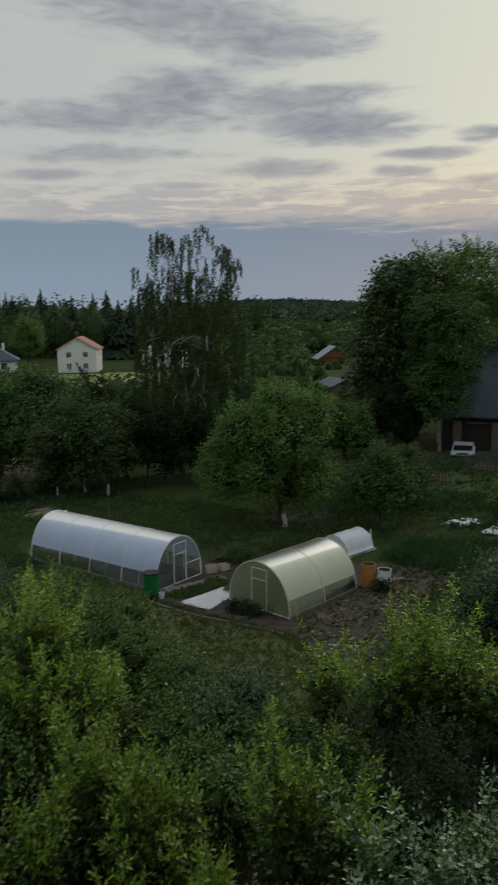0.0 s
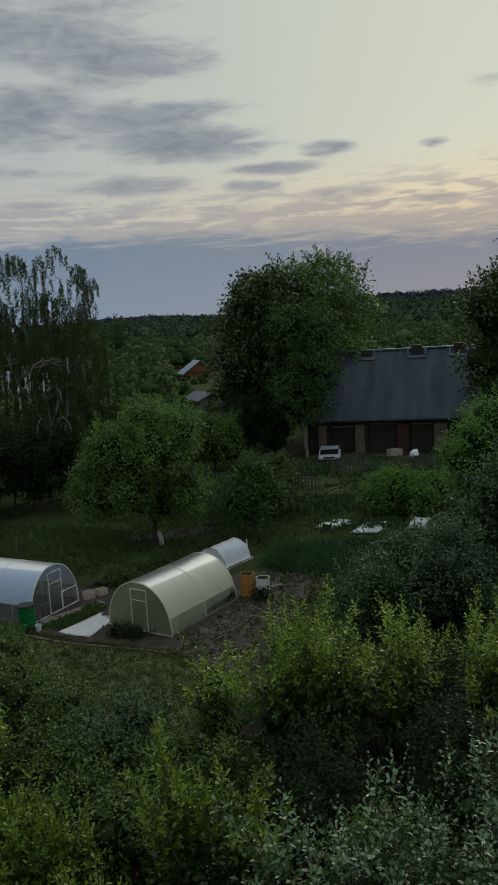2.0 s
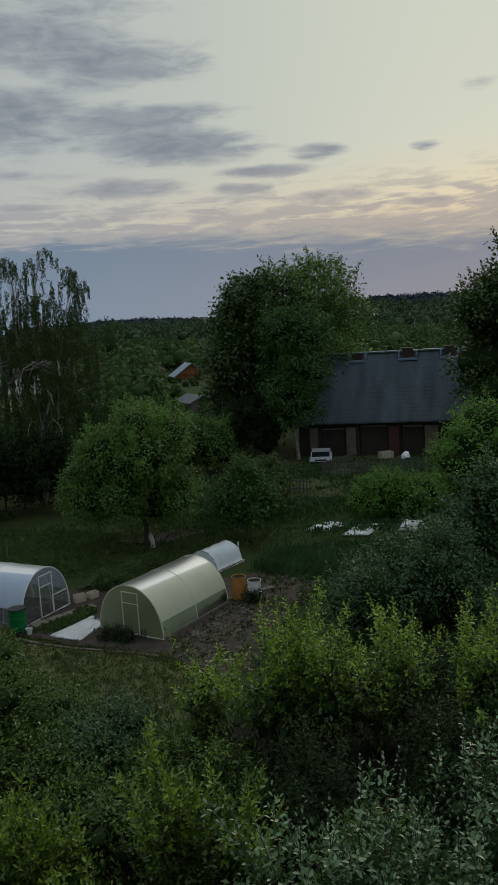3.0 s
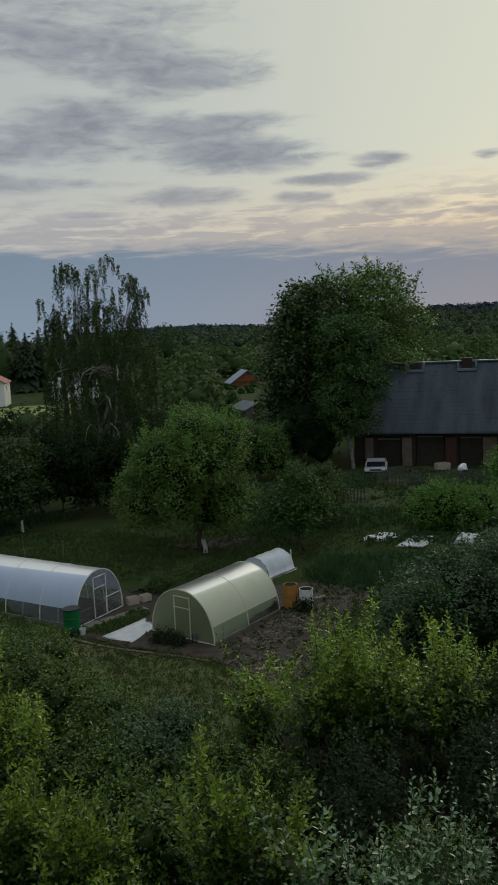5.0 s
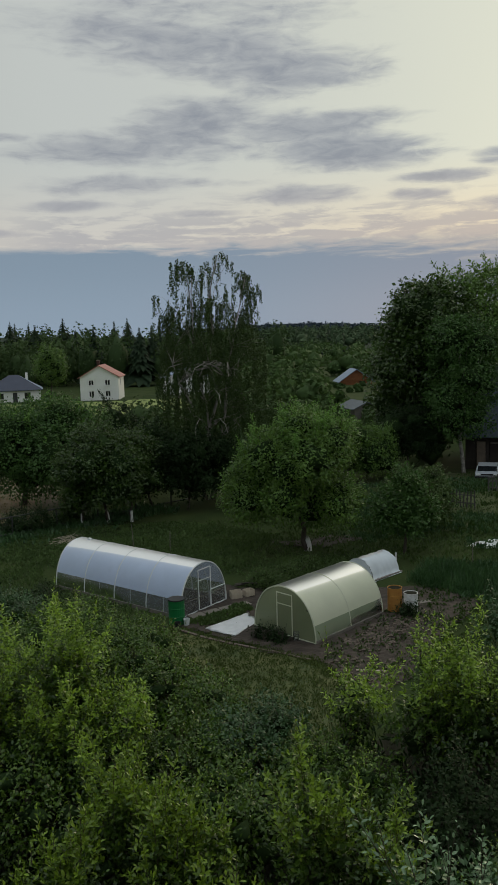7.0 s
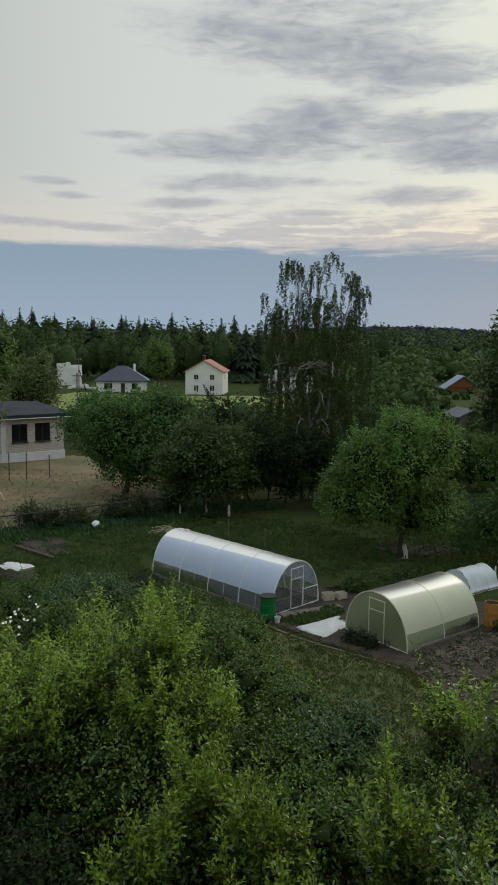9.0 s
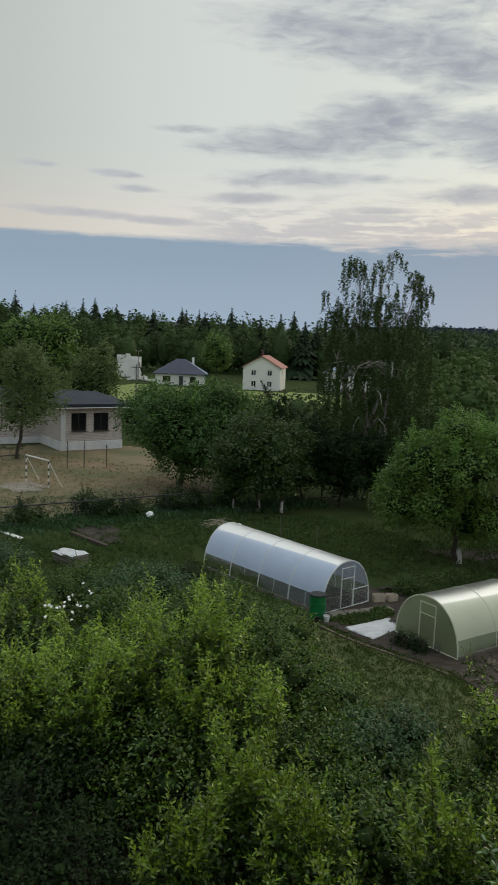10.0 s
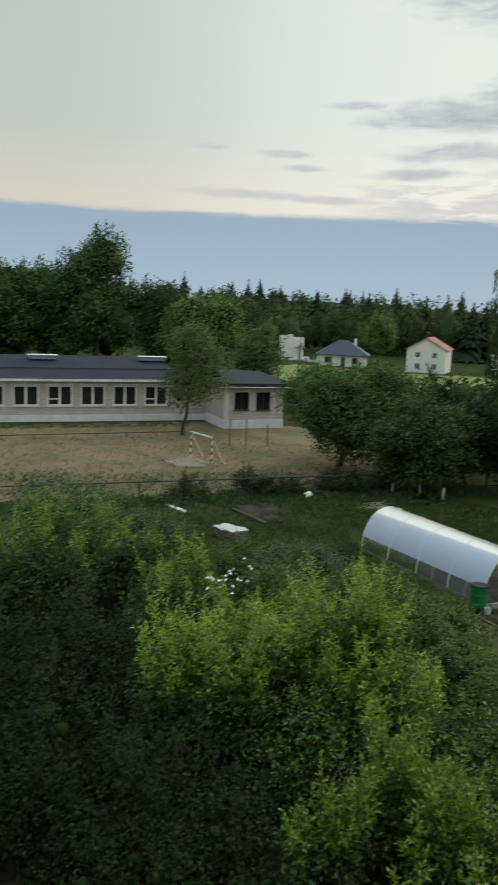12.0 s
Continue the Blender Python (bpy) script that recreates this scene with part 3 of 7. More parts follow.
def plumes(rng, starts, leans, lengths, leaf, wood=None, slim=0.24, gap=0.35, young=0.64, fine=False):
    """Upright leafy branches: a leader with side twigs, all closely set with narrow arching leaves."""
    axes = []
    for start, lean, length in zip(starts, leans, lengths):
        lean = unit(lean)
        side = unit(np.cross(lean, (0.3, 0.9, 0.1)))
        other = np.cross(lean, side)
        bend = rng.normal(size=3) * 0.1
        if wood is not None:
            wood.tube([start, start + (lean + bend * 0.4) * length * 0.5, start + (lean + bend) * length], (0.012, 0.008, 0.003), 3)
        axes.append((start + lean * length * 0.25, lean + bend, length * 0.75, 0.25, 0.75))
        twigs = max(int(length / (leaf * 0.7)), 4)
        turn = rng.uniform(0, 6.28)
        for i in range(twigs):
            f = 0.85 * (i + rng.uniform(0.2, 0.8)) / twigs
            turn += 2.4
            out = side * math.cos(turn) + other * math.sin(turn)
            way = unit(out * (1.1 - 0.5 * f) + lean * 0.55 + np.array((0, 0, 0.35)))
            axes.append((start + (lean + bend * f) * length * f, way, slim * length * (1.1 - f) * rng.uniform(0.6, 1.3) + leaf * 0.5, f, 0.32))
    p0, d, ln = np.array([q[0] for q in axes]), np.array([q[1] for q in axes]), np.array([q[2] for q in axes])
    count = np.maximum((ln / (leaf * gap)).astype(int), 3)
    which = np.repeat(np.arange(len(axes)), count)
    step = np.arange(len(which)) - np.repeat(np.cumsum(count) - count, count)
    f = ((step + 0.7) / count[which])[:, None]
    d = unit(d)[which]
    side = unit(np.cross(d, (0.31, 0.87, 0.13)))
    other = np.cross(d, side)
    turn = (step * 2.4 + which * 1.7)[:, None]
    out = side * np.cos(turn) + other * np.sin(turn)
    base = p0[which] + d * ln[which][:, None] * f
    along = out * (1.0 - 0.45 * f) + d * (0.35 + 0.5 * f) + np.array((0, 0, 0.25)) + rng.normal(size=base.shape) * 0.2
    up = d * 0.9 - out * 0.35 + np.array((0, 0, 0.6)) + rng.normal(size=base.shape) * 0.25
    size = leaf * (1.15 - 0.35 * f[:, 0]) * rng.uniform(0.75, 1.2, len(base))
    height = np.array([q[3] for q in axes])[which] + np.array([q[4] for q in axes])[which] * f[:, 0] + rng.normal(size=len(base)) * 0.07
    # upper leaves are young and lighter; the split also paints shade lower down
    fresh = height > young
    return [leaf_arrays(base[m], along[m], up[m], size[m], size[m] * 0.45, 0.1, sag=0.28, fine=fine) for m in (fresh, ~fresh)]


def tree(name, x, y, height, radii, label, leaf_mat, seed, leaf=0.12, n=20000, lobes=16, lobe=0.42, trunk=0.14, centre=None, bark=None, clump=10, limewash=0.0, sprouts=0, sprout_len=0.7, sprout_leaf=0.09,
         sprout_mat=None, fine=False, hang=0.2, category="tree", stems=1, spread=0.35, core=0.7, core_mat=None, plume=0.0, splay=0.35, gap=0.35, whips=0, whip_len=0.8, whip_gap=0.4, fresh=0.6, branch_mat=None, near=False):
    """A broad-leaved tree: tapered trunk, limbs to the lobes, a crown of many leaves, shoots on top."""
    rng = np.random.default_rng(seed)
    root = thing(name, pose(x, y, ground_z(x, y)), label, category)
    rx, ry, rz = radii
    c = np.array(centre if centre is not None else (0, 0, height - rz), float)
    at, r = lobes_of(rng, c, radii, lobes, lobe)
    wood = Wood()
    fork = None
    for s in range(stems):
        foot = np.array((rng.normal() * 0.25, rng.normal() * 0.25, -0.1)) if stems > 1 else np.array((0, 0, -0.1))
        fork = np.array((c[0] * 0.7 + rng.normal() * 0.2, c[1] * 0.7 + rng.normal() * 0.2, max(c[2] - rz * 0.55, 0.4)))
        wood.limb(foot, fork, trunk, trunk * 0.72, rng, bend=0.03, sides=8)
        wood.limb(fork, c + np.array((0, 0, rz * 0.5)), trunk * 0.7, trunk * 0.15, rng, bend=0.06)
    for p, q in zip(at, r):
        wood.limb(fork + (c - fork) * rng.uniform(0, 0.6), p, trunk * 0.4, trunk * 0.08, rng)
    wood.put("trunk", bark or BARK, root)
    if limewash:
        w2 = Wood()
        w2.tube([(0, 0, -0.05), (0, 0, limewash * 0.5), (fork[0] * 0.25, fork[1] * 0.25, limewash)], [trunk * 1.5, trunk * 1.3, trunk * 1.12], 10)
        w2.put("limewash_coat", LIMEWASH, root, "white limewash on the lower trunk")
    v, f = crown_leaves(rng, at, r, n, leaf, clump, fine=fine, hang=hang, spread=spread, wide=0.5 if leaf < 0.14 else 0.65)
    v = v.copy()
    v[:, 2] = np.maximum(v[:, 2], 0.02)
    array_part("crown", v, f, leaf_mat, root)
    # dark balls inside the crown paint the shade between its leaves
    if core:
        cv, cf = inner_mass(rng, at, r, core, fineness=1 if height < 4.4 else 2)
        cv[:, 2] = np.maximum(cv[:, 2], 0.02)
        array_part("shade_core", cv, cf, core_mat or INNER_SHADE, root)
    if sprouts:
        high = r ** 2 * np.clip((at[:, 2] - c[2]) / rz + 0.6 + splay * 0.6, 0.05, 2)
        which = rng.choice(len(at), sprouts, p=high / high.sum())
        u = unit(rng.normal(size=(sprouts, 3)) * np.array((0.8, 0.8, 0.4)) + np.array((0, 0, 0.75)))
        starts = at[which] + u * r[which][:, None] * 0.75
        leans = u * splay + np.array((0, 0, 1.15 - splay * 0.8)) + rng.normal(size=(sprouts, 3)) * 0.22
        w3 = Wood()
        if plume:
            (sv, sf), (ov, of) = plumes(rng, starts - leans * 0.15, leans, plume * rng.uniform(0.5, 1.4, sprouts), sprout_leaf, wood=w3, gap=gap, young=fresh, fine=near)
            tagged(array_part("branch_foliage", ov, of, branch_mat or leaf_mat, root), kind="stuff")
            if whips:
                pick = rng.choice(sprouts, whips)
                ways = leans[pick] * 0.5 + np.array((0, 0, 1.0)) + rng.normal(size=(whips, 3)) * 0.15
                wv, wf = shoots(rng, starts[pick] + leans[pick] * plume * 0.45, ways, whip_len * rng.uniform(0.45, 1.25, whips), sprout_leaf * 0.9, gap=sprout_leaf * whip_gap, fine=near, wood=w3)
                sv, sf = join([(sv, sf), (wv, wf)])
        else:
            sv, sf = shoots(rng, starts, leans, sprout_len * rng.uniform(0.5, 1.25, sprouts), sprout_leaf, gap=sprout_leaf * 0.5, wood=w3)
        # fresh light growth; on some trees the lit top is put into its colour
        tagged(array_part("shoot_foliage", sv, sf, sprout_mat or LEAF_YOUNG, root, "upright leafy shoots over the crown"), kind="stuff")
        tagged(w3.put("shoot_wood", BARK, root), kind="stuff")
    return root


# ---- the ground ----
def make_ground():
    rings = [0, 4, 8, 12, 16, 20, 24, 28, 32, 36, 40, 46, 52, 60, 70, 80, 95, 110, 130, 150, 180, 210, 250, 300, 360, 430, 520, 620, 740, 880, 1050, 1250, 1500, 1800, 2200, 2800, 3600, 4600]
    sides = 120
    verts, faces = [(0, 0, 0)], []
    for r in rings[1:]:
        for k in range(sides):
            a = 2 * math.pi * k / sides
            x, y = r * math.sin(a), r * math.cos(a)
            verts.append((x, y, ground_z(x, y)))
    me = bpy.data.meshes.new("ground")
    for i in range(len(rings) - 1):
        for k in range(sides):
            k2 = (k + 1) % sides
            if i == 0:
                faces.append((0, 1 + k2, 1 + k))
            else:
                a, b = 1 + (i - 1) * sides, 1 + i * sides
                faces.append((a + k, a + k2, b + k2, b + k))
    me.from_pydata(verts, [], faces)
    me.materials.append(GRASS)
    me.materials.append(WOOD_FLOOR)
    for p in me.polygons:
        p.material_index = int(p.center.xy.length > 480)
    me.shade_smooth()
    return tagged(new("ground", me), "dark green rough grass ground reaching to low hills", "ground", kind="structure")


make_ground()


def patch(name, outline, z, mat, label, category, step=0.5, relief=0.0, seed=0, ragged=0.25):
    """A thin patch of ground with a ragged edge and its own relief, laid over the ground sheet."""
    xs, ys = [p[0] for p in outline], [p[1] for p in outline]
    x0, y0 = min(xs) - 1, min(ys) - 1
    nx, ny = int((max(xs) + 1 - x0) / step) + 1, int((max(ys) + 1 - y0) / step) + 1

    def inside(x, y):
        x += noise.noise((x * 0.9, y * 0.9, seed)) * ragged * 2
        y += noise.noise((x * 0.9, y * 0.9, seed + 9)) * ragged * 2
        hit = False
        for (xa, ya), (xb, yb) in zip(outline, outline[1:] + outline[:1]):
            if (ya > y) != (yb > y) and x < (xb - xa) * (y - ya) / (yb - ya) + xa:
                hit = not hit
        return hit
    ids, verts, faces = {}, [], []

    def corner(i, j):
        if (i, j) not in ids:
            x, y = x0 + i * step, y0 + j * step
            h = relief * (noise.noise((x * 2.3, y * 2.3, seed)) + 0.7 * noise.noise((x * 6, y * 6, seed)) + 0.6)
            ids[i, j] = len(verts)
            verts.append((x, y, z + max(h, 0)))
        return ids[i, j]
    for i in range(nx):
        for j in range(ny):
            if inside(x0 + (i + 0.5) * step, y0 + (j + 0.5) * step):
                faces.append((corner(i, j), corner(i + 1, j), corner(i + 1, j + 1), corner(i, j + 1)))
    me = bpy.data.meshes.new(name)
    me.from_pydata(verts, [], faces)
    me.materials.append(mat)
    return tagged(new(name, me), label, category, kind="structure")


patch("lawn", [(-4.5, 31), (-0.6, 28.6), (1.2, 27.4), (2.6, 25), (2.4, 22), (0, 19), (-6, 19), (-7, 25)], 0.012, LAWN, "mown yellowish-green lawn strip beside the vegetable beds", "lawn", 0.25, 0.01, 1)
patch("vegetable_bed", [(-4.4, 31.2), (-1, 28.9), (1.2, 27.6), (3.0, 24.6), (4.6, 26.0), (6.4, 29.6), (8.6, 32.8), (8.2, 35.6), (5.0, 35.4), (2.5, 35.6), (0, 35.8), (-2.2, 36.5), (-4.2, 33.5)], 0.024, SOIL, "dark bare garden soil with clods and stones", "vegetable bed", 0.14, 0.05, 2)
# dark patch painted where the ground lies in the trees' shade
patch("orchard_soil", [(-24, 9), (-10, 7.5), (4, 7), (14, 8), (16, 20), (12, 22), (3.4, 22.4), (2.0, 19.4), (0, 20), (-2.5, 21.5), (-5, 25), (-8, 27), (-13, 27), (-21, 24)], 0.018, SHADED_SOIL, "orchard soil, the shade of the fruit trees in its dark colour", "soil", 0.4, 0.05, 21)
patch("greenhouse_bed", [(-4.1, 32.2), (-1.9, 34.3), (-8.3, 39.0), (-10.6, 36.6)], 0.02, SOIL, "dark soil bed inside the long greenhouse", "vegetable bed", 0.2, 0.05, 12, 0.05)
patch("dug_strip", [(-20.8, 43.5), (-17.5, 42.5), (-15.6, 39.2), (-16.6, 38.6), (-19.5, 41.2)], 0.02, SOIL, "narrow freshly dug dark soil strip", "vegetable bed", 0.25, 0.06, 3)
patch("bare_strip", [(0, 44), (4, 45.5), (5.5, 44.5), (2, 42.6)], 0.02, SOIL, "bare brown soil under the fruit tree", "soil", 0.3, 0.04, 4)
patch("football_pitch", [(-62, 50), (-50, 56.5), (-37, 70.5), (-27, 74), (-18, 64), (-12.5, 52), (-17.2, 48.2), (-24, 41), (-32, 33.5), (-46, 22), (-75, 36)], 0.015, DIRT, "worn dry brown grass football pitch", "pitch", 0.4, 0.02, 5, 0.5)
patch("sand_patch", [(-29.6, 51.4), (-28.6, 50.0), (-27.0, 49.4), (-26.1, 50.2), (-26.4, 51.6), (-27.6, 52.8), (-29.0, 52.9)], 0.045, SAND, "pale sandy worn patch before the goal", "sand", 0.3, 0.03, 6)
patch("meadow", [(-85, 120), (-60, 112), (-30, 118), (-12, 130), (-10, 158), (-90, 156)], 0.03, FIELD, "bright yellow-green meadow before the houses", "meadow", 3.0, 0.05, 7, 2.0)
patch("barn_yard", [(6, 47), (16, 46), (28, 52), (27, 60), (17, 66), (9, 62)], 0.02, YARD, "rough grass yard before the barn", "yard", 0.8, 0.04, 8, 0.8)


# ---- the block of flats that the balcony belongs to, behind the eye ----
tagged(part("wall_south", one_box(4, -8.2, 7.4, 60, 13, 14.8), BRICK_PALE), "plain pale brick wall of the block of flats", "wall", kind="structure")


# ---- greenhouses ----
def arch(width, height, steps=28, straight=0.25):
    """Half section of a garden greenhouse: nearly upright sides running into a round roof."""
    pts = []
    for i in range(steps + 1):
        a = math.pi * i / steps
        e = 0.93
        x = math.copysign(abs(math.cos(a)) ** e, math.cos(a)) * width / 2
        z = abs(math.sin(a)) ** 0.93 * height
        pts.append((x, z))
    return pts


def greenhouse(name, x, y, degrees, width, length, height, bays, skin, low_skin, reflection_edge, end, metal, label, seed):
    """Front face at the origin, running back along +y of its own frame; x to its right."""
    root = thing(name, pose(x, y, 0.03, 0, 0, degrees - 90), label, "greenhouse")
    pts = arch(width, height)
    n = len(pts)
    for b in range(bays):
        bm = bmesh.new()
        y0, y1 = length * b / bays + 0.01, length * (b + 1) / bays - 0.01
        sub = 4
        grid = [[bm.verts.new((px * (1 + 0.004 * math.sin(k * 2.1 + b)), y0 + (y1 - y0) * k / sub, pz)) for px, pz in pts] for k in range(sub + 1)]
        sides_ = [[], []]
        for k in range(sub):
            for i in range(n - 1):
                face = bm.faces.new((grid[k][i], grid[k][i + 1], grid[k + 1][i + 1], grid[k + 1][i]))
                # faces below this height become their own sheet, imitating the reflection's lower edge
                if max(pts[i][1], pts[i + 1][1]) < reflection_edge:
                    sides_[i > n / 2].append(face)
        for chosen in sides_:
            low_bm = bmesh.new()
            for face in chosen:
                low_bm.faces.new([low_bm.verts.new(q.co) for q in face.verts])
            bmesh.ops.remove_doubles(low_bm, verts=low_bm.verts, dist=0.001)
            part("side_sheet", low_bm, low_skin, root, "clearer lower sheet, split off where the mirrored sky ends", smooth=True)
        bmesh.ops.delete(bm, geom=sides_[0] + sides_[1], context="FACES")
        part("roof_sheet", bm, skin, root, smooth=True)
    for b in range(bays * 2 + 1):
        bm = bmesh.new()
        yy = length * b / (bays * 2)
        main = b % 2 == 0
        out, inn = (1.006, 0.985) if main else (0.992, 0.978)
        hw = 0.022 if main else 0.008
        ring = []
        for px, pz in pts:
            ring.append([bm.verts.new((px * s, yy + d, pz * s)) for s, d in ((out, -hw), (out, hw), (inn, hw), (inn, -hw))])
        for i in range(n - 1):
            for k in range(4):
                bm.faces.new((ring[i][k], ring[i][(k + 1) % 4], ring[i + 1][(k + 1) % 4], ring[i + 1][k]))
        bmesh.ops.recalc_face_normals(bm, faces=bm.faces)
        part("rib", bm, metal, root)
    for yy in (0.0, length):
        bm = bmesh.new()
        polygon_prism(bm, [(px * 0.98, yy, pz * 0.98) for px, pz in pts], (0, 0.008, 0))
        part("end_wall", bm, end, root)
    dw, dh, dx0 = 0.78, height * 0.86, 0.05
    bm = bmesh.new()
    for px in (dx0 - dw / 2, dx0 + dw / 2):
        box(bm, px, -0.03, dh / 2, 0.035, 0.03, dh)
    box(bm, dx0, -0.03, dh, dw + 0.035, 0.03, 0.035)
    box(bm, dx0, -0.031, dh * 0.74, dw, 0.028, 0.03)
    part("door_frame", bm, metal, root)
    bm = bmesh.new()
    box(bm, 0, -0.02, 0.02, width, 0.04, 0.06)
    part("sill", bm, metal, root)
    for sx in (-1, 1):
        bm = bmesh.new()
        box(bm, sx * width / 2, length / 2, 0.05, 0.05, length, 0.16)
        part("base_board", bm, GREY_WOOD, root)
    return root


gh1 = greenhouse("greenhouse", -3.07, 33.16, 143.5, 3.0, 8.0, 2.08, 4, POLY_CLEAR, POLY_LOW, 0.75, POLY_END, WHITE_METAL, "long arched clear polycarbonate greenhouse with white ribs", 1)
bm = bmesh.new()
rod(bm, (-1.42, -0.045, 0.62), (1.42, -0.045, 0.62), 0.015, 4)
part("cross_rail", bm, GREY_WOOD, gh1, "thin grey rail across the end wall")
bm = bmesh.new()
for a, b in (((0.36, 0.78), (1.36, 0.78)), ((0.36, 0.06), (0.36, 0.78)), ((1.36, 0.06), (1.36, 0.78))):
    rod(bm, (a[0], -0.06, a[1]), (b[0], -0.06, b[1]), 0.02, 4)
part("lower_hatch_frame", bm, WHITE_METAL, gh1, "white frame of the lower hatch")
bm = bmesh.new()
box(bm, 0.1, 7.3, 2.10, 0.16, 0.22, 0.1, bevel=0.02)
part("roof_cap", bm, WHITE_METAL, gh1)
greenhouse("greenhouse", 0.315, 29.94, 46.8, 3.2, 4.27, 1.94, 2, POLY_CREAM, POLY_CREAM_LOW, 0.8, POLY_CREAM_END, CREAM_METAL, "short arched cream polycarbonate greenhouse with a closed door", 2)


def poly_tunnel():
    root = thing("poly_tunnel", pose(4.0, 37.1, 0.03, 0, 0, 44 - 90), "small low tunnel of whitish plastic film over hoops", "tunnel")
    w, l, h = 1.65, 2.0, 0.95
    pts = arch(w, h, 26)
    bm = bmesh.new()
    sub = 22
    grid = []
    for k in range(sub + 1):
        row = []
        for i, (px, pz) in enumerate(pts):
            sag = 1 - 0.05 * abs(math.sin(math.pi * k / sub * 3)) * (0.5 + 0.5 * math.sin(i * 0.45))
            jig = noise.noise((px * 2, k * 0.6, 5)) * 0.05
            jig += noise.noise((px * 7, k * 1.9, pz * 7)) * 0.03
            flare = 0.16 * max(0.0, 1 - pz / 0.16) * (1 if px > 0 else -1)
            row.append(bm.verts.new((px * sag + jig + flare, l * k / sub + jig * 0.6, pz * sag + jig * 0.4)))
        grid.append(row)
    for k in range(sub):
        for i in range(len(pts) - 1):
            bm.faces.new((grid[k][i], grid[k][i + 1], grid[k + 1][i + 1], grid[k + 1][i]))
    part("film", bm, FILM, root, smooth=True)
    bm = bmesh.new()
    polygon_prism(bm, [(px * 0.97, l, pz * 0.97) for px, pz in pts], (0, 0.01, 0))
    part("film_end", bm, FILM, root)
    bm = bmesh.new()
    polygon_prism(bm, [(px * 0.96, 0.02, pz * 0.96) for px, pz in pts], (0, 0.01, 0))
    part("film_end", bm, FILM, root)
    for k in range(4):
        wd = Wood()
        wd.tube([(px * 0.93, 0.05 + (l - 0.1) * k / 3, pz * 0.93) for px, pz in pts], [0.012] * len(pts), 5)
        wd.put("hoop", GREY_METAL, root)
    bm = bmesh.new()
    for sx in (-1, 1):
        box(bm, sx * 0.89, l / 2, 0.04, 0.14, l + 0.3, 0.07, bevel=0.02)
    part("weight_board", bm, GREY_WOOD, root)


poly_tunnel()


# ---- barrels, boxes and cloths in the garden ----
def barrel(x, y, r, h, mat, label, inside=None, ribs=2, lid=None):
    root = thing("barrel", pose(x, y, 0.05), label, "barrel")
    bm = bmesh.new()
    prof = [(r * 0.96, 0), (r, 0.03)]
    for i in range(1, ribs + 1):
        z = h * i / (ribs + 1)
        prof += [(r, z - 0.03), (r * 1.035, z), (r, z + 0.03)]
    prof += [(r, h - 0.02), (r * 1.03, h), (r * 0.95, h), (r * 0.95, h * 0.93), (0.001, h * 0.93)]
    k = 22
    rings = [[bm.verts.new((q * math.cos(2 * math.pi * i / k), q * math.sin(2 * math.pi * i / k), z)) for i in range(k)] for q, z in prof]
    for a, b in zip(rings, rings[1:]):
        for i in range(k):
            bm.faces.new((a[i], a[(i + 1) % k], b[(i + 1) % k], b[i]))
    part("shell", bm, mat, root, smooth=False)
    if lid:
        bm = bmesh.new()
        bmesh.ops.create_cone(bm, cap_ends=True, segments=k, radius1=r * 1.06, radius2=r * 1.04, depth=0.05, matrix=Matrix.Translation((0, 0, h + 0.02)))
        part("lid", bm, lid, root, "dark flat lid")
    else:
        bm = bmesh.new()
        bmesh.ops.create_cone(bm, cap_ends=True, segments=k, radius1=r * 0.93, radius2=r * 0.93, depth=0.02, matrix=Matrix.Translation((0, 0, h * 0.955)))
        part("content", bm, inside or BLACK, root, "dark disc just below the rim")
    return root


barrel(-4.04, 31.45, 0.33, 1.0, GREEN_PLASTIC, "green plastic water barrel with a dark lid", lid=BLACK)
barrel(4.97, 32.4, 0.3, 1.0, ORANGE_STEEL, "rusty orange steel barrel open at the top", inside=SHADED_SOIL)
barrel(5.6, 32.2, 0.29, 0.82, WHITE_STEEL, "stained white steel barrel beside the orange one", inside=SHADED_SOIL)


def bucket(x, y, r, h, mat, label, z=0.05):
    root = thing("bucket", pose(x, y, z), label, "bucket")
    bm = bmesh.new()
    k = 14
    prof = [(r * 0.8, 0), (r, h), (r * 1.06, h), (r * 1.06, h - 0.02), (r * 0.97, h - 0.02), (r * 0.78, 0.03), (0.001, 0.03)]
    rings = [[bm.verts.new((q * math.cos(2 * math.pi * i / k), q * math.sin(2 * math.pi * i / k), zz)) for i in range(k)] for q, zz in prof]
    for a, b in zip(rings, rings[1:]):
        for i in range(k):
            bm.faces.new((a[i], a[(i + 1) % k], b[(i + 1) % k], b[i]))
    part("pail", bm, mat, root)
    wd = Wood()
    wd.tube([(math.cos(a) * r, 0.05, h + math.sin(a) * r * 0.3) for a in np.linspace(0, math.pi, 8)], [0.006] * 8, 4)
    wd.put("handle", GREY_METAL, root)


bucket(-3.62, 31.2, 0.13, 0.26, WHITE_METAL, "small white plastic bucket by the barrel")
bucket(-3.95, 30.95, 0.14, 0.2, BLACK, "small black plastic bucket by the barrel")
bucket(0.75, 29.3, 0.12, 0.3, POLY_END, "clear plastic bucket by the greenhouse door")


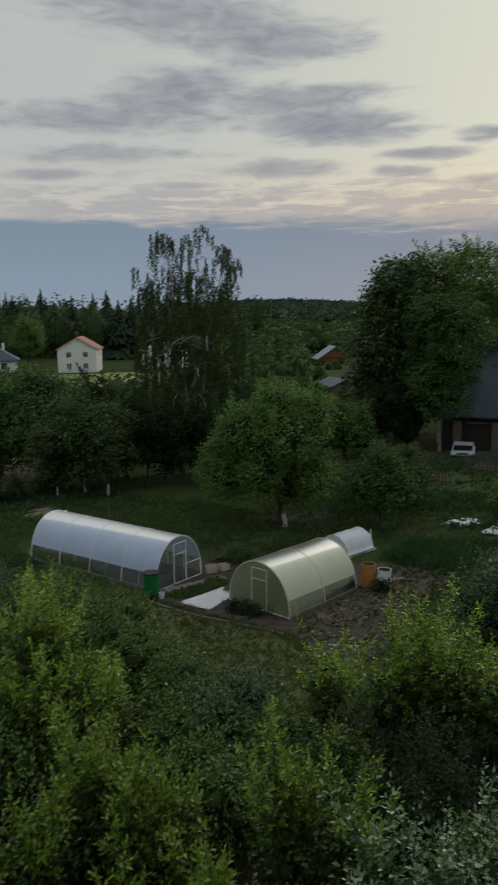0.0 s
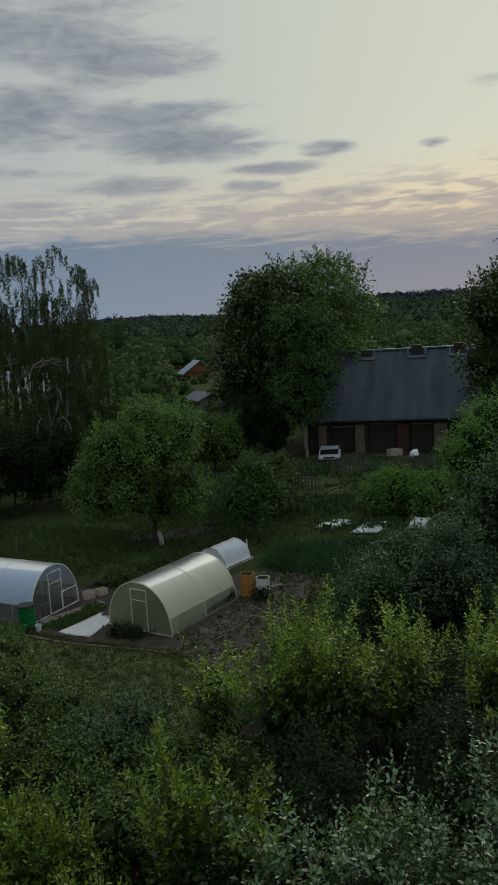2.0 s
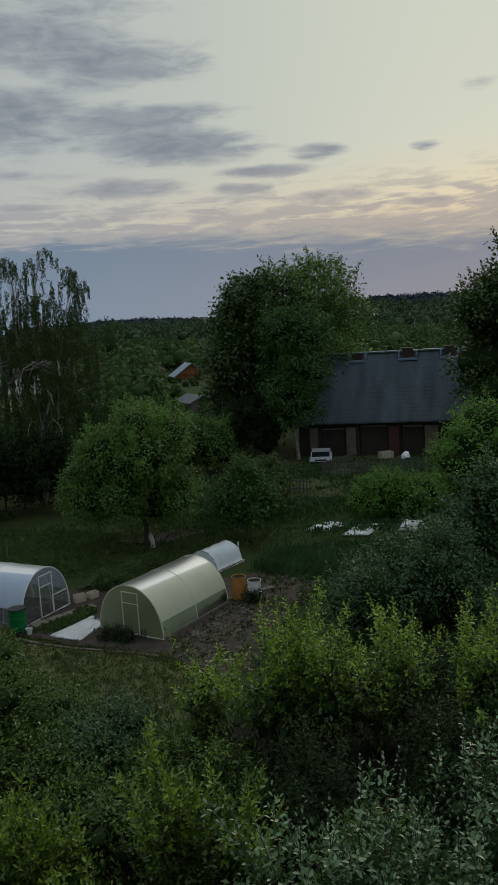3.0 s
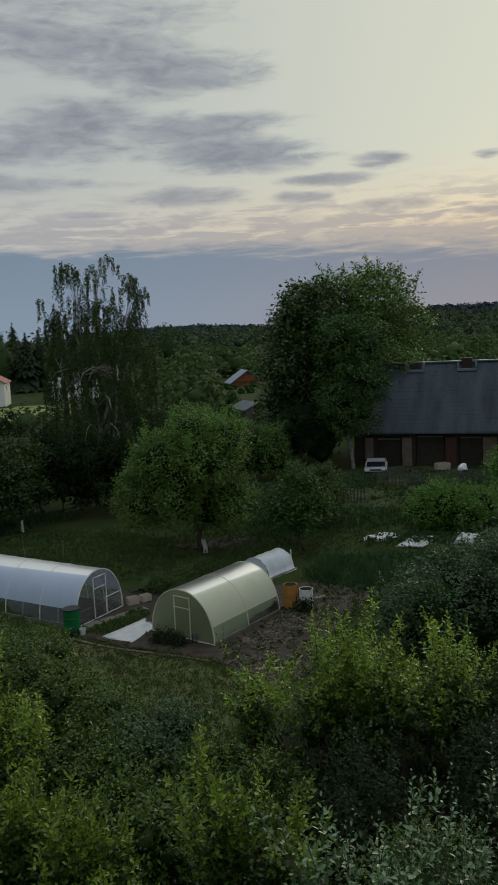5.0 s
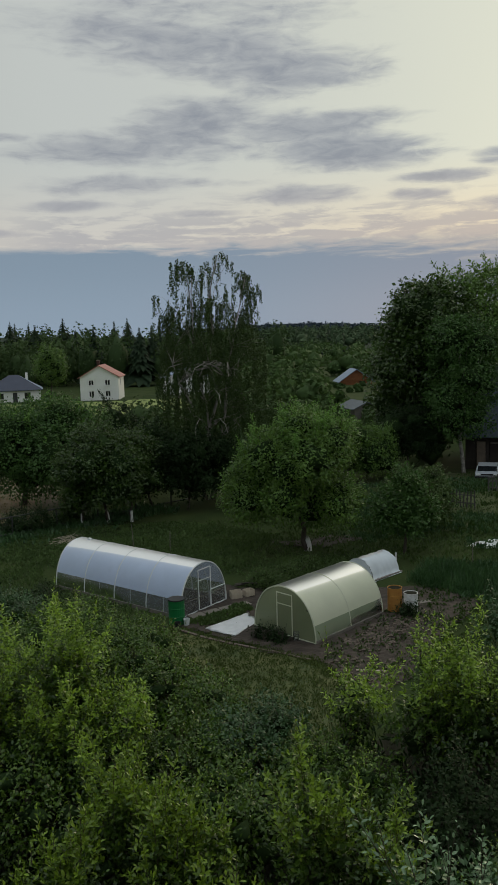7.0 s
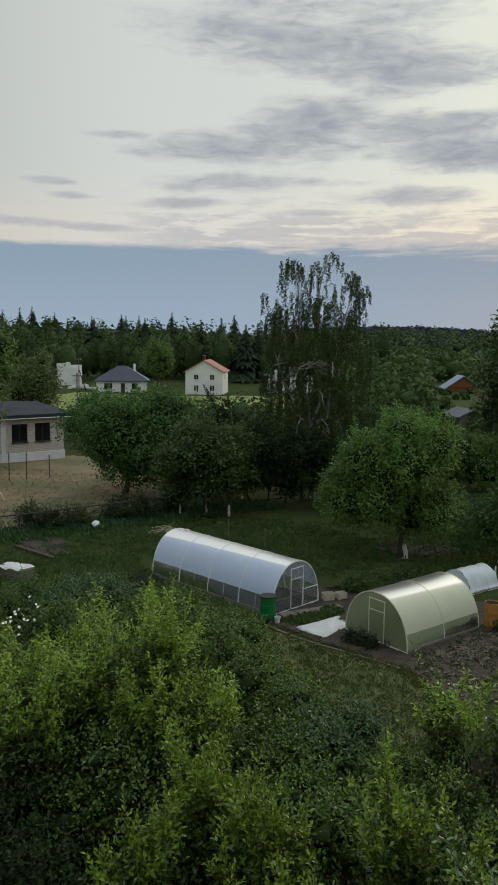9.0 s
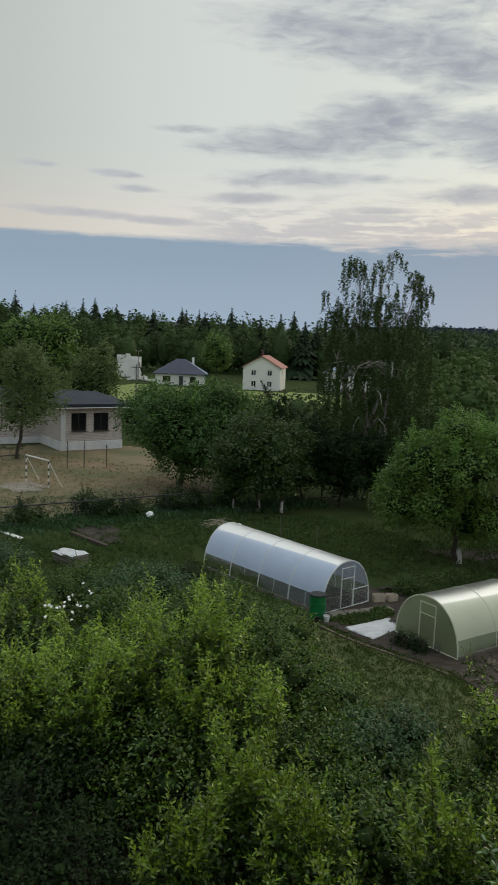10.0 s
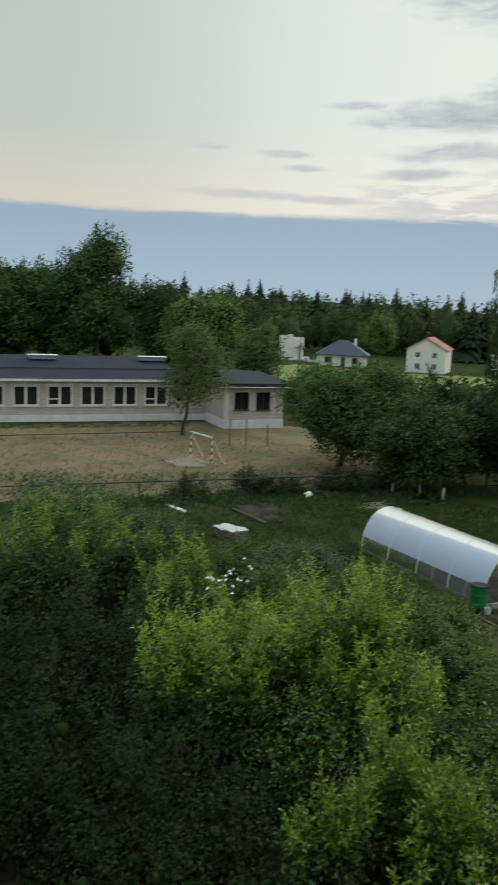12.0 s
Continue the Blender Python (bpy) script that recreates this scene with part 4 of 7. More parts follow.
def fleece(name, corners, label, lift, seed, nx=26, ny=14, mat=None, category="cloth"):
    """A crumpled sheet over four ground corners."""
    a, b, c, d = (Vector((*p, 0)) for p in corners)
    bm = bmesh.new()
    rows = []
    for i in range(nx + 1):
        row = []
        for j in range(ny + 1):
            u, v = i / nx, j / ny
            p = a.lerp(b, u).lerp(d.lerp(c, u), v)
            e = min(u, 1 - u, v, 1 - v)
            h = lift * min(e * 6, 1) * (0.75 + 0.4 * noise.noise((p.x * 1.4, p.y * 1.4, seed))) + 0.05 * noise.noise((p.x * 5, p.y * 5, seed))
            w = noise.noise((p.x * 2, p.y * 2, seed + 4)) * 0.12 * (e < 0.02)
            row.append(bm.verts.new((p.x + w, p.y + w * 0.7, max(h, 0) + 0.07)))
        rows.append(row)
    for i in range(nx):
        for j in range(ny):
            bm.faces.new((rows[i][j], rows[i + 1][j], rows[i + 1][j + 1], rows[i][j + 1]))
    bmesh.ops.solidify(bm, geom=bm.faces[:], thickness=0.012)
    ob = part(name, bm, mat or FLEECE, None, label, smooth=True)
    return tagged(ob, category=category)


fleece("garden_fleece", [(-2.9, 30.7), (-1.65, 29.75), (-0.75, 31.3), (-1.15, 32.5)], "white fleece sheet spread over a vegetable bed", 0.035, 1)
fleece("garden_fleece", [(10.3, 42.2), (11.2, 41.5), (13.2, 42.5), (12.3, 43.5)], "white fleece draped over a row of plants", 0.2, 2)
fleece("garden_fleece", [(11.9, 40.4), (13.2, 39.8), (14.9, 41.8), (13.6, 42.5)], "small white fleece draped over plants", 0.12, 3)
fleece("garden_fleece", [(14.9, 40.0), (16.0, 39.6), (17.0, 40.9), (15.9, 41.6)], "white fleece half hidden behind leaves", 0.4, 4)


def crate(x, y, turn, sx, sy, sz, mat, label):
    root = thing("crate", pose(x, y, 0.05, 0, 0, turn), label, "crate")
    for s in (-1, 1):
        part("side", one_box(s * (sx / 2 - 0.01), 0, sz / 2, 0.02, sy, sz, bevel=0.004), mat, root)
        part("side", one_box(0, s * (sy / 2 - 0.01), sz / 2 + 0.003, sx - 0.045, 0.02, sz, bevel=0.004), mat, root)
    part("bottom", one_box(0, 0, 0.015, sx - 0.045, sy - 0.045, 0.02), mat, root)


crate(-1.75, 34.5, 20, 0.5, 0.35, 0.32, PALE_WOOD, "pale wooden crate beside the greenhouse")
crate(-1.2, 34.8, 35, 0.45, 0.35, 0.28, PALE_WOOD, "second pale wooden crate beside the greenhouse")


def plank(x, y, turn, length, width, mat, label, z=0.06, tilt=0.0, thick=0.035):
    bm = one_box(0, 0, 0, length, width, thick, bevel=0.006)
    ob = part("plank", bm, mat, None, label)
    ob.matrix_world = pose(x, y, z + thick / 2, 0, tilt, turn)
    return tagged(ob, category="plank")


for k, (px, py, tn, ln) in enumerate(((-1.0, 36.6, 15, 1.8), (-0.6, 36.3, -5, 1.6), (-1.3, 36.2, 30, 1.4), (-0.2, 36.9, 8, 2.0), (-0.9, 35.9, -12, 1.3))):
    plank(px, py, tn, ln, 0.16, OLD_BOARD if k % 2 else DARK_WOOD, "dark weathered board lying on a heap by the bed", 0.08 + 0.04 * k)
plank(6.35, 33.3, 20, 0.6, 0.3, GREY_WOOD, "short grey board lying on the soil")
plank(4.35, 33.6, 70, 0.7, 0.2, PALE_WOOD, "pale board lying behind the barrel")
plank(3.2, 26.3, -8, 1.0, 0.08, PALE_WOOD, "pale lath lying on the soil")
plank(-17.6, 39.3, -33, 3.5, 0.22, OLD_BOARD, "long weathered beam lying beside the dug strip", 0.03, thick=0.16)
plank(-22.15, 39.0, -29, 2.5, 0.28, WHITE_PAINT, "long white board lying in the grass", 0.03)
# board edging of the bed towards the lawn, and the slabs before the first greenhouse
for (xa, ya), (xb, yb) in zip([(-4.2, 31.0), (-3.0, 29.95), (-1.9, 29.2), (-0.7, 28.55), (0.4, 27.95)], [(-3.05, 30.0), (-1.95, 29.25), (-0.75, 28.6), (0.35, 28.0), (1.2, 27.4)]):
    plank((xa + xb) / 2, (ya + yb) / 2, math.degrees(math.atan2(yb - ya, xb - xa)), math.hypot(xb - xa, yb - ya) - 0.03, 0.13, CLOD, "low worn edging slab between lawn and soil", 0.02, thick=0.05)
for k in range(4):
    ax, ay = -3.3 + k * 0.62, 32.2 + k * 0.42
    plank(ax, ay, 36, 0.7, 0.5, CONCRETE, "worn concrete slab before the greenhouse", 0.06, thick=0.05)


def slab_stack():
    root = thing("sheet_stack", pose(-16.7, 35.1, 0.0, 0, 0, -30), "stack of pale corrugated sheets under two white covers", "stack")
    for k in range(8):
        part("sheet", one_box(0.02 * (k % 2), 0.03 * (k % 3), 0.05 + k * 0.07, 1.75, 0.85, 0.05, turn=k % 3 - 1, bevel=0.01), CONCRETE, root)
    for sx in (-0.46, 0.46):
        bm = bmesh.new()
        rows = []
        for i in range(9):
            row = []
            for j in range(7):
                px, py = sx + (i / 8 - 0.5) * 0.86, (j / 6 - 0.5) * 1.0
                row.append(bm.verts.new((px, py, 0.66 + 0.1 * sx + 0.05 * noise.noise((px * 3, py * 3, 1)) - 0.06 * (abs(j - 3) > 2) - 0.05 * abs(i - 4) / 4)))
            rows.append(row)
        for i in range(8):
            for j in range(6):
                bm.faces.new((rows[i][j], rows[i + 1][j], rows[i + 1][j + 1], rows[i][j + 1]))
        bmesh.ops.solidify(bm, geom=bm.faces[:], thickness=0.03)
        part("cover", bm, FLEECE, root, "white cover sheet")


slab_stack()


def sack(x, y, s, label):
    bm = bmesh.new()
    bmesh.ops.create_icosphere(bm, subdivisions=3, radius=s)
    for v in bm.verts:
        v.co *= 1 + 0.25 * noise.noise(v.co * 4 / s * 0.4)
        v.co.z = max(v.co.z * 1.15, -s * 0.55) + s * 0.55
    ob = part("sack", bm, FLEECE, None, label, smooth=True)
    ob.location = (x, y, 0)
    tagged(ob, category="sack")


sack(-16.4, 45.6, 0.27, "full white sack standing in the garden")


# ---- houses ----
def frame_at(x, y, ux, uy):
    """A frame whose x runs along (ux, uy), z up."""
    a = math.atan2(uy, ux)
    return Matrix.Translation((x, y, ground_z(x, y))) @ Matrix.Rotation(a, 4, "Z")


def wall_with_openings(length, height, thick, openings, y=0.0):
    """An upright wall along x with real openings (x0, x1, z0, z1); outer face at y, thickness towards +y."""
    bm = bmesh.new()
    xs = sorted({0.0, length, *[o[0] for o in openings], *[o[1] for o in openings]})
    zs = sorted({0.0, height, *[o[2] for o in openings], *[o[3] for o in openings]})
    for xa, xb in zip(xs, xs[1:]):
        for za, zb in zip(zs, zs[1:]):
            cx, cz = (xa + xb) / 2, (za + zb) / 2
            if not any(o[0] < cx < o[1] and o[2] < cz < o[3] for o in openings):
                box(bm, cx, y + thick / 2, cz, xb - xa, thick, zb - za)
    bmesh.ops.remove_doubles(bm, verts=bm.verts, dist=0.001)
    return bm


def window(root, x0, x1, z0, z1, y, mat, sashes=2, bars=(), frame_w=0.07, sill=True, deep=0.12, m=None):
    """A window set into an opening of a wall along x."""
    bm = bmesh.new()
    yy = y + deep
    loops = []
    for py in (yy - 0.03, yy + 0.03):
        for g in (0, frame_w):
            loops.append([bm.verts.new(q) for q in ((x0 + g, py, z0 + g), (x1 - g, py, z0 + g), (x1 - g, py, z1 - g), (x0 + g, py, z1 - g))])
    fo, fi, bo, bi = loops
    for i in range(4):
        j = (i + 1) % 4
        for q in ((fo[i], fo[j], fi[j], fi[i]), (bo[j], bo[i], bi[i], bi[j]), (fo[j], fo[i], bo[i], bo[j]), (fi[i], fi[j], bi[j], bi[i])):
            bm.faces.new(q)
    bmesh.ops.recalc_face_normals(bm, faces=bm.faces)
    fr = part("window", bm, mat, root)
    if m is not None:
        fr.matrix_local = m
    for k in range(1, sashes):
        part("mullion", one_box(x0 + (x1 - x0) * k / sashes, yy, (z0 + z1) / 2, frame_w * 1.5, 0.064, z1 - z0 - 0.01), mat, fr)
    for xa, xb, pz in bars:
        part("transom", one_box((xa + xb) / 2, yy, pz, xb - xa, 0.05, frame_w * 0.8), mat, fr)
    for k in range(sashes):
        xa, xb = x0 + (x1 - x0) * k / sashes, x0 + (x1 - x0) * (k + 1) / sashes
        part("pane", one_box((xa + xb) / 2, yy + 0.012, (z0 + z1) / 2, xb - xa - 0.03, 0.012, z1 - z0 - 0.03), GLASS, fr)
    if sill:
        part("sill", one_box((x0 + x1) / 2, y - 0.06, z0 - 0.03, x1 - x0 + 0.16, 0.2, 0.05), mat, fr)
    return fr


def school():
    u = unit(np.array((0.701, 0.713)))
    ix, iy = -37.34, 71.78
    length = 42.0
    root = thing("school_building", frame_at(ix - u[0] * length, iy - u[1] * length, *u), "long one-storey pale brick building with a dark roof and tall windows", "building")
    h = 4.0
    wins = []
    x = length - 3.9
    while x > 3:
        wins.append((x - 2.35, x, 1.5, 3.45))
        x -= 3.12
    part("wall", wall_with_openings(length, h, 0.4, wins), BRICK_PALE, root)
    for k, w in enumerate(wins):
        bars = [(w[0], (w[0] + w[1]) / 2, 2.15)] if k in (0, 3, 6) else []
        window(root, *w, 0.0, WHITE_PAINT, 2, bars, 0.14)
        bm = one_box((w[0] + w[1]) / 2, -0.02, 3.54, 2.7, 0.05, 0.16)
        part("lintel", bm, PLINTH, root)
    part("plinth", one_box(length / 2, -0.03, 0.3, length, 0.1, 0.66, bevel=0.01), PLINTH, root, "white painted plinth")
    depth = 12.0
    part("wall", one_box(length / 2 + 3, depth, 2, length + 6, 0.4, 4), BRICK_PALE, root)
    part("wall", one_box(0.2, depth / 2, 2, 0.4, depth - 0.8, 4), BRICK_PALE, root)
    # wing: comes forward from the inner corner
    wl, wd, wh = 6.05, 5.9, 4.2
    wings = [(1.0, 2.5, 1.8, 3.5), (3.2, 4.7, 1.8, 3.5)]
    wm_ = Matrix.Translation((length, -wd, 0))
    ob = part("wing_wall", wall_with_openings(wl, wh, 0.4, wings), BRICK_PALE, root)
    ob.matrix_local = wm_
    for w in wings:
        fr = window(root, *w, 0.0, DARK_WOOD, 2, (), 0.06, m=wm_)
        part("blind", one_box(w[1] - 0.35, 0.16, 2.95, 0.5, 0.02, 0.05), WHITE_PAINT, fr)
    part("wing_plinth", one_box(length + wl / 2, -wd - 0.03, 0.42, wl + 0.12, 0.1, 0.85, bevel=0.01), PLINTH, root, "white painted plinth")
    part("wing_plinth", one_box(length - 0.03, -wd / 2, 0.421, 0.1, wd - 0.06, 0.85, bevel=0.01), PLINTH, root, "white painted plinth")
    part("pilaster", one_box(length + 0.22, -wd - 0.025, 2.4, 0.44, 0.08, 3.1), PLINTH, root)
    part("wing_wall", one_box(length + 0.2, -wd / 2 + 0.2, wh / 2, 0.4, wd - 0.4, wh), BRICK_PALE, root)
    part("wing_wall", one_box(length + wl - 0.2, (depth - wd) / 2, 2, 0.4, depth + wd - 0.8, 4), BRICK_PALE, root)
    # hipped main roof and low wing roof, with thickness
    ridge_y, zr = depth * 0.5, 5.75
    e0, e1 = -0.5, length + 0.4
    for quad in ([(e0, -0.7, 4.0), (e1, -0.7, 4.0), (e1 - 5.5, ridge_y, zr), (e0, ridge_y, zr)], [(e1, depth + 0.6, 4.0), (e0, depth + 0.6, 4.0), (e0, ridge_y, zr), (e1 - 5.5, ridge_y, zr)],
                 [(e1, -0.7, 4.0), (e1, depth + 0.6, 4.0), (e1 - 5.5, ridge_y, zr)]):
        bm = bmesh.new()
        polygon_prism(bm, quad, (0, 0, 0.16))
        part("roof", bm, ROOF_BLUE, root)
    w0, w1 = length - 0.6, length + wl + 1.0
    for quad in ([(w0, -wd - 0.6, 4.2), (w1, -wd - 0.6, 4.2), (w1, 3.0, 4.6), (w0, 3.0, 4.73)], [(w1, depth + 0.6, 4.0), (w0, depth + 0.6, 4.0), (w0, 3.0, 4.73), (w1, 3.0, 4.6)]):
        bm = bmesh.new()
        polygon_prism(bm, quad, (0, 0, 0.17))
        part("wing_roof", bm, ROOF_BLUE, root)
    part("fascia", one_box(length / 2 - 0.55, -0.73, 4.02, length - 0.1, 0.05, 0.22), PLINTH, root, "pale eaves board")
    part("wing_fascia", one_box(length + wl / 2 + 0.2, -wd - 0.63, 4.24, wl + 1.6, 0.06, 0.3), ROOF_BLUE, root, "deep dark blue-grey eaves board")
    part("wing_fascia", one_box(length - 0.63, -wd / 2 - 0.7, 4.24, 0.06, wd + 0.1, 0.3), ROOF_BLUE, root, "deep dark blue-grey eaves board")
    part("drip_edge", one_box(length + wl / 2 + 0.2, -wd - 0.61, 4.05, wl + 1.6, 0.09, 0.09), WHITE_PAINT, root, "thin pale drip edge")
    bm = bmesh.new()
    for k in range(int(length / 3.4)):
        box(bm, 1 + k * 3.4, 2.2, 4.95, 0.1, 0.1, 0.3)
    box(bm, length / 2, 1.9, 4.93, length, 0.06, 0.09)
    part("snow_guard", bm, ROOF_NAVY, root)
    for px in (length - 4.4, length - 15.5, length - 27.5):
        sk = part("roof_light", one_box(px, 4.6, 5.75, 2.6, 0.9, 0.36, bevel=0.05), ROOF_STEEL, root, "low roof light with a white cap")
        part("cap", one_box(px, 4.6, 6.0, 2.9, 1.1, 0.1, bevel=0.03), WHITE_PAINT, sk)
    part("floor_slab", one_box(length / 2 + 3, depth / 2, 0.05, length + 5, depth - 0.5, 0.1), CONCRETE, root)
    return root


school()


def gable_house(name, x, y, ux, uy, w, l, eave, ridge, wall_mat, roof_mat, label, wins=(), side_wins=(), over=0.4, chimney=None, trim=None):
    """Gable end along x at y = 0, running back along +y."""
    root = thing(name, frame_at(x, y, ux, uy), label, "house")
    holes = [o for o in wins if o[3] < eave]
    part("wall", wall_with_openings(w, eave, 0.3, holes), wall_mat, root)
    bm = bmesh.new()
    polygon_prism(bm, [(0, 0, eave), (w, 0, eave), (w / 2, 0, ridge)], (0, 0.3, 0))
    part("gable", bm, wall_mat, root)
    bm = bmesh.new()
    polygon_prism(bm, [(0, l - 0.3, eave), (w, l - 0.3, eave), (w / 2, l - 0.3, ridge)], (0, 0.3, 0))
    part("gable", bm, wall_mat, root)
    part("wall", one_box(w / 2, l - 0.15, eave / 2, w, 0.3, eave), wall_mat, root)
    for px in (0.15, w - 0.15):
        part("wall", one_box(px, l / 2, eave / 2, 0.3, l - 0.6, eave), wall_mat, root)
    for o in wins:
        window(root, *o, 0.0, trim or WHITE_PAINT, 2, (), 0.07)
    for o in side_wins:
        m = Matrix.Translation((w, 0, 0)) @ Matrix.Rotation(radians(90), 4, "Z")
        window(root, *o, -0.04, trim or WHITE_PAINT, 2, (), 0.07, deep=0.0, m=m)
    slope = (ridge - eave) / (w / 2)
    for s in (-1, 1):
        bm = bmesh.new()
        xe = w / 2 + s * (w / 2 + over)
        ze = eave - slope * over
        polygon_prism(bm, [(w / 2, -over, ridge + 0.02), (xe, -over, ze + 0.02), (xe, l + over, ze + 0.02), (w / 2, l + over, ridge + 0.02)], (0, 0, 0.14))
        part("roof", bm, roof_mat, root)
    if chimney:
        cx, cy, cz = chimney
        ch = part("chimney", one_box(cx, cy, cz, 0.6, 0.6, 1.8, bevel=0.02), BRICK_RED, root)
        part("chimney_cap", one_box(cx, cy, cz + 0.95, 0.74, 0.74, 0.1), CONCRETE, ch)
    return root


gable_house("white_house", -38.0, 160.5, 0.995, 0.06, 7.7, 9.0, 4.7, 6.9, PLASTER, ROOF_RED, "white two-storey house with a pinkish-red gable roof",
            [(1.7, 2.7, 3.0, 4.1), (5.0, 6.0, 3.0, 4.1), (1.7, 2.7, 0.7, 1.9), (5.0, 6.0, 0.7, 1.9)], [(2.5, 3.6, 3.0, 4.1)], chimney=(3.4, 3.2, 7.0))
gable_house("white_house", -22.0, 170, 0.97, 0.2, 9.5, 8.0, 3.6, 5.6, PLASTER, ROOF_STEEL, "white house half hidden behind the birch", [(1.5, 2.6, 1.2, 2.5), (5.8, 6.9, 1.2, 2.5)])
cabin = gable_house("log_cabin", 16.6, 186.6, 0.995, 0.1, 7.4, 6.5, 0.95, 3.5, ORANGE_WOOD, ROOF_STEEL, "orange wooden cabin with a blue steel gable roof", [(4.4, 5.8, 0.15, 0.8)], over=0.6, trim=DARK_WOOD)
part("porch_beam", one_box(3.7, -0.4, 1.3, 6.8, 0.2, 0.2), ORANGE_WOOD, cabin)
gable_house("shed", 11.6, 110, 0.95, 0.3, 3.6, 5.0, 1.4, 2.2, GREY_WOOD, SHED_ROOF, "low grey shed roof among bushes", [])


def hip_house():
    w, l, eave, top = 10.5, 9.0, 2.3, 5.3
    root = thing("hip_roof_house", frame_at(-57.0, 160.5, 0.96, 0.28), "white bungalow with a navy blue hip roof", "house")
    wins = [(1.6, 3.2, 0.8, 1.9), (7.3, 8.5, 0.7, 1.9)]
    door = (5.0, 5.9, 0.0, 1.95)
    part("wall", wall_with_openings(w, eave, 0.3, wins + [door]), PLASTER, root)
    part("wall", one_box(w / 2, l - 0.15, eave / 2, w, 0.3, eave), PLASTER, root)
    for px in (0.15, w - 0.15):
        part("wall", one_box(px, l / 2, eave / 2, 0.3, l - 0.6, eave), PLASTER, root)
    for o in wins:
        window(root, *o, 0.0, DARK_WOOD, 2, (), 0.06)
    part("door", one_box(5.45, 0.15, 0.97, 0.86, 0.06, 1.9), GREY_METAL, root)
    o = 0.5
    c = [(-o, -o, eave), (w + o, -o, eave), (w + o, l + o, eave), (-o, l + o, eave)]
    r = [(w / 2 - 0.9, l / 2, top), (w / 2 + 0.9, l / 2, top)]
    for quad, mat in (((c[0], c[1], r[1], r[0]), ROOF_NAVY), ((c[1], c[2], r[1]), ROOF_STEEL), ((c[2], c[3], r[0], r[1]), ROOF_NAVY), ((c[3], c[0], r[0]), ROOF_NAVY)):
        bm = bmesh.new()
        polygon_prism(bm, quad, (0, 0, 0.12))
        part("roof", bm, mat, root)
    part("chimney", one_box(w / 2 + 2.6, l / 2 + 0.4, 5.0, 0.5, 0.5, 1.6), PLASTER, root)


hip_house()


def shell_house():
    root = thing("unfinished_house", frame_at(-74.0, 181, 0.96, 0.3), "unfinished white block house without a roof", "house")
    part("wall", wall_with_openings(5.4, 4.2, 0.4, [(2.6, 3.3, 1.2, 3.0), (3.9, 4.8, 0.6, 2.6)]), PLASTER, root)
    part("parapet", one_box(1.6, 0.2, 4.7, 3.2, 0.398, 1.0), PLASTER, root)
    part("parapet", one_box(2.6, 0.2, 5.35, 1.0, 0.396, 0.3), PLASTER, root)
    part("wall", one_box(0.2, 4, 2.4, 0.4, 7.2, 4.8), PLASTER, root)
    part("wall", one_box(5.2, 4, 1.9, 0.4, 7.2, 3.8), PLASTER, root)
    part("wall", one_box(2.7, 7.8, 2.3, 5.4, 0.4, 4.6), PLASTER, root)


shell_house()


def rubble_heap(x, y):
    rng_ = np.random.default_rng(17)
    z = ground_z(x, y)
    bm = bmesh.new()
    for _ in range(70):
        px, py = rng_.normal() * 2.6, rng_.normal() * 0.8
        sx, sy, sz = rng_.uniform(0.2, 0.6, 3)
        top = max(0.0, 0.8 - 0.13 * px * px) * rng_.uniform(0, 1)
        box(bm, x + px, y + py, z + top + sz * 0.3, sx, sy, sz, rng_.uniform(0, 180))
    tagged(part("rubble_heap", bm, PLASTER, None, "low heap of pale broken blocks beside the unfinished house"), category="rubble", kind="stuff")


rubble_heap(-64.0, 170.5)


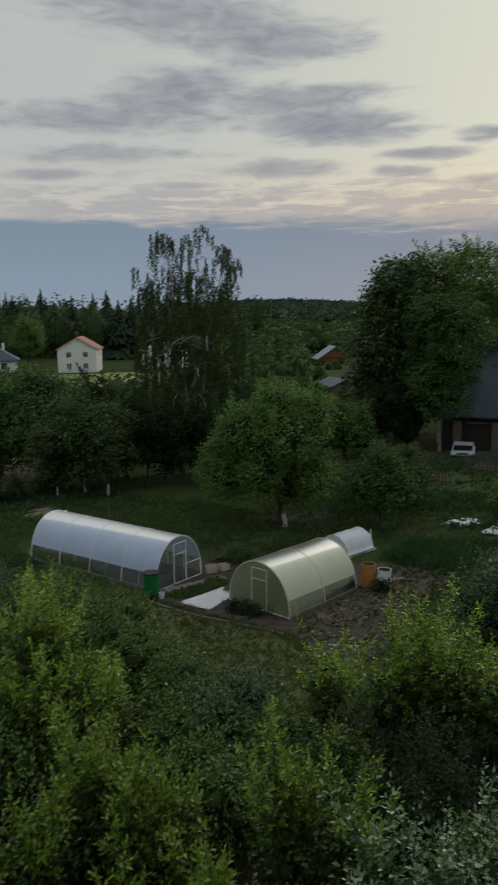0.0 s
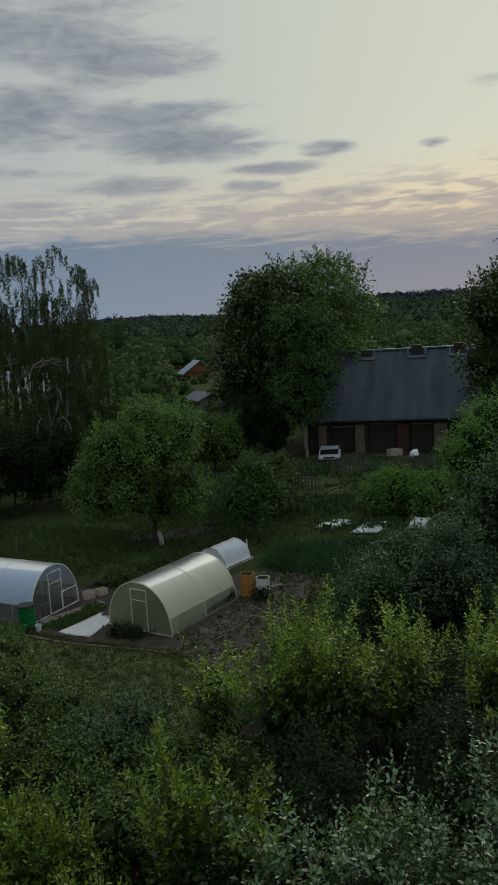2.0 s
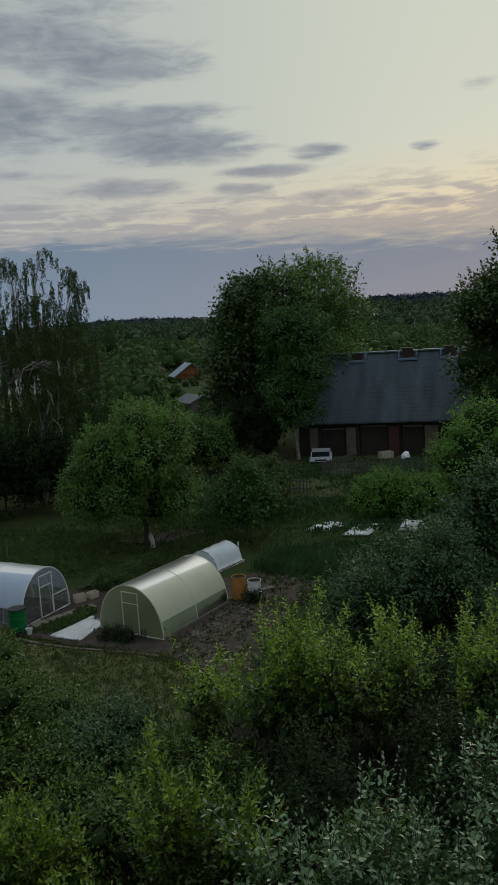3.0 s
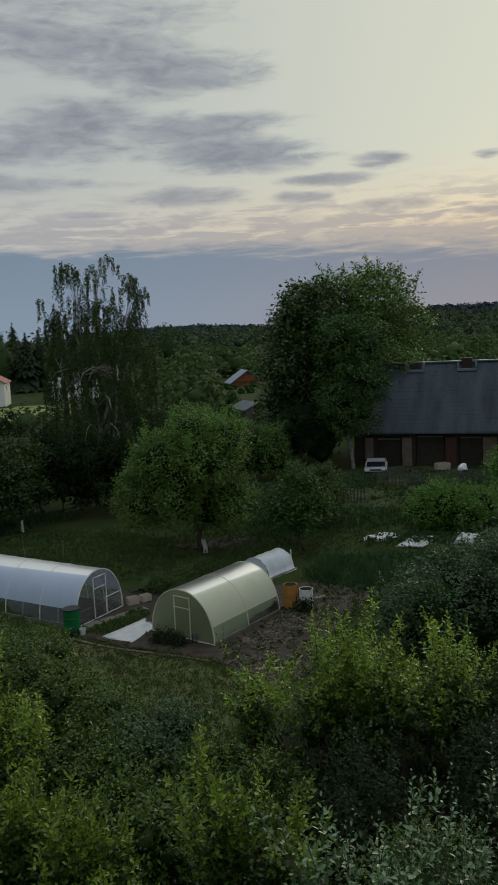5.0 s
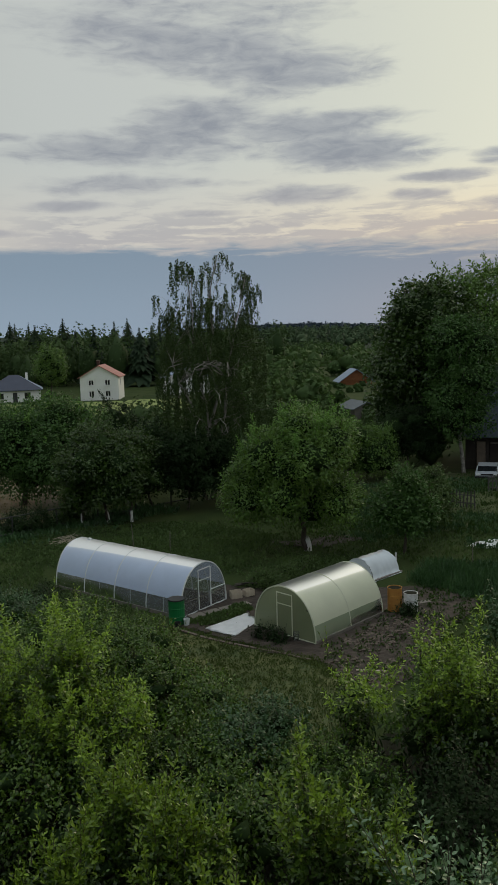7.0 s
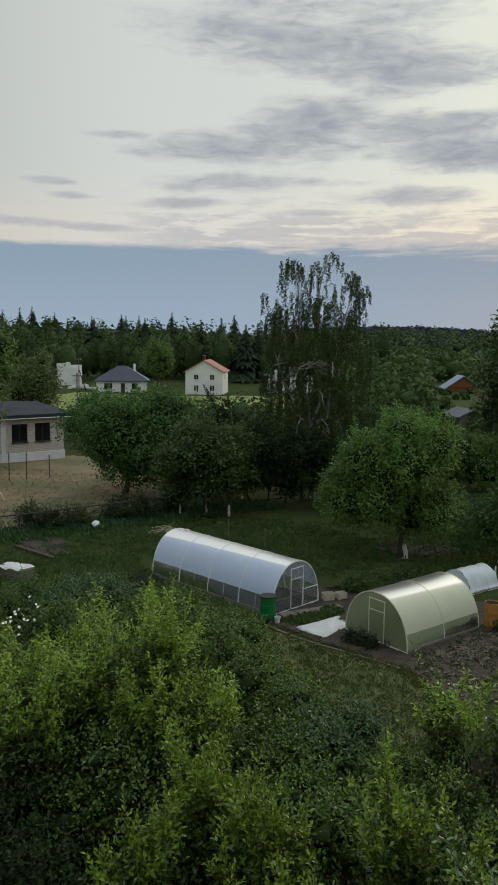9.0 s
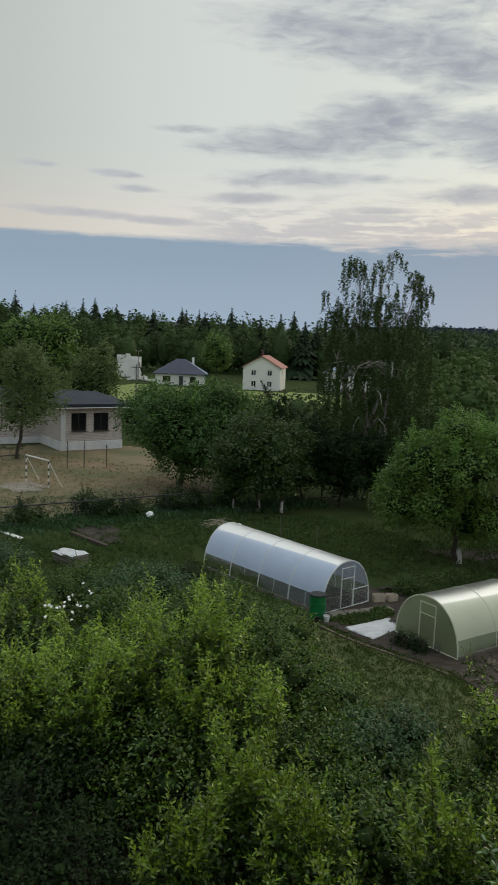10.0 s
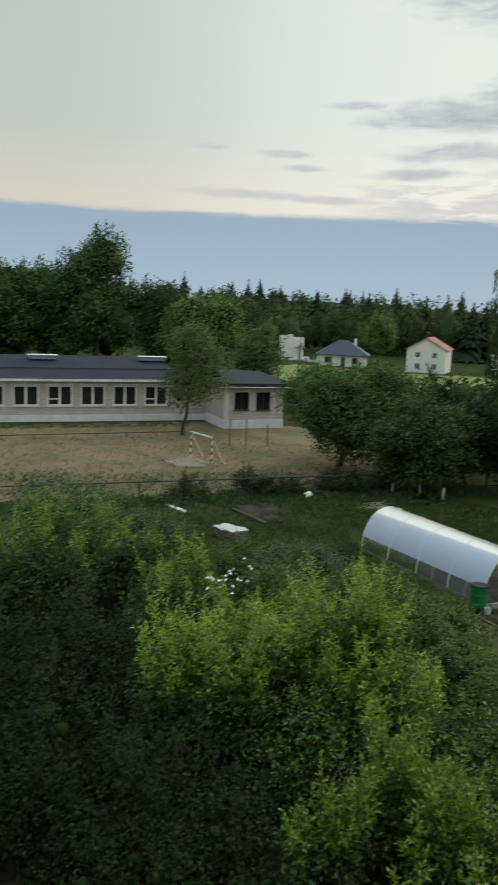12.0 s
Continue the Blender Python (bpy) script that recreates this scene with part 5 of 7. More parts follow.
def barn():
    ux, uy = 0.91, -0.415
    length, depth, eave, ridge = 24.0, 11.0, 3.3, 8.25
    x0, y0 = 16.3, 67.03
    root = thing("old_farmhouse", frame_at(x0, y0, ux, uy), "long old dark farmhouse with a steep grey slate roof", "farmhouse")
    doors = [(1.9, 4.0, 0.0, 2.5), (5.2, 7.6, 0.0, 2.7), (8.7, 10.6, 0.0, 2.6), (12.0, 13.6, 0.9, 2.3), (16, 17.4, 0.9, 2.3)]
    part("wall", wall_with_openings(length, eave, 0.35, doors), DARK_WOOD, root)
    part("wall", one_box(length / 2, depth - 0.17, eave / 2, length, 0.34, eave), DARK_WOOD, root)
    for px in (0.17, length - 0.17):
        part("wall", one_box(px, depth / 2, eave / 2, 0.34, depth - 0.7, eave), DARK_WOOD, root)
    for px in (0.0, length - 0.3):
        bm = bmesh.new()
        polygon_prism(bm, [(px, 0, eave), (px, depth, eave), (px, depth / 2, ridge)], (0.3, 0, 0))
        part("gable", bm, DARK_WOOD, root)
    for px, wdt, mat in ((1.3, 0.7, BRICK_TAN), (4.5, 0.8, BRICK_TAN), (8.1, 0.9, BRICK_RED), (11.2, 1.1, BRICK_TAN), (14.6, 0.9, BRICK_RED)):
        part("pier", one_box(px, -0.06, 1.2, wdt, 0.25, 2.4, bevel=0.02), mat, root, "brick pier of the front wall")
    for d in doors[:3]:
        leaf = part("door", one_box((d[0] + d[1]) / 2, 0.25, (d[2] + d[3]) / 2, d[1] - d[0] - 0.1, 0.06, d[3] - d[2]), DARK_WOOD, root)
        part("cross_bar", one_box((d[0] + d[1]) / 2, 0.2, d[3] - 0.25, d[1] - d[0] - 0.2, 0.05, 0.12), GREY_WOOD, leaf)
    for d in doors[3:]:
        window(root, *d, 0.0, GREY_WOOD, 2, (), 0.07)
    # slate sheets laid in courses on both slopes
    half = depth / 2
    run = math.hypot(half + 0.6, (ridge - eave) * (half + 0.6) / half)
    rng = np.random.default_rng(4)
    courses, per = 16, 30
    slope_dir = Vector((0, half + 0.6, (ridge - eave) * (half + 0.6) / half)).normalized()
    for side in (1, 0):
        bm = bmesh.new()
        ye, ze = (-0.6, eave - 0.6 * (ridge - eave) / half)
        a = [(-0.5, ye, ze), (length + 0.5, ye, ze), (length + 0.5, half, ridge), (-0.5, half, ridge)]
        if side:
            a = [(px, depth - py, pz) for px, py, pz in a]
        polygon_prism(bm, a, (0, 0, 0.1))
        deck = part("roof", bm, SLATE, root)
    rise = (ridge - eave) / half
    tilt = math.atan(rise)
    for k in range(17):
        d = -0.55 + (half + 0.4) * k / 17
        bm = bmesh.new()
        made = bmesh.ops.create_cube(bm, size=1)["verts"]
        bmesh.ops.transform(bm, verts=made, matrix=Matrix.Translation((length / 2, d + 0.2, eave + rise * (d + 0.2) + 0.113 + rng.uniform(0, 0.006))) @ Matrix.Rotation(tilt - 0.014, 4, "X") @ Matrix.Diagonal((length + 0.9 + rng.uniform(-0.1, 0.1), 0.52, 0.012, 1)))
        part("slate_course", bm, SLATE, deck)
    part("ridge_cap", one_box(length / 2, half, ridge + 0.2, length + 1.0, 0.5, 0.1, bevel=0.02), ROOF_STEEL, root, "pale metal ridge cap")
    for px, hh in ((9.2, 0.42), (12.8, 0.42), (4.7, 0.0)):
        ch = part("chimney", one_box(px, half - 0.25, ridge + hh / 2 - 0.2, 0.9, 0.8, hh + 0.5, bevel=0.03), DARK_BRICK, root)
        bm = bmesh.new()
        q = slope_dir
        b = Vector((px, half, ridge)) - q * 0.85 + Vector((1, 0, 0)).cross(q) * 0.2
        for s in (-1, 1):
            box(bm, px + s * 0.75, half - 0.35, ridge - 0.1, 0.16, 0.8, 0.5)
        box(bm, b.x, b.y - 0.1, b.z - 0.1, 1.66, 0.25, 0.22)
        part("flashing", bm, ROOF_STEEL, ch, "pale metal flashing")
    return root


barn()


def car():
    root = thing("car", pose(17.25, 63.6, -0.12, 0, 0, -17) @ Matrix.Diagonal((1.12, 1, 0.74, 1)), "small old silver-white hatchback parked by the farmhouse", "car")
    side = [(-1.8, 0.35), (-1.85, 0.75), (-1.6, 0.9), (-1.25, 0.95), (-0.8, 1.4), (0.9, 1.42), (1.45, 0.98), (1.85, 0.88), (1.9, 0.4)]
    lower = [(-1.8, 0.32), (-1.86, 0.6), (-1.78, 0.88), (-1.2, 0.93), (1.4, 0.95), (1.88, 0.86), (1.92, 0.42), (1.85, 0.3)]
    bm = bmesh.new()
    polygon_prism(bm, [(-0.8, py, pz) for py, pz in lower], (1.6, 0, 0))
    bmesh.ops.bevel(bm, geom=bm.edges[:], offset=0.07, segments=2, affect="EDGES")
    part("body", bm, CAR_PAINT, root)
    cabin_ = [(-1.2, 0.93), (-0.75, 1.38), (0.9, 1.4), (1.5, 0.94)]
    bm = bmesh.new()
    polygon_prism(bm, [(-0.7, py, pz) for py, pz in cabin_], (1.4, 0, 0))
    part("glasshouse", bm, GLASS, root, "dark car windows")
    part("roof_panel", one_box(0, 0.07, 1.41, 1.32, 1.75, 0.06, bevel=0.025), CAR_PAINT, root)
    for py, pz, ty in ((-0.98, 1.16, 45), (1.2, 1.17, -48)):
        for px in (-0.7, 0.7):
            bm = bmesh.new()
            rod(bm, (px, py - 0.23 * (1 if py < 0 else -1), 0.94), (px * 0.97, py + 0.23 * (1 if py < 0 else -1), 1.4), 0.04, 5)
            part("pillar", bm, CAR_PAINT, root)
    for px in (-0.74, 0.74):
        for py in (-1.15, 1.2):
            bm = bmesh.new()
            bmesh.ops.create_cone(bm, cap_ends=True, segments=18, radius1=0.29, radius2=0.29, depth=0.18, matrix=Matrix.Translation((px, py, 0.29)) @ Matrix.Rotation(radians(90), 4, "Y"))
            wh = part("wheel", bm, RUBBER, root)
            bm = bmesh.new()
            bmesh.ops.create_cone(bm, cap_ends=True, segments=14, radius1=0.17, radius2=0.17, depth=0.2, matrix=Matrix.Translation((px, py, 0.29)) @ Matrix.Rotation(radians(90), 4, "Y"))
            part("rim", bm, GREY_METAL, wh)
    for px in (-0.58, 0.58):
        part("headlight", one_box(px, -1.85, 0.72, 0.3, 0.06, 0.16, bevel=0.02), WHITE_PAINT, root)
    part("bumper", one_box(0, -1.88, 0.45, 1.6, 0.14, 0.18, bevel=0.04), BLACK, root)
    part("grille", one_box(0, -1.86, 0.72, 0.8, 0.05, 0.13), BLACK, root)


car()
crate(22.3, 62.0, 10, 1.1, 0.7, 0.55, PALE_WOOD, "yellowish wooden trough before the farmhouse")
sack(23.6, 60.9, 0.38, "pale sack leaning before the farmhouse")


# ---- fences, goal, poles ----
def picket_fence(x, y, turn, count, gap, height, label, group="pickets"):
    root = thing("picket_fence", pose(x, y, 0, 0, 0, turn), label, "fence")
    rng = random.Random(x)
    bm = one_box(0, 0, 0, 0.09, 0.025, 1.0, bevel=0.008)
    me = bpy.data.meshes.new("picket")
    bm.to_mesh(me)
    bm.free()
    me.materials.append(OLD_WOOD)
    for k in range(count):
        ob = new("picket", me)
        ob.parent = root
        hh = height * rng.uniform(0.85, 1.08)
        ob.matrix_local = pose(k * gap, 0, hh / 2, 0, rng.uniform(-4, 4), 0) @ Matrix.Diagonal((1, 1, hh, 1))
    for z in (height * 0.3, height * 0.75):
        part("rail", one_box((count - 1) * gap / 2, 0.035, z, (count - 1) * gap + 0.1, 0.04, 0.07), OLD_WOOD, root)
    return root


picket_fence(11.75, 52.6, -38, 8, 0.25, 1.15, "short run of grey weathered wooden pickets")
picket_fence(16.2, 59.6, 41, 12, 0.42, 0.7, "old leaning wooden rail fence by the parked car")
picket_fence(15.5, 56.9, -11, 30, 0.27, 1.1, "long thin grey wooden picket fence before the farmhouse")


def rail_fence():
    root = thing("rail_fence", pose(0, 0, 0), "dark metal rail fence along the football pitch", "fence")
    a, b = np.array((-44.0, 20.4)), np.array((-5.0, 57.6))
    length = np.linalg.norm(b - a)
    d = (b - a) / length
    k = int(length / 2.95)
    for i in range(k + 1):
        p = a + d * length * i / k
        bm = bmesh.new()
        rod(bm, (p[0], p[1], -0.1), (p[0], p[1], 1.25), 0.055, 8)
        part("post", bm, GREY_METAL, root)
    for z in (0.18, 1.2):
        bm = bmesh.new()
        rod(bm, (*a, z), (*b, z), 0.042, 6)
        part("rail", bm, GREY_METAL, root)
    verts, faces = [], []
    step = 0.28
    for i in range(int(length / step)):
        for sgn in (-1, 1):
            x0_, x1_ = i * step, i * step + sgn * 1.0
            if 0 <= x1_ <= length:
                p, q = a + d * x0_, a + d * x1_
                o = len(verts)
                w = 0.004
                verts += [(p[0], p[1], 0.2 - w), (q[0], q[1], 1.19 - w), (q[0], q[1], 1.19 + w), (p[0], p[1], 0.2 + w)]
                faces.append((o, o + 1, o + 2, o + 3))
    tagged(array_part("wire_mesh", verts, faces, GREY_METAL, root), kind="stuff")


rail_fence()


def goal():
    a, b = Vector((-28.76, 53.1, 0)), Vector((-26.16, 51.5, 0))
    root = thing("football_goal", Matrix.Identity(4), "small white steel football goal with banded posts and no net", "goal")
    h = 2.0
    back = Vector((0.75, 0.65, 0)) * 1.0
    for p in (a, b):
        bm = bmesh.new()
        rod(bm, p, p + UP * h, 0.045, 10)
        post = part("post", bm, WHITE_PAINT, root)
        for z in (0.25, 0.75, 1.25, 1.75):
            bm = bmesh.new()
            rod(bm, p + UP * z, p + UP * (z + 0.2), 0.047, 10)
            part("dark_band", bm, GREY_METAL, post)
        bm = bmesh.new()
        rod(bm, p + UP * (h - 0.05), p + back, 0.02, 6)
        part("stay", bm, WHITE_PAINT, root)
    bm = bmesh.new()
    rod(bm, a + UP * h, b + UP * h, 0.05, 10)
    part("crossbar", bm, WHITE_PAINT, root)


goal()
for px, py, h in ((-28.5, 59.4, 2.3), (-27.35, 60.1, 2.3), (-26.0, 61.5, 1.9)):
    bm = bmesh.new()
    rod(bm, (0, 0, 0), (0, 0, h), 0.04, 8)
    ob = tagged(part("steel_post", bm, GREY_METAL, None, "thin dark steel post at the edge of the pitch"), category="post", group="pitch posts")
    ob.location = (px, py, 0)


def power_pole(x, y, h, brace, label):
    root = thing("power_pole", pose(x, y, ground_z(x, y)), label, "pole")
    bm = bmesh.new()
    rod(bm, (0, 0, -0.2), (0, 0, h), 0.11, 8, 0.08)
    part("mast", bm, GREY_WOOD, root)
    bm = bmesh.new()
    rod(bm, (brace, 0, -0.1), (0.1, 0, h * 0.62), 0.12, 8)
    part("brace", bm, DARK_WOOD, root)
    part("cross_arm", one_box(0, 0, h - 0.35, 1.2, 0.1, 0.1), GREY_WOOD, root)
    for px in (-0.5, 0.0, 0.5):
        part("insulator", one_box(px, 0, h - 0.2, 0.08, 0.08, 0.2, bevel=0.02), WHITE_PAINT, root)


power_pole(-33.6, 88.0, 7.4, 2.0, "grey wooden power pole with a slanting brace")
power_pole(-62.5, 165.0, 7.0, 1.6, "far wooden power pole with a slanting brace")

# ---- stakes, brushwood and a low rail ----
def stake(x, y, h, r, mat, lean, label):
    bm = bmesh.new()
    rod(bm, (0, 0, -0.1), (lean * h, lean * 0.4 * h, h), r, 6, r * 0.8)
    rod(bm, (lean * h, lean * 0.4 * h, h), (lean * h, lean * 0.4 * h, h + 0.05), r * 0.8, 6, r * 0.3)
    ob = tagged(part("garden_stake", bm, mat, None, label), category="stake", group="garden stakes")
    ob.location = (x, y, 0.0)


for x, y, h, lean in ((-5.7, 42.7, 1.15, 0.04), (-7.9, 43.9, 1.3, -0.05), (9.6, 38.1, 1.2, 0.03)):
    stake(x, y, h, 0.025, GREY_WOOD, lean, "thin grey wooden stake in the garden bed")
stake(6.08, 39.2, 0.62, 0.05, WHITE_PAINT, 0.02, "short white post beside the low tunnel")


def brush_pile(x, y):
    rng_ = random.Random(4)
    wd_ = Wood()
    for _ in range(46):
        px, py = rng_.gauss(0, 0.3), rng_.gauss(0, 0.5)
        a, ln, z = rng_.gauss(0.9, 0.6), rng_.uniform(0.5, 1.3), rng_.uniform(0.03, 0.36) * max(0.15, 1 - (px * px + py * py))
        d = Vector((math.cos(a), math.sin(a), rng_.uniform(-0.1, 0.16))) * ln / 2
        p = Vector((px, py, z))
        bend = Vector((0, 0, rng_.uniform(0, 0.07)))
        wd_.tube([tuple(p - d), tuple(p + bend), tuple(p + d)], [0.014, 0.011, 0.005], 4)
    root = thing("brushwood_pile", pose(x, y, 0.02), "low pile of pale dry prunings on the ground", "brushwood")
    wd_.put("twigs", PALE_WOOD, root)


brush_pile(-12.1, 45.5)


def low_rail():
    ax, ay, ux, uy, n = -48.1, 46.3, 0.679, 0.734, 9
    root = thing("low_rail", Matrix.Identity(4), "low dark steel rail along the far side of the pitch", "rail")
    for k in range(n):
        p = Vector((ax + ux * 2.6 * k, ay + uy * 2.6 * k, 0))
        bm = bmesh.new()
        rod(bm, p, p + UP * 0.42, 0.035, 6)
        part("post", bm, GREY_METAL, root)
    bm = bmesh.new()
    rod(bm, (ax, ay, 0.42), (ax + ux * 2.6 * (n - 1), ay + uy * 2.6 * (n - 1), 0.42), 0.04, 6)
    part("rail", bm, GREY_METAL, root)


low_rail()

# ---- trees of the middle distance ----
# name, x, y, height, radii, crown centre height, leaf, leaves, lobes, trunk, material, label, more
MIDDLE = [
    # cherry: the sky light on its top is put into light_leaf shoots
    ("cherry_tree", 1.84, 42.37, 8.0, (3.95, 3.6, 3.7), 4.4, 0.15, 42000, 33, 0.15, LEAF_CHERRY, "full green cherry tree with a limewashed trunk", dict(limewash=0.75, shift=-0.5, lobe=0.33, sprouts=150, sprout_mat=LEAF_LIGHT, core=0.6, splay=0.5, plume=1.2, fresh=0.1)),
    ("apple_tree", 6.9, 41.4, 4.5, (1.7, 1.6, 2.1), 2.5, 0.17, 9000, 14, 0.09, LEAF_WALNUT, "small green apple tree behind the low tunnel", dict(core=0.4, lobe=0.34)),
    ("apple_tree", 8.6, 46.0, 4.0, (2.0, 1.8, 1.9), 2.1, 0.17, 7500, 14, 0.08, LEAF_CROP, "low dull green apple tree in the rough grass", dict(core=0.4, lobe=0.34)),
    ("apple_tree", 9.3, 51.0, 3.0, (1.8, 1.6, 1.4), 1.6, 0.16, 5500, 12, 0.08, LEAF_CROP, "low spreading apple tree near the pickets", {}),
    # walnut: its lit top is likewise put into light_leaf shoots
    ("walnut_tree", -18.0, 56.6, 7.3, (6.8, 5.2, 3.0), 4.5, 0.2, 34000, 26, 0.22, LEAF_WALNUT, "broad green tree with a wide spreading crown", dict(lobe=0.42, sprouts=120, shift=0.55, core=0.6, sprout_mat=LEAF_LIGHT, plume=1.0, splay=0.6, fresh=0.35)),
    ("plum_tree", -10.6, 50.2, 6.3, (3.3, 2.8, 2.9), 3.6, 0.18, 16000, 22, 0.1, LEAF_PLUM, "dark dense plum tree with a limewashed trunk", dict(limewash=0.75, sprout_mat=LEAF_CROP)),
    ("plum_tree", -12.2, 49.9, 5.0, (1.8, 1.6, 2.0), 3.1, 0.18, 5500, 10, 0.07, LEAF_PLUM, "slender dark plum tree with a limewashed trunk", dict(limewash=0.75, sprout_mat=LEAF_CROP)),
    ("plum_tree", -9.1, 50.4, 5.0, (1.8, 1.6, 2.0), 3.1, 0.18, 5500, 10, 0.07, LEAF_PLUM, "slender dark plum tree with a limewashed trunk", dict(limewash=0.75, sprout_mat=LEAF_CROP)),
    ("plum_tree", -5.8, 53.5, 5.8, (2.9, 2.2, 2.8), 2.9, 0.18, 11000, 16, 0.09, LEAF_DARK, "dark plum tree under the birch", {}),
    ("plum_tree", -2.8, 55.0, 5.4, (2.6, 2.2, 2.6), 2.7, 0.18, 9500, 16, 0.09, LEAF_DARK, "dark bushy plum tree beside the birch", {}),
    ("plum_tree", -8.4, 54.6, 6.0, (2.4, 2.2, 2.9), 3.0, 0.18, 9500, 16, 0.09, LEAF_DARK, "dark bushy plum tree behind the slender ones", {}),
    ("hazel_tree", -11.6, 61.0, 6.8, (3.3, 2.6, 3.1), 3.7, 0.2, 9000, 16, 0.1, LEAF_DARK, "dark hazel thicket between the broad tree and the birch", dict(stems=3)),
    ("oak_tree", 14.1, 71.5, 17.2, (4.7, 4.8, 8.2), 8.8, 0.34, 30000, 36, 0.4, LEAF_PLUM, "tall dark broad-leaved tree against the sky", dict(lobe=0.36, sprout_mat=LEAF_CROP)),
    ("ash_tree", 20.0, 74.5, 17.6, (6.0, 5.0, 6.8), 11.0, 0.32, 19000, 30, 0.32, LEAF_CHERRY, "tall green tree behind the farmhouse with sky gaps", dict(core=0.0, lobe=0.34, clump=14)),
    ("ash_tree", 15.7, 65.0, 13.8, (3.0, 2.8, 6.0), 7.7, 0.22, 15000, 24, 0.17, LEAF_WALNUT, "slim pale-trunked young ash before the farmhouse", dict(bark=BIRCH_BARK, core=0.45)),
    ("alder_tree", 11.4, 66.5, 5.5, (3.6, 2.6, 2.8), 2.8, 0.17, 9500, 18, 0.1, LEAF_DARK, "dark alder scrub at the foot of the tall tree", {}),
    ("alder_tree", 7.6, 63.0, 4.4, (3.0, 2.4, 2.2), 2.2, 0.16, 8500, 16, 0.1, LEAF_CHERRY, "green alder scrub beside the yard", {}),
    ("maple_tree", 30.6, 56.4, 17.6, (4.4, 4.0, 8.0), 9.4, 0.3, 15000, 26, 0.3, LEAF_PLUM, "tall dark tree at the end of the farmhouse", dict(sprout_mat=LEAF_CROP)),
    ("elder_bush", 19.2, 37.2, 7.3, (3.8, 3.2, 3.6), 3.6, 0.16, 24000, 26, 0.1, LEAF_LIGHT, "bright green leafy bush as tall as a tree", dict(stems=3, category="bush")),
    ("currant_bush", 16.2, 43.6, 2.3, (3.2, 2.0, 1.2), 1.0, 0.15, 10500, 14, 0.05, LEAF_LIGHT, "bright green rounded bush in the rough grass", dict(stems=3, category="bush")),
    ("pear_tree", 16.2, 30.8, 5.2, (3.0, 2.8, 2.8), 2.5, 0.15, 17000, 24, 0.13, LEAF_GREY, "dark blue-green pear tree", {}),
    ("apple_tree", 10.6, 27.2, 3.5, (3.5, 2.8, 1.9), 1.6, 0.13, 24000, 26, 0.12, LEAF_GREY, "wide dark blue-green apple tree", dict(stems=2)),
    ("linden_tree", -34.4, 61.8, 10.6, (3.2, 3.0, 4.9), 5.8, 0.2, 14000, 24, 0.17, LEAF_LINDEN, "dull green young tree before the school windows", dict(shift=0.8, core=0.25, lobe=0.34)),
    ("willow_tree", -72.0, 102, 21.9, (8.0, 7.0, 10.5), 11.0, 0.5, 17000, 34, 0.5, LEAF_WALNUT, "huge dark green willow behind the school", dict(lobe=0.32)),
    ("willow_tree", -85.0, 100, 17.5, (9.0, 8.0, 8.6), 8.6, 0.5, 13000, 26, 0.4, LEAF_WALNUT, "dark green willow behind the school", {}),
    ("willow_tree", -96.0, 92, 15.5, (8.5, 8.0, 8.0), 7.6, 0.5, 9000, 24, 0.4, LEAF_WALNUT, "broad dark green willow behind the school", {}),
    ("maple_tree", -50.5, 97.0, 13.4, (6.2, 5.0, 6.8), 6.6, 0.4, 12000, 24, 0.3, LEAF_CHERRY, "full green maple behind the school", {}),
    ("maple_tree", -60.0, 103.0, 14.5, (6.4, 5.0, 7.2), 7.2, 0.42, 10500, 24, 0.3, LEAF_FOREST, "full dark maple behind the school", {}),
    ("linden_tree", -48.8, 178.8, 12.0, (3.4, 3.0, 5.8), 6.4, 0.34, 9000, 18, 0.2, LEAF_CHERRY, "full light green tree between the white houses", dict(core=0.55)),
    ("lilac_bush", -39.4, 89.0, 10.2, (3.6, 3.0, 5.0), 5.2, 0.28, 9000, 18, 0.14, LEAF_LINDEN, "greyish faded lilac tree at the corner of the school", dict(core=0.5)),
]
for k, (name, x, y, h, radii, cz, leaf, n, lobes, trunk, mat, label, more) in enumerate(MIDDLE):
    more = dict(more)
    shift = more.pop("shift", 0.0)
    size = (radii[0] + radii[2]) / 2
    tree(name, x, y, h, [q * 0.94 for q in radii], label, mat, 200 + k, leaf=leaf, n=int(n * 0.8), lobes=int(lobes * 0.85), trunk=trunk, centre=(shift, 0, cz),
         **{"lobe": 0.42, "sprouts": 60 if size < 5 else 110, "plume": size * (0.4 if size < 5 else 0.25), "sprout_leaf": leaf, "sprout_mat": mat, "splay": 0.95, **more})
rng = np.random.default_rng(31)
for k, (t_, h) in enumerate(((0.33, 1.0), (0.52, 1.3), (0.6, 0.8), (0.74, 1.4), (0.86, 1.0))):
    tree("hazel_bush", -29.0 + 18.0 * t_ + 0.5, 36.6 + 17.0 * t_ - 0.8, h, (h * 1.5, h * 0.9, h * 0.5), "low dark bush along the rail fence", LEAF_DARK if k % 2 else LEAF_PLUM, 40 + k, leaf=0.13, n=int(2600 * h), lobes=9,
         trunk=0.03, centre=(0, 0, h * 0.4), stems=2, category="bush", sprouts=22, plume=0.9, sprout_leaf=0.12, sprout_mat=LEAF_PLUM if k % 2 else LEAF_DARK, splay=0.7, core=0.5)


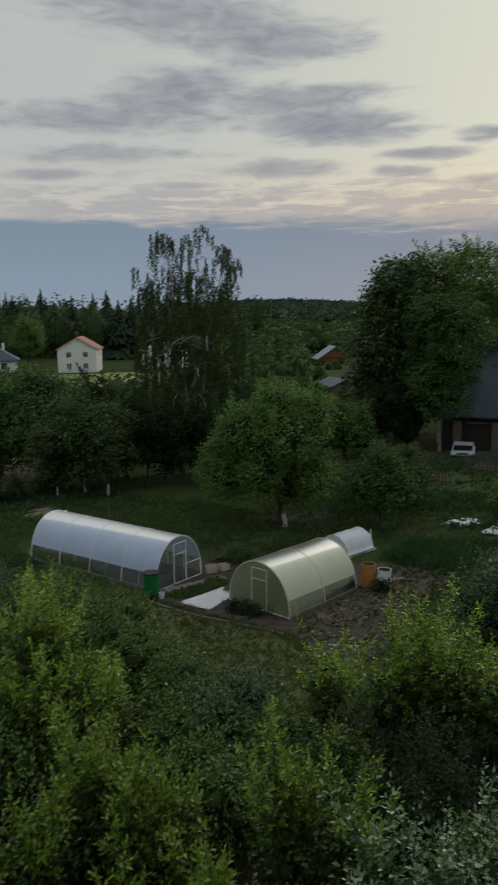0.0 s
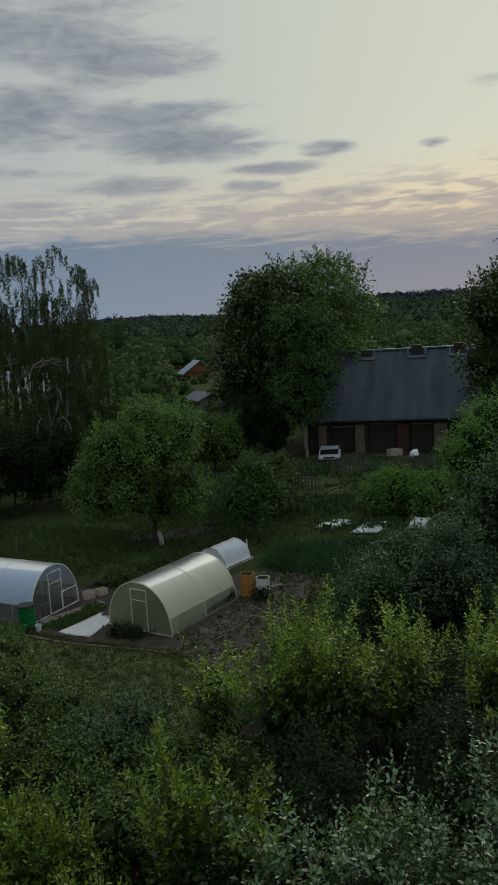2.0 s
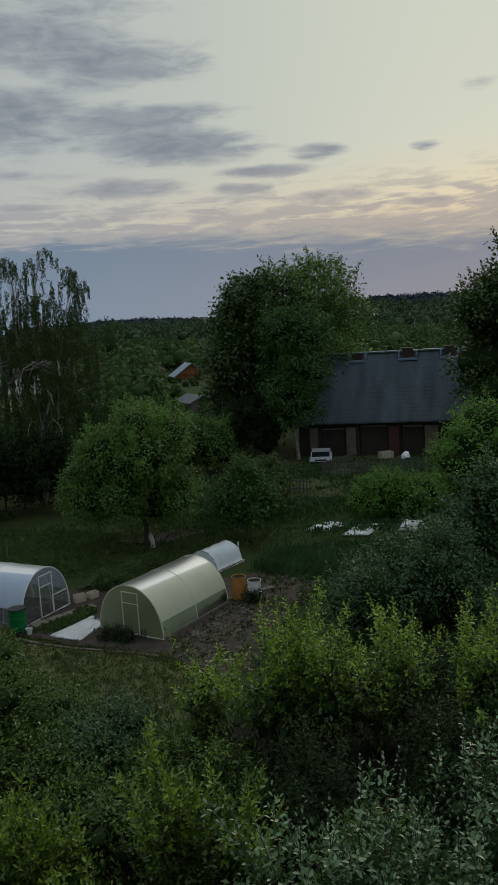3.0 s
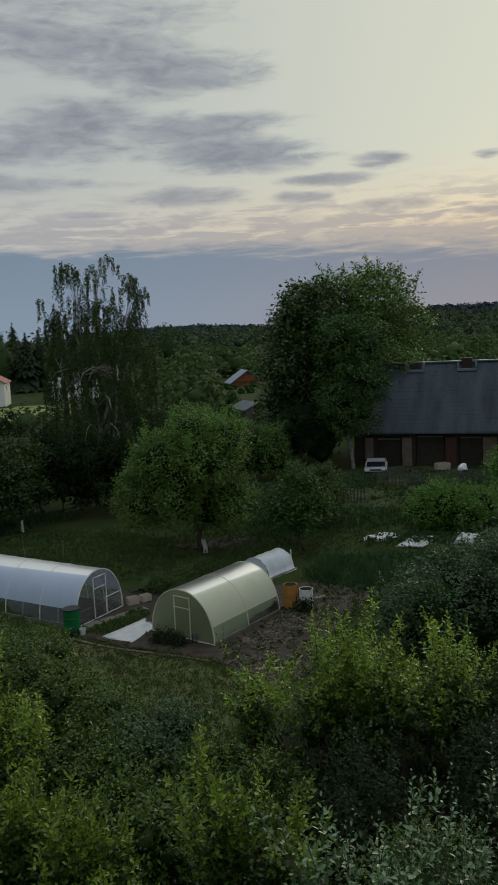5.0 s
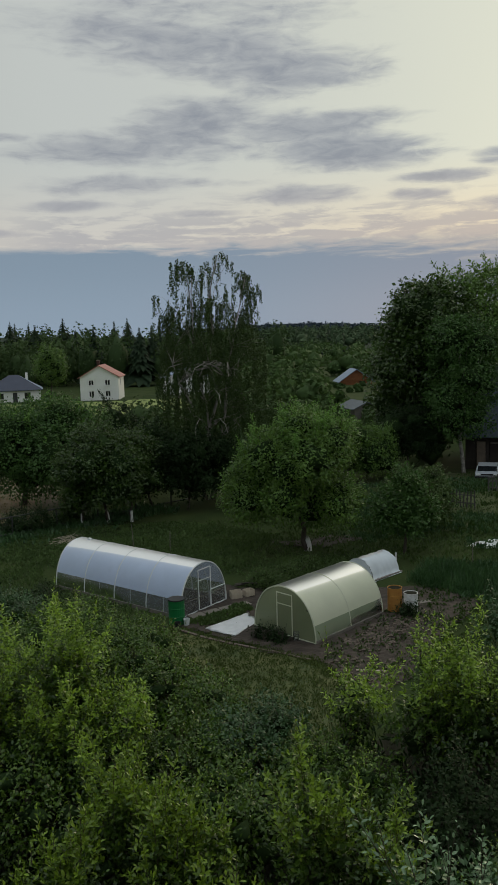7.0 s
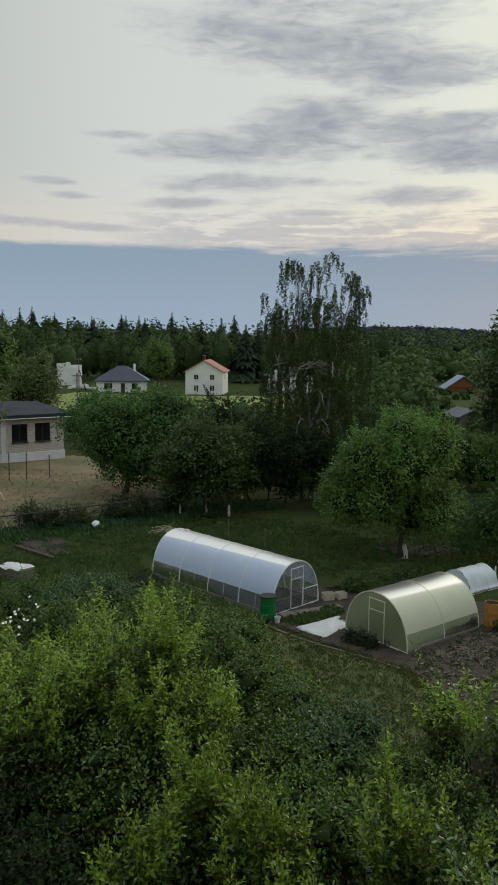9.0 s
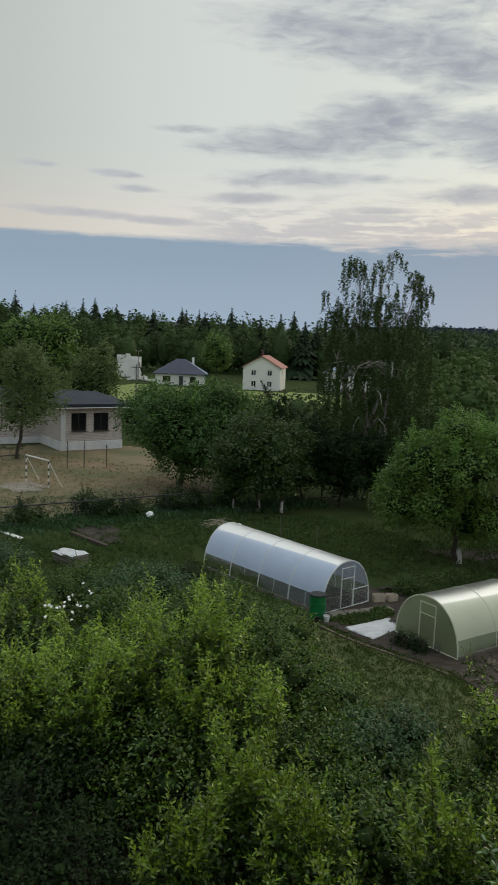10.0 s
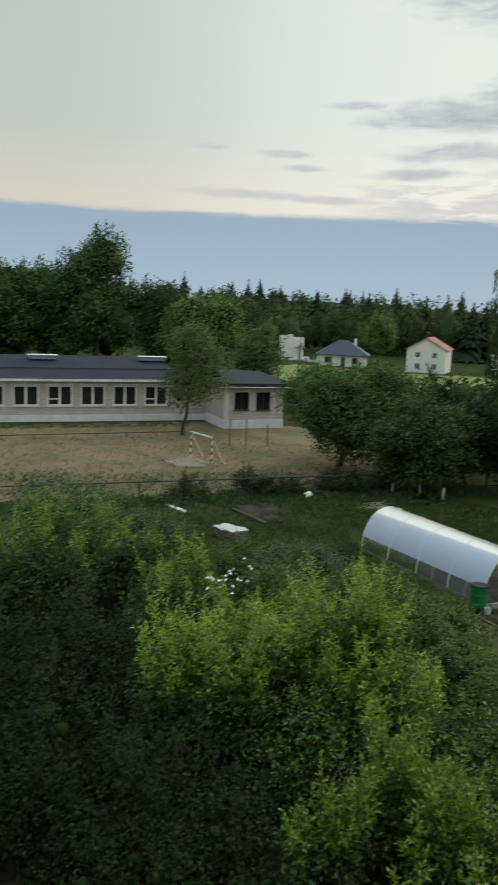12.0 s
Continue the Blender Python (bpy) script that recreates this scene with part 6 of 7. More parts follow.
def birch():
    """A weeping birch: white limbs arching out, leafy strands hanging from them in ropes."""
    rng = np.random.default_rng(77)
    root = thing("birch_tree", pose(-4.4, 57.0, 0), "tall weeping birch with white limbs and hanging strands", "tree")
    wood = Wood()
    tops = [(1.0, 0, 17.3, 0.15), (-1.5, 0.3, 16.7, 0.1), (2.9, -0.3, 15.6, 0.1), (-2.7, -0.2, 12.6, 0.1), (2.6, 0.3, 11.2, 0.1)]
    paths = []
    for x, y, z, r in tops:
        foot = (rng.normal() * 0.25, rng.normal() * 0.2, -0.1)
        paths.append(np.array(wood.limb(foot, (x, y, z), r, 0.025, rng, bend=0.012, steps=8, sides=7)))
    anchors = []
    # the open top: ropes hung below a rounded outline, more in front than behind
    outline_x = (-2.3, -2.0, -1.5, -0.9, -0.3, 0.4, 1.05, 1.7, 2.3, 3.0, 3.6, 4.0)
    outline_z = (15.6, 16.7, 17.15, 16.7, 16.2, 17.2, 17.8, 17.4, 16.6, 16.1, 15.5, 14.9)
    for k in range(84):
        x = rng.uniform(-2.2, 3.95)
        top = np.interp(x, outline_x, outline_z)
        z = top - 0.1 - (0.0 if k % 3 == 0 else rng.uniform(0.2, max(top - 13.2, 0.4)))
        anchors.append((np.array((x, rng.normal() * 0.8, z)), rng.uniform(0.6, 1.9)))
    # the closed crown below: centre, reach, height, ropes, longest rope
    for cx, reach, top, count, longest in ((0.5, 3.4, 13.7, 60, 2.2), (-2.9, 0.9, 13.9, 12, 2.0), (0.3, 4.2, 12.2, 80, 2.6), (0.3, 4.5, 10.2, 100, 3.2), (0.4, 4.5, 7.6, 100, 3.2), (0.0, 3.7, 5.0, 66, 2.6)):
        for _ in range(count):
            rho, ang = reach * math.sqrt(rng.random()), rng.uniform(0, 6.28)
            anchors.append((np.array((cx + rho * math.cos(ang), rho * math.sin(ang) * 0.9, top - 0.08 * rho * rho + rng.normal() * 0.5)), rng.uniform(0.4, 1.0) * longest))
    for i, (q, drop) in enumerate(anchors):
        if i % 3 == 0:
            path = min(paths, key=lambda p: np.abs(p[:, 0] - q[0]).min() + (p[-1, 2] < q[2] - 0.8) * 3)
            p = path[max(int(np.argmin(np.abs(path[:, 2] - (q[2] - 0.9)))) - (q[2] > 14), 0)]
            if np.linalg.norm(q - p) < 4.5:
                mid = p * 0.4 + q * 0.6
                mid[2] = max(p[2], q[2]) + 0.12
                f = np.linspace(0, 1, 6)[:, None]
                wood.tube(p * (1 - f) ** 2 + 2 * mid * f * (1 - f) + q * f ** 2, np.linspace(0.018, 0.006, 6), 4)
    for k in range(18):
        path = paths[k % 5]
        p = path[2 + k % 5]
        ang = 2.4 * k
        out = np.array((math.cos(ang), -abs(math.sin(ang)) - 0.2 if k % 3 else math.sin(ang), 0)) * rng.uniform(2.2, 4.3)
        wood.tube([p, p + out * 0.35 + np.array((0, 0, 0.9)), p + out * 0.7 + np.array((0, 0, 1.2)), p + out + np.array((0, 0, 0.9)), p + out * 1.12 + np.array((0, 0, 0.3))], [0.045, 0.04, 0.032, 0.024, 0.012], 5)
    wood.put("trunk", BIRCH_BARK, root, "white and dark birch trunks and limbs")
    b = []
    for q, drop in anchors:
        drop = min(drop, max(q[2] - 1.4, 0.4))
        for strand in range(7):
            start = q + rng.normal(size=3) * np.array((0.055, 0.055, 0.06))
            d = drop * rng.uniform(0.55, 1.0)
            sway = rng.normal(size=2) * 0.08
            k = int(d / 0.07)
            f = np.linspace(0, 1, k)
            b.append(np.stack([start[0] + sway[0] * f, start[1] + sway[1] * f, start[2] - d * f], 1) + rng.normal(size=(k, 3)) * 0.035)
    b = np.concatenate(b)
    a = rng.normal(size=b.shape) * 0.5 + np.array((0, 0, -0.9))
    size = rng.uniform(0.1, 0.18, len(b))
    v, f = leaf_arrays(b, a, rng.normal(size=b.shape), size, size * 0.55)
    array_part("crown", v, f, LEAF_BIRCH, root)


birch()

# ---- the orchard below the balcony ----
for x, y, h, r, seed, label in ((3.4, 10.4, 5.0, 2.1, 51, "silvery-leaved apple tree with upright twigs"), (6.8, 11.4, 4.9, 2.0, 52, "silvery-leaved apple tree beside its twin")):
    tree("apple_tree", x, y, h, (r, r, h * 0.4), label, LEAF_GREY, seed, leaf=0.12, n=5200, lobes=18, trunk=0.09, sprouts=70, plume=1.1, splay=0.3, gap=0.55, sprout_leaf=0.135, sprout_mat=LEAF_APPLE, centre=(0, 0, h * 0.42), stems=2, core=0.3, whips=70, whip_len=0.95, whip_gap=0.55, near=True)
# x, y, height, radius, shoots for each metre of radius, label
ORCHARD = [
    (-2.0, 13.8, 2.7, 1.4, 130, "plum tree with bright upright shoots"), (0.7, 13.9, 3.2, 0.9, 130, "narrow plum tree with bright upright shoots"),
    (1.8, 13.7, 3.2, 0.7, 120, "slender young plum tree with a leaning leader"), (-4.3, 13.1, 2.4, 0.9, 120, "low plum tree with bright shoots"), (-3.3, 14.8, 2.7, 1.2, 120, "plum tree with fresh upright branches"),
    (-2.3, 11.7, 1.9, 0.7, 110, "small young plum tree with fresh shoots"), (-0.6, 11.8, 2.2, 1.1, 110, "low young plum tree with fresh shoots"),
    (1.9, 19.9, 3.2, 0.6, 120, "slim young plum tree with a tall leader"), (3.9, 19.5, 3.5, 1.2, 140, "dense plum tree with tall bright shoots"),
    (5.2, 19.1, 3.4, 1.3, 140, "dense plum tree with many bright shoots"), (6.9, 18.9, 3.5, 1.3, 140, "dense plum tree with tall yellow-green shoots"),
    (9.5, 18.4, 3.1, 1.7, 110, "broad plum tree with tall shoots"), (11.6, 18.6, 3.2, 1.7, 90, "broad plum tree at the end of the row"),
    (3.6, 15.8, 2.7, 1.7, 6, "low dark plum tree in the shade"), (7.0, 15.4, 2.8, 2.0, 6, "low dark plum tree under taller ones"),
    (-5.5, 19.3, 4.7, 1.0, 160, "narrow plum tree with a tall bright leader"), (-7.4, 19.2, 3.4, 2.6, 140, "big plum tree with a bright leafy top"), (-8.9, 17.0, 3.2, 2.2, 150, "broad plum tree with pale leaf tips"),
    (-4.4, 18.4, 2.9, 1.9, 120, "bright green plum tree by the lawn"), (-8.8, 12.6, 2.2, 2.0, 4, "dark low plum tree in deep shade"),
    (-13.4, 16.6, 3.8, 2.7, 12, "dark old plum tree in deep shade"), (-12.4, 22.2, 3.3, 2.5, 60, "wide green plum tree among others"),
    (-11.6, 11.6, 2.2, 2.4, 2, "low dark plum tree against the house"), (-15.5, 13.4, 2.6, 2.5, 3, "dark plum tree in deep shade"),
    (-17.8, 22.0, 4.9, 2.9, 60, "wide middling green plum tree"), (-16.4, 25.4, 3.4, 2.4, 50, "wide middling green plum tree near the stack"),
]
for k, (x, y, h, r, many, label) in enumerate(ORCHARD):
    # shaded plum trees get dark_leaf: their shade is put into the leaf colour
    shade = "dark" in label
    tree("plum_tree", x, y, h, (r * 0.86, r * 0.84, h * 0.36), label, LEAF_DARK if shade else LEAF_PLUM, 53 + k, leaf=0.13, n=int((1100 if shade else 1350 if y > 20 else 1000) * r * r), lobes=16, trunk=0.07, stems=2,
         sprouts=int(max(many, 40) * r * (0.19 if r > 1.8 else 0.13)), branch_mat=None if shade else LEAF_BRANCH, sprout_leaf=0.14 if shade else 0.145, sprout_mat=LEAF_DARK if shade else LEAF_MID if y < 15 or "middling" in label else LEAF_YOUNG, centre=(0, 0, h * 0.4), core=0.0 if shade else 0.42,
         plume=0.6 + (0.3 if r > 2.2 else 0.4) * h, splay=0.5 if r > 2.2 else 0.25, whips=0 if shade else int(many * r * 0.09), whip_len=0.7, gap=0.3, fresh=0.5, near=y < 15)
BUSHES = [
    (-0.65, 36.1, 0.75, 0.6, LEAF_CROP), (0.5, 36.8, 0.8, 0.65, LEAF_CROP), (1.5, 38.2, 0.7, 0.6, LEAF_CROP), (0.1, 35.7, 0.6, 0.5, LEAF_CROP), (-0.45, 29.7, 0.26, 0.4, LEAF_DARK), (0.1, 29.3, 0.2, 0.3, LEAF_DARK), (5.45, 31.8, 0.4, 0.35, LEAF_DARK),
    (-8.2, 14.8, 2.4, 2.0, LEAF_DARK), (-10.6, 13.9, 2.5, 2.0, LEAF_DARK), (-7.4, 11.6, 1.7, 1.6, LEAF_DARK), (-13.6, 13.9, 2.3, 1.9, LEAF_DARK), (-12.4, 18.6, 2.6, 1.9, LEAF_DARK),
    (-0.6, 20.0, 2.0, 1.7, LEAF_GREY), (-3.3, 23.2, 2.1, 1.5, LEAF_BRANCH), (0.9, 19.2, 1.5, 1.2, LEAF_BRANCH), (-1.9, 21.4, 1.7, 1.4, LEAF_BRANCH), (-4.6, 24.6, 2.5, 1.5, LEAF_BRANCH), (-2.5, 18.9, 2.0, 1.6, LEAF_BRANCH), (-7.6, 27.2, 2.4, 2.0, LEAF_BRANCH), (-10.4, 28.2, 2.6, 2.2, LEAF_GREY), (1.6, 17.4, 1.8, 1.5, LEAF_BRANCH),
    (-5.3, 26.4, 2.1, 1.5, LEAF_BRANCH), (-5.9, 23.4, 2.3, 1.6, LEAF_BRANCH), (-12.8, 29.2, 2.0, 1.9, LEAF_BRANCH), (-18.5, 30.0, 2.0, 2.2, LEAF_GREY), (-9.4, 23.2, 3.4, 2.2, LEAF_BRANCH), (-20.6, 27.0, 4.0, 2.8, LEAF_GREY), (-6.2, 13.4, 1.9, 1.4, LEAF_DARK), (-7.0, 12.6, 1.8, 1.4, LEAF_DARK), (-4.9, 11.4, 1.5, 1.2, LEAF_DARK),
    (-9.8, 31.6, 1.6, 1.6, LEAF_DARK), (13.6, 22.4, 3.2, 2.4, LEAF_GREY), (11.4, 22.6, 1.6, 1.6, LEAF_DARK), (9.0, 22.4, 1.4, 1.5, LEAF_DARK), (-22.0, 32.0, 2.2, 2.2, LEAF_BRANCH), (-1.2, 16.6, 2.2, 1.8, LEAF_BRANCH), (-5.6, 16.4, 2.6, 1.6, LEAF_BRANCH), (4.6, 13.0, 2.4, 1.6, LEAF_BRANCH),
]
for k, (x, y, h, r, mat) in enumerate(BUSHES):
    # dark_leaf bushes by the house carry their shade in the leaf colour
    words = {LEAF_GREY.name: "dull grey-green", LEAF_BRANCH.name: "fresh green", LEAF_DARK.name: "dark shaded", LEAF_CROP.name: "dull green leafy"}[mat.name]
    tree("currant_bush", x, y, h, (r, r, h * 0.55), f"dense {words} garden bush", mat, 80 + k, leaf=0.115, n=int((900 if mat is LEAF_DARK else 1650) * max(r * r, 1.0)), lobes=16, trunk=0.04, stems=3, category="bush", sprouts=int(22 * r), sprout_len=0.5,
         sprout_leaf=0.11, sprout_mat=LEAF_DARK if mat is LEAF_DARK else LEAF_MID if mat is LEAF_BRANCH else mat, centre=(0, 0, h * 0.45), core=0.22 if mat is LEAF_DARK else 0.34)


rng = np.random.default_rng(12)
# a loose cluster of small white flecks
fleck_spots = rng.normal(size=(22, 3)) * np.array((0.3, 0.34, 0.2)) + np.array((-8.95, 18.45, 4.4))
v, f = leaf_arrays(fleck_spots, rng.normal(size=(22, 3)), np.tile((0, -0.4, 1.0), (22, 1)), 0.1, 0.09)
tagged(array_part("white_flecks", v, f, WHITE_PAINT), "small white flecks among the plum leaves", "flowers", kind="stuff")


# ---- low plants, grass and stones ----
def scatter(name, label, category, spots, mat, size, per, rng, up=0.9, wide=0.25):
    """Tufts of small blades or leaves on the ground."""
    k = len(spots)
    base = np.repeat(np.array(spots, float), per, 0)
    base[:, :2] += rng.normal(size=(len(base), 2)) * size * 0.45
    along = rng.normal(size=base.shape) * 0.55 + np.array((0, 0, up))
    s = size * rng.uniform(0.5, 1.2, len(base))
    v, f = leaf_arrays(base, along, rng.normal(size=base.shape), s, s * wide)
    v[:, 2] = np.maximum(v[:, 2], 0.01)
    ob = array_part(name, v, f, mat)
    return tagged(ob, label, category, kind="stuff")


def spots_in(rng, outline, n, z=0.02):
    """Random places within a convex-ish outline."""
    xs, ys = np.array([p[0] for p in outline]), np.array([p[1] for p in outline])
    got = []
    while len(got) < n:
        x, y = rng.uniform(xs.min(), xs.max()), rng.uniform(ys.min(), ys.max())
        hit = False
        for (xa, ya), (xb, yb) in zip(outline, outline[1:] + outline[:1]):
            if (ya > y) != (yb > y) and x < (xb - xa) * (y - ya) / (yb - ya) + xa:
                hit = not hit
        if hit:
            got.append((x, y, z))
    return got


rng = np.random.default_rng(5)
scatter("lawn_grass", "short yellowish lawn grass", "grass", spots_in(rng, [(-4.6, 30.8), (-0.6, 28.3), (1.2, 27.2), (2.6, 25), (2.4, 22), (0, 19), (-6, 19), (-7, 25)], 5600), BLADE, 0.13, 6, rng)
edge_line = [(-4.4, 31.1), (-1.0, 28.8), (1.2, 27.5), (3.0, 24.6)]
edge_spots = []
for (xa, ya), (xb, yb) in zip(edge_line, edge_line[1:]):
    for q in np.linspace(0, 1, 150):
        edge_spots.append((xa + (xb - xa) * q + rng.normal() * 0.16, ya + (yb - ya) * q + rng.normal() * 0.16, 0.02))
scatter("edge_grass", "grass tufts growing over the edge of the bed", "grass", edge_spots, BLADE, 0.12, 7, rng)
scatter("orchard_grass", "tall grass under the fruit trees, their shade in its dark colour", "grass", spots_in(rng, [(-17, 9), (12, 8.5), (15, 22), (3, 23), (1, 18.5), (-7, 18.5), (-9, 24), (-19, 24)], 2600, 0.0), LEAF_DARK, 0.42, 6, rng, 1.0, 0.22)
scatter("rough_grass", "tall dark rough grass between the beds", "grass", spots_in(rng, [(-24, 37), (-3, 50), (10, 52), (20, 46), (12, 36), (8, 36.5), (6.5, 40), (0, 38), (-5, 38.5), (-12, 40), (-20, 34)], 3600, 0.0), LEAF_CROP, 0.26, 6, rng)
fence_spots = []
while len(fence_spots) < 1700:
    t_ = rng.uniform(0.0, 1.0)
    wide = (0.35 + 0.9 * t_) * rng.normal()
    fence_spots.append((-33.0 + 25.0 * t_ + wide * 0.7 + 0.4, 31.0 + 24.0 * t_ - wide * 0.7 - 0.4, 0.0))
scatter("fence_weeds", "tall dull green weeds along the rail fence", "weeds", fence_spots, LEAF_GREY, 0.38, 7, rng, 1.1, 0.26)
scatter("rough_grass", "dark rough grass beside the long greenhouse", "grass", spots_in(rng, [(-22, 31), (-9, 29), (-4.6, 32), (-11, 37.5), (-12, 40), (-23, 36)], 3000, 0.0), LEAF_CROP, 0.24, 5, rng)
scatter("yard_grass", "rough dull green grass before the farmhouse", "grass", spots_in(rng, [(6, 46), (16, 45), (28, 52), (27, 60), (17, 65), (8, 62)], 5000, 0.0), LEAF_CROP, 0.2, 4, rng)
clumps = spots_in(rng, [(5, 44), (11, 44.5), (20, 44), (27, 52), (24, 61), (15, 62.5), (6, 60)], 130, 0.0)
for label, mat, cut in (("tall green nettles before the farmhouse", LEAF_PLUM, slice(0, 45)), ("tall dull green weeds before the farmhouse", LEAF_GREY, slice(45, 130))):
    scatter("yard_weeds", label, "weeds", [(cx + rng.normal() * 0.7, cy + rng.normal() * 0.6, 0.0) for cx, cy, _ in clumps[cut] for _ in range(20)], mat, 0.32, 8, rng, 0.9, 0.36)
scatter("crop_rows", "low dark green potato plants", "crop", [(px, py, 0.03) for px, py, _ in spots_in(rng, [(-22, 44), (-16, 48), (-6, 50), (0, 46), (-2, 39), (-7, 40), (-13, 41)], 4600)], LEAF_CROP, 0.16, 6, rng, 0.5, 0.6)
scatter("pitch_grass", "dry straw-coloured grass tufts on the worn pitch", "grass", spots_in(rng, [(-54, 50), (-36, 67), (-22, 63), (-13.5, 52), (-24, 41.5), (-36, 31)], 4000, 0.02), STRAW, 0.2, 4, rng, 0.8, 0.2)
scatter("pitch_weeds", "low green weeds at the edges of the pitch", "weeds", spots_in(rng, [(-45, 25), (-24.5, 41.5), (-15, 51), (-19, 52.5), (-28, 46), (-46, 33)], 1500, 0.02) + spots_in(rng, [(-52, 54.5), (-37.5, 69), (-36.5, 66.5), (-50, 52.5)], 600, 0.02), LEAF_GREY, 0.24, 5, rng, 0.8, 0.22)
scatter("rough_grass", "dull green rough grass beyond the dug soil", "grass", spots_in(rng, [(6.5, 36), (9, 33), (14, 34.5), (15.5, 38.2), (8, 39.6)], 1300, 0.0), LEAF_GREY, 0.32, 6, rng)
scatter("strawberry_bed", "low green strawberry plants beside the greenhouse", "crop", spots_in(rng, [(-3.6, 31.4), (-2.9, 30.9), (-1.0, 32.8), (-1.4, 33.6)], 260, 0.06) + spots_in(rng, [(-0.8, 37.5), (3.5, 37.0), (3.6, 40.5), (0.5, 41)], 900, 0.04), LEAF_CROP, 0.16, 8, rng, 0.5, 0.6)
scatter("white_flowers", "clump of small white flowers at the fence", "flowers", [(-16.9 + rng.normal() * 0.25, 50.3 + rng.normal() * 0.2, 0.35 + rng.uniform(0, 0.3)) for _ in range(26)], WHITE_PAINT, 0.07, 2, rng, 0.6, 0.8)
scatter("weeds", "scattered weeds on the soil", "weeds", spots_in(rng, [(1.2, 28), (3.4, 25), (8.6, 29), (9.4, 33.5), (7.5, 37), (5.5, 34), (3, 30)], 900, 0.05), LEAF_PLUM, 0.13, 6, rng, 0.5, 0.5)
scatter("bed_plants", "leafy stems standing up through the fleece covers", "crop", spots_in(rng, [(10.3, 41.6), (17.2, 39.2), (17.4, 41.4), (10.6, 43.4)], 150, 0.12), LEAF_GREY, 0.26, 9, rng, 0.9, 0.4)
scatter("tall_rye", "tall pale grass at the edge of the soil", "grass", spots_in(rng, [(6.4, 36.2), (9.0, 34.4), (11, 36), (8, 39)], 900, 0.0), LEAF_GREY, 0.55, 7, rng, 1.8, 0.07)


def stones():
    rng_ = np.random.default_rng(8)
    bm = bmesh.new()
    for x, y, z in spots_in(rng_, [(2.4, 29), (3.4, 27.4), (6.0, 31.2), (4.8, 31.9)], 240, 0.06) + spots_in(rng_, [(1.6, 26.2), (3.4, 24.8), (4.2, 27.2), (2.2, 28)], 110, 0.06):
        s = rng_.uniform(0.04, 0.11)
        made = bmesh.ops.create_icosphere(bm, subdivisions=1, radius=s, matrix=Matrix.Translation((x, y, z)) @ Matrix.Diagonal((1, rng_.uniform(0.6, 1), rng_.uniform(0.4, 0.8), 1)))
        for v in made["verts"]:
            v.co += Vector(rng_.normal(size=3)) * s * 0.18
    ob = part("clods", bm, CLOD, None, "pale clods and stones lying on dug soil")
    tagged(ob, category="stones", kind="stuff")


stones()


# ---- woods and hills ----
def core_ball(fineness):
    bm = bmesh.new()
    bmesh.ops.create_icosphere(bm, subdivisions=fineness, radius=1)
    v, f = np.array([q.co[:] for q in bm.verts]), np.array([[q.index for q in p.verts] for p in bm.faces])
    bm.free()
    return v, f


CORE_V, CORE_F = core_ball(1)


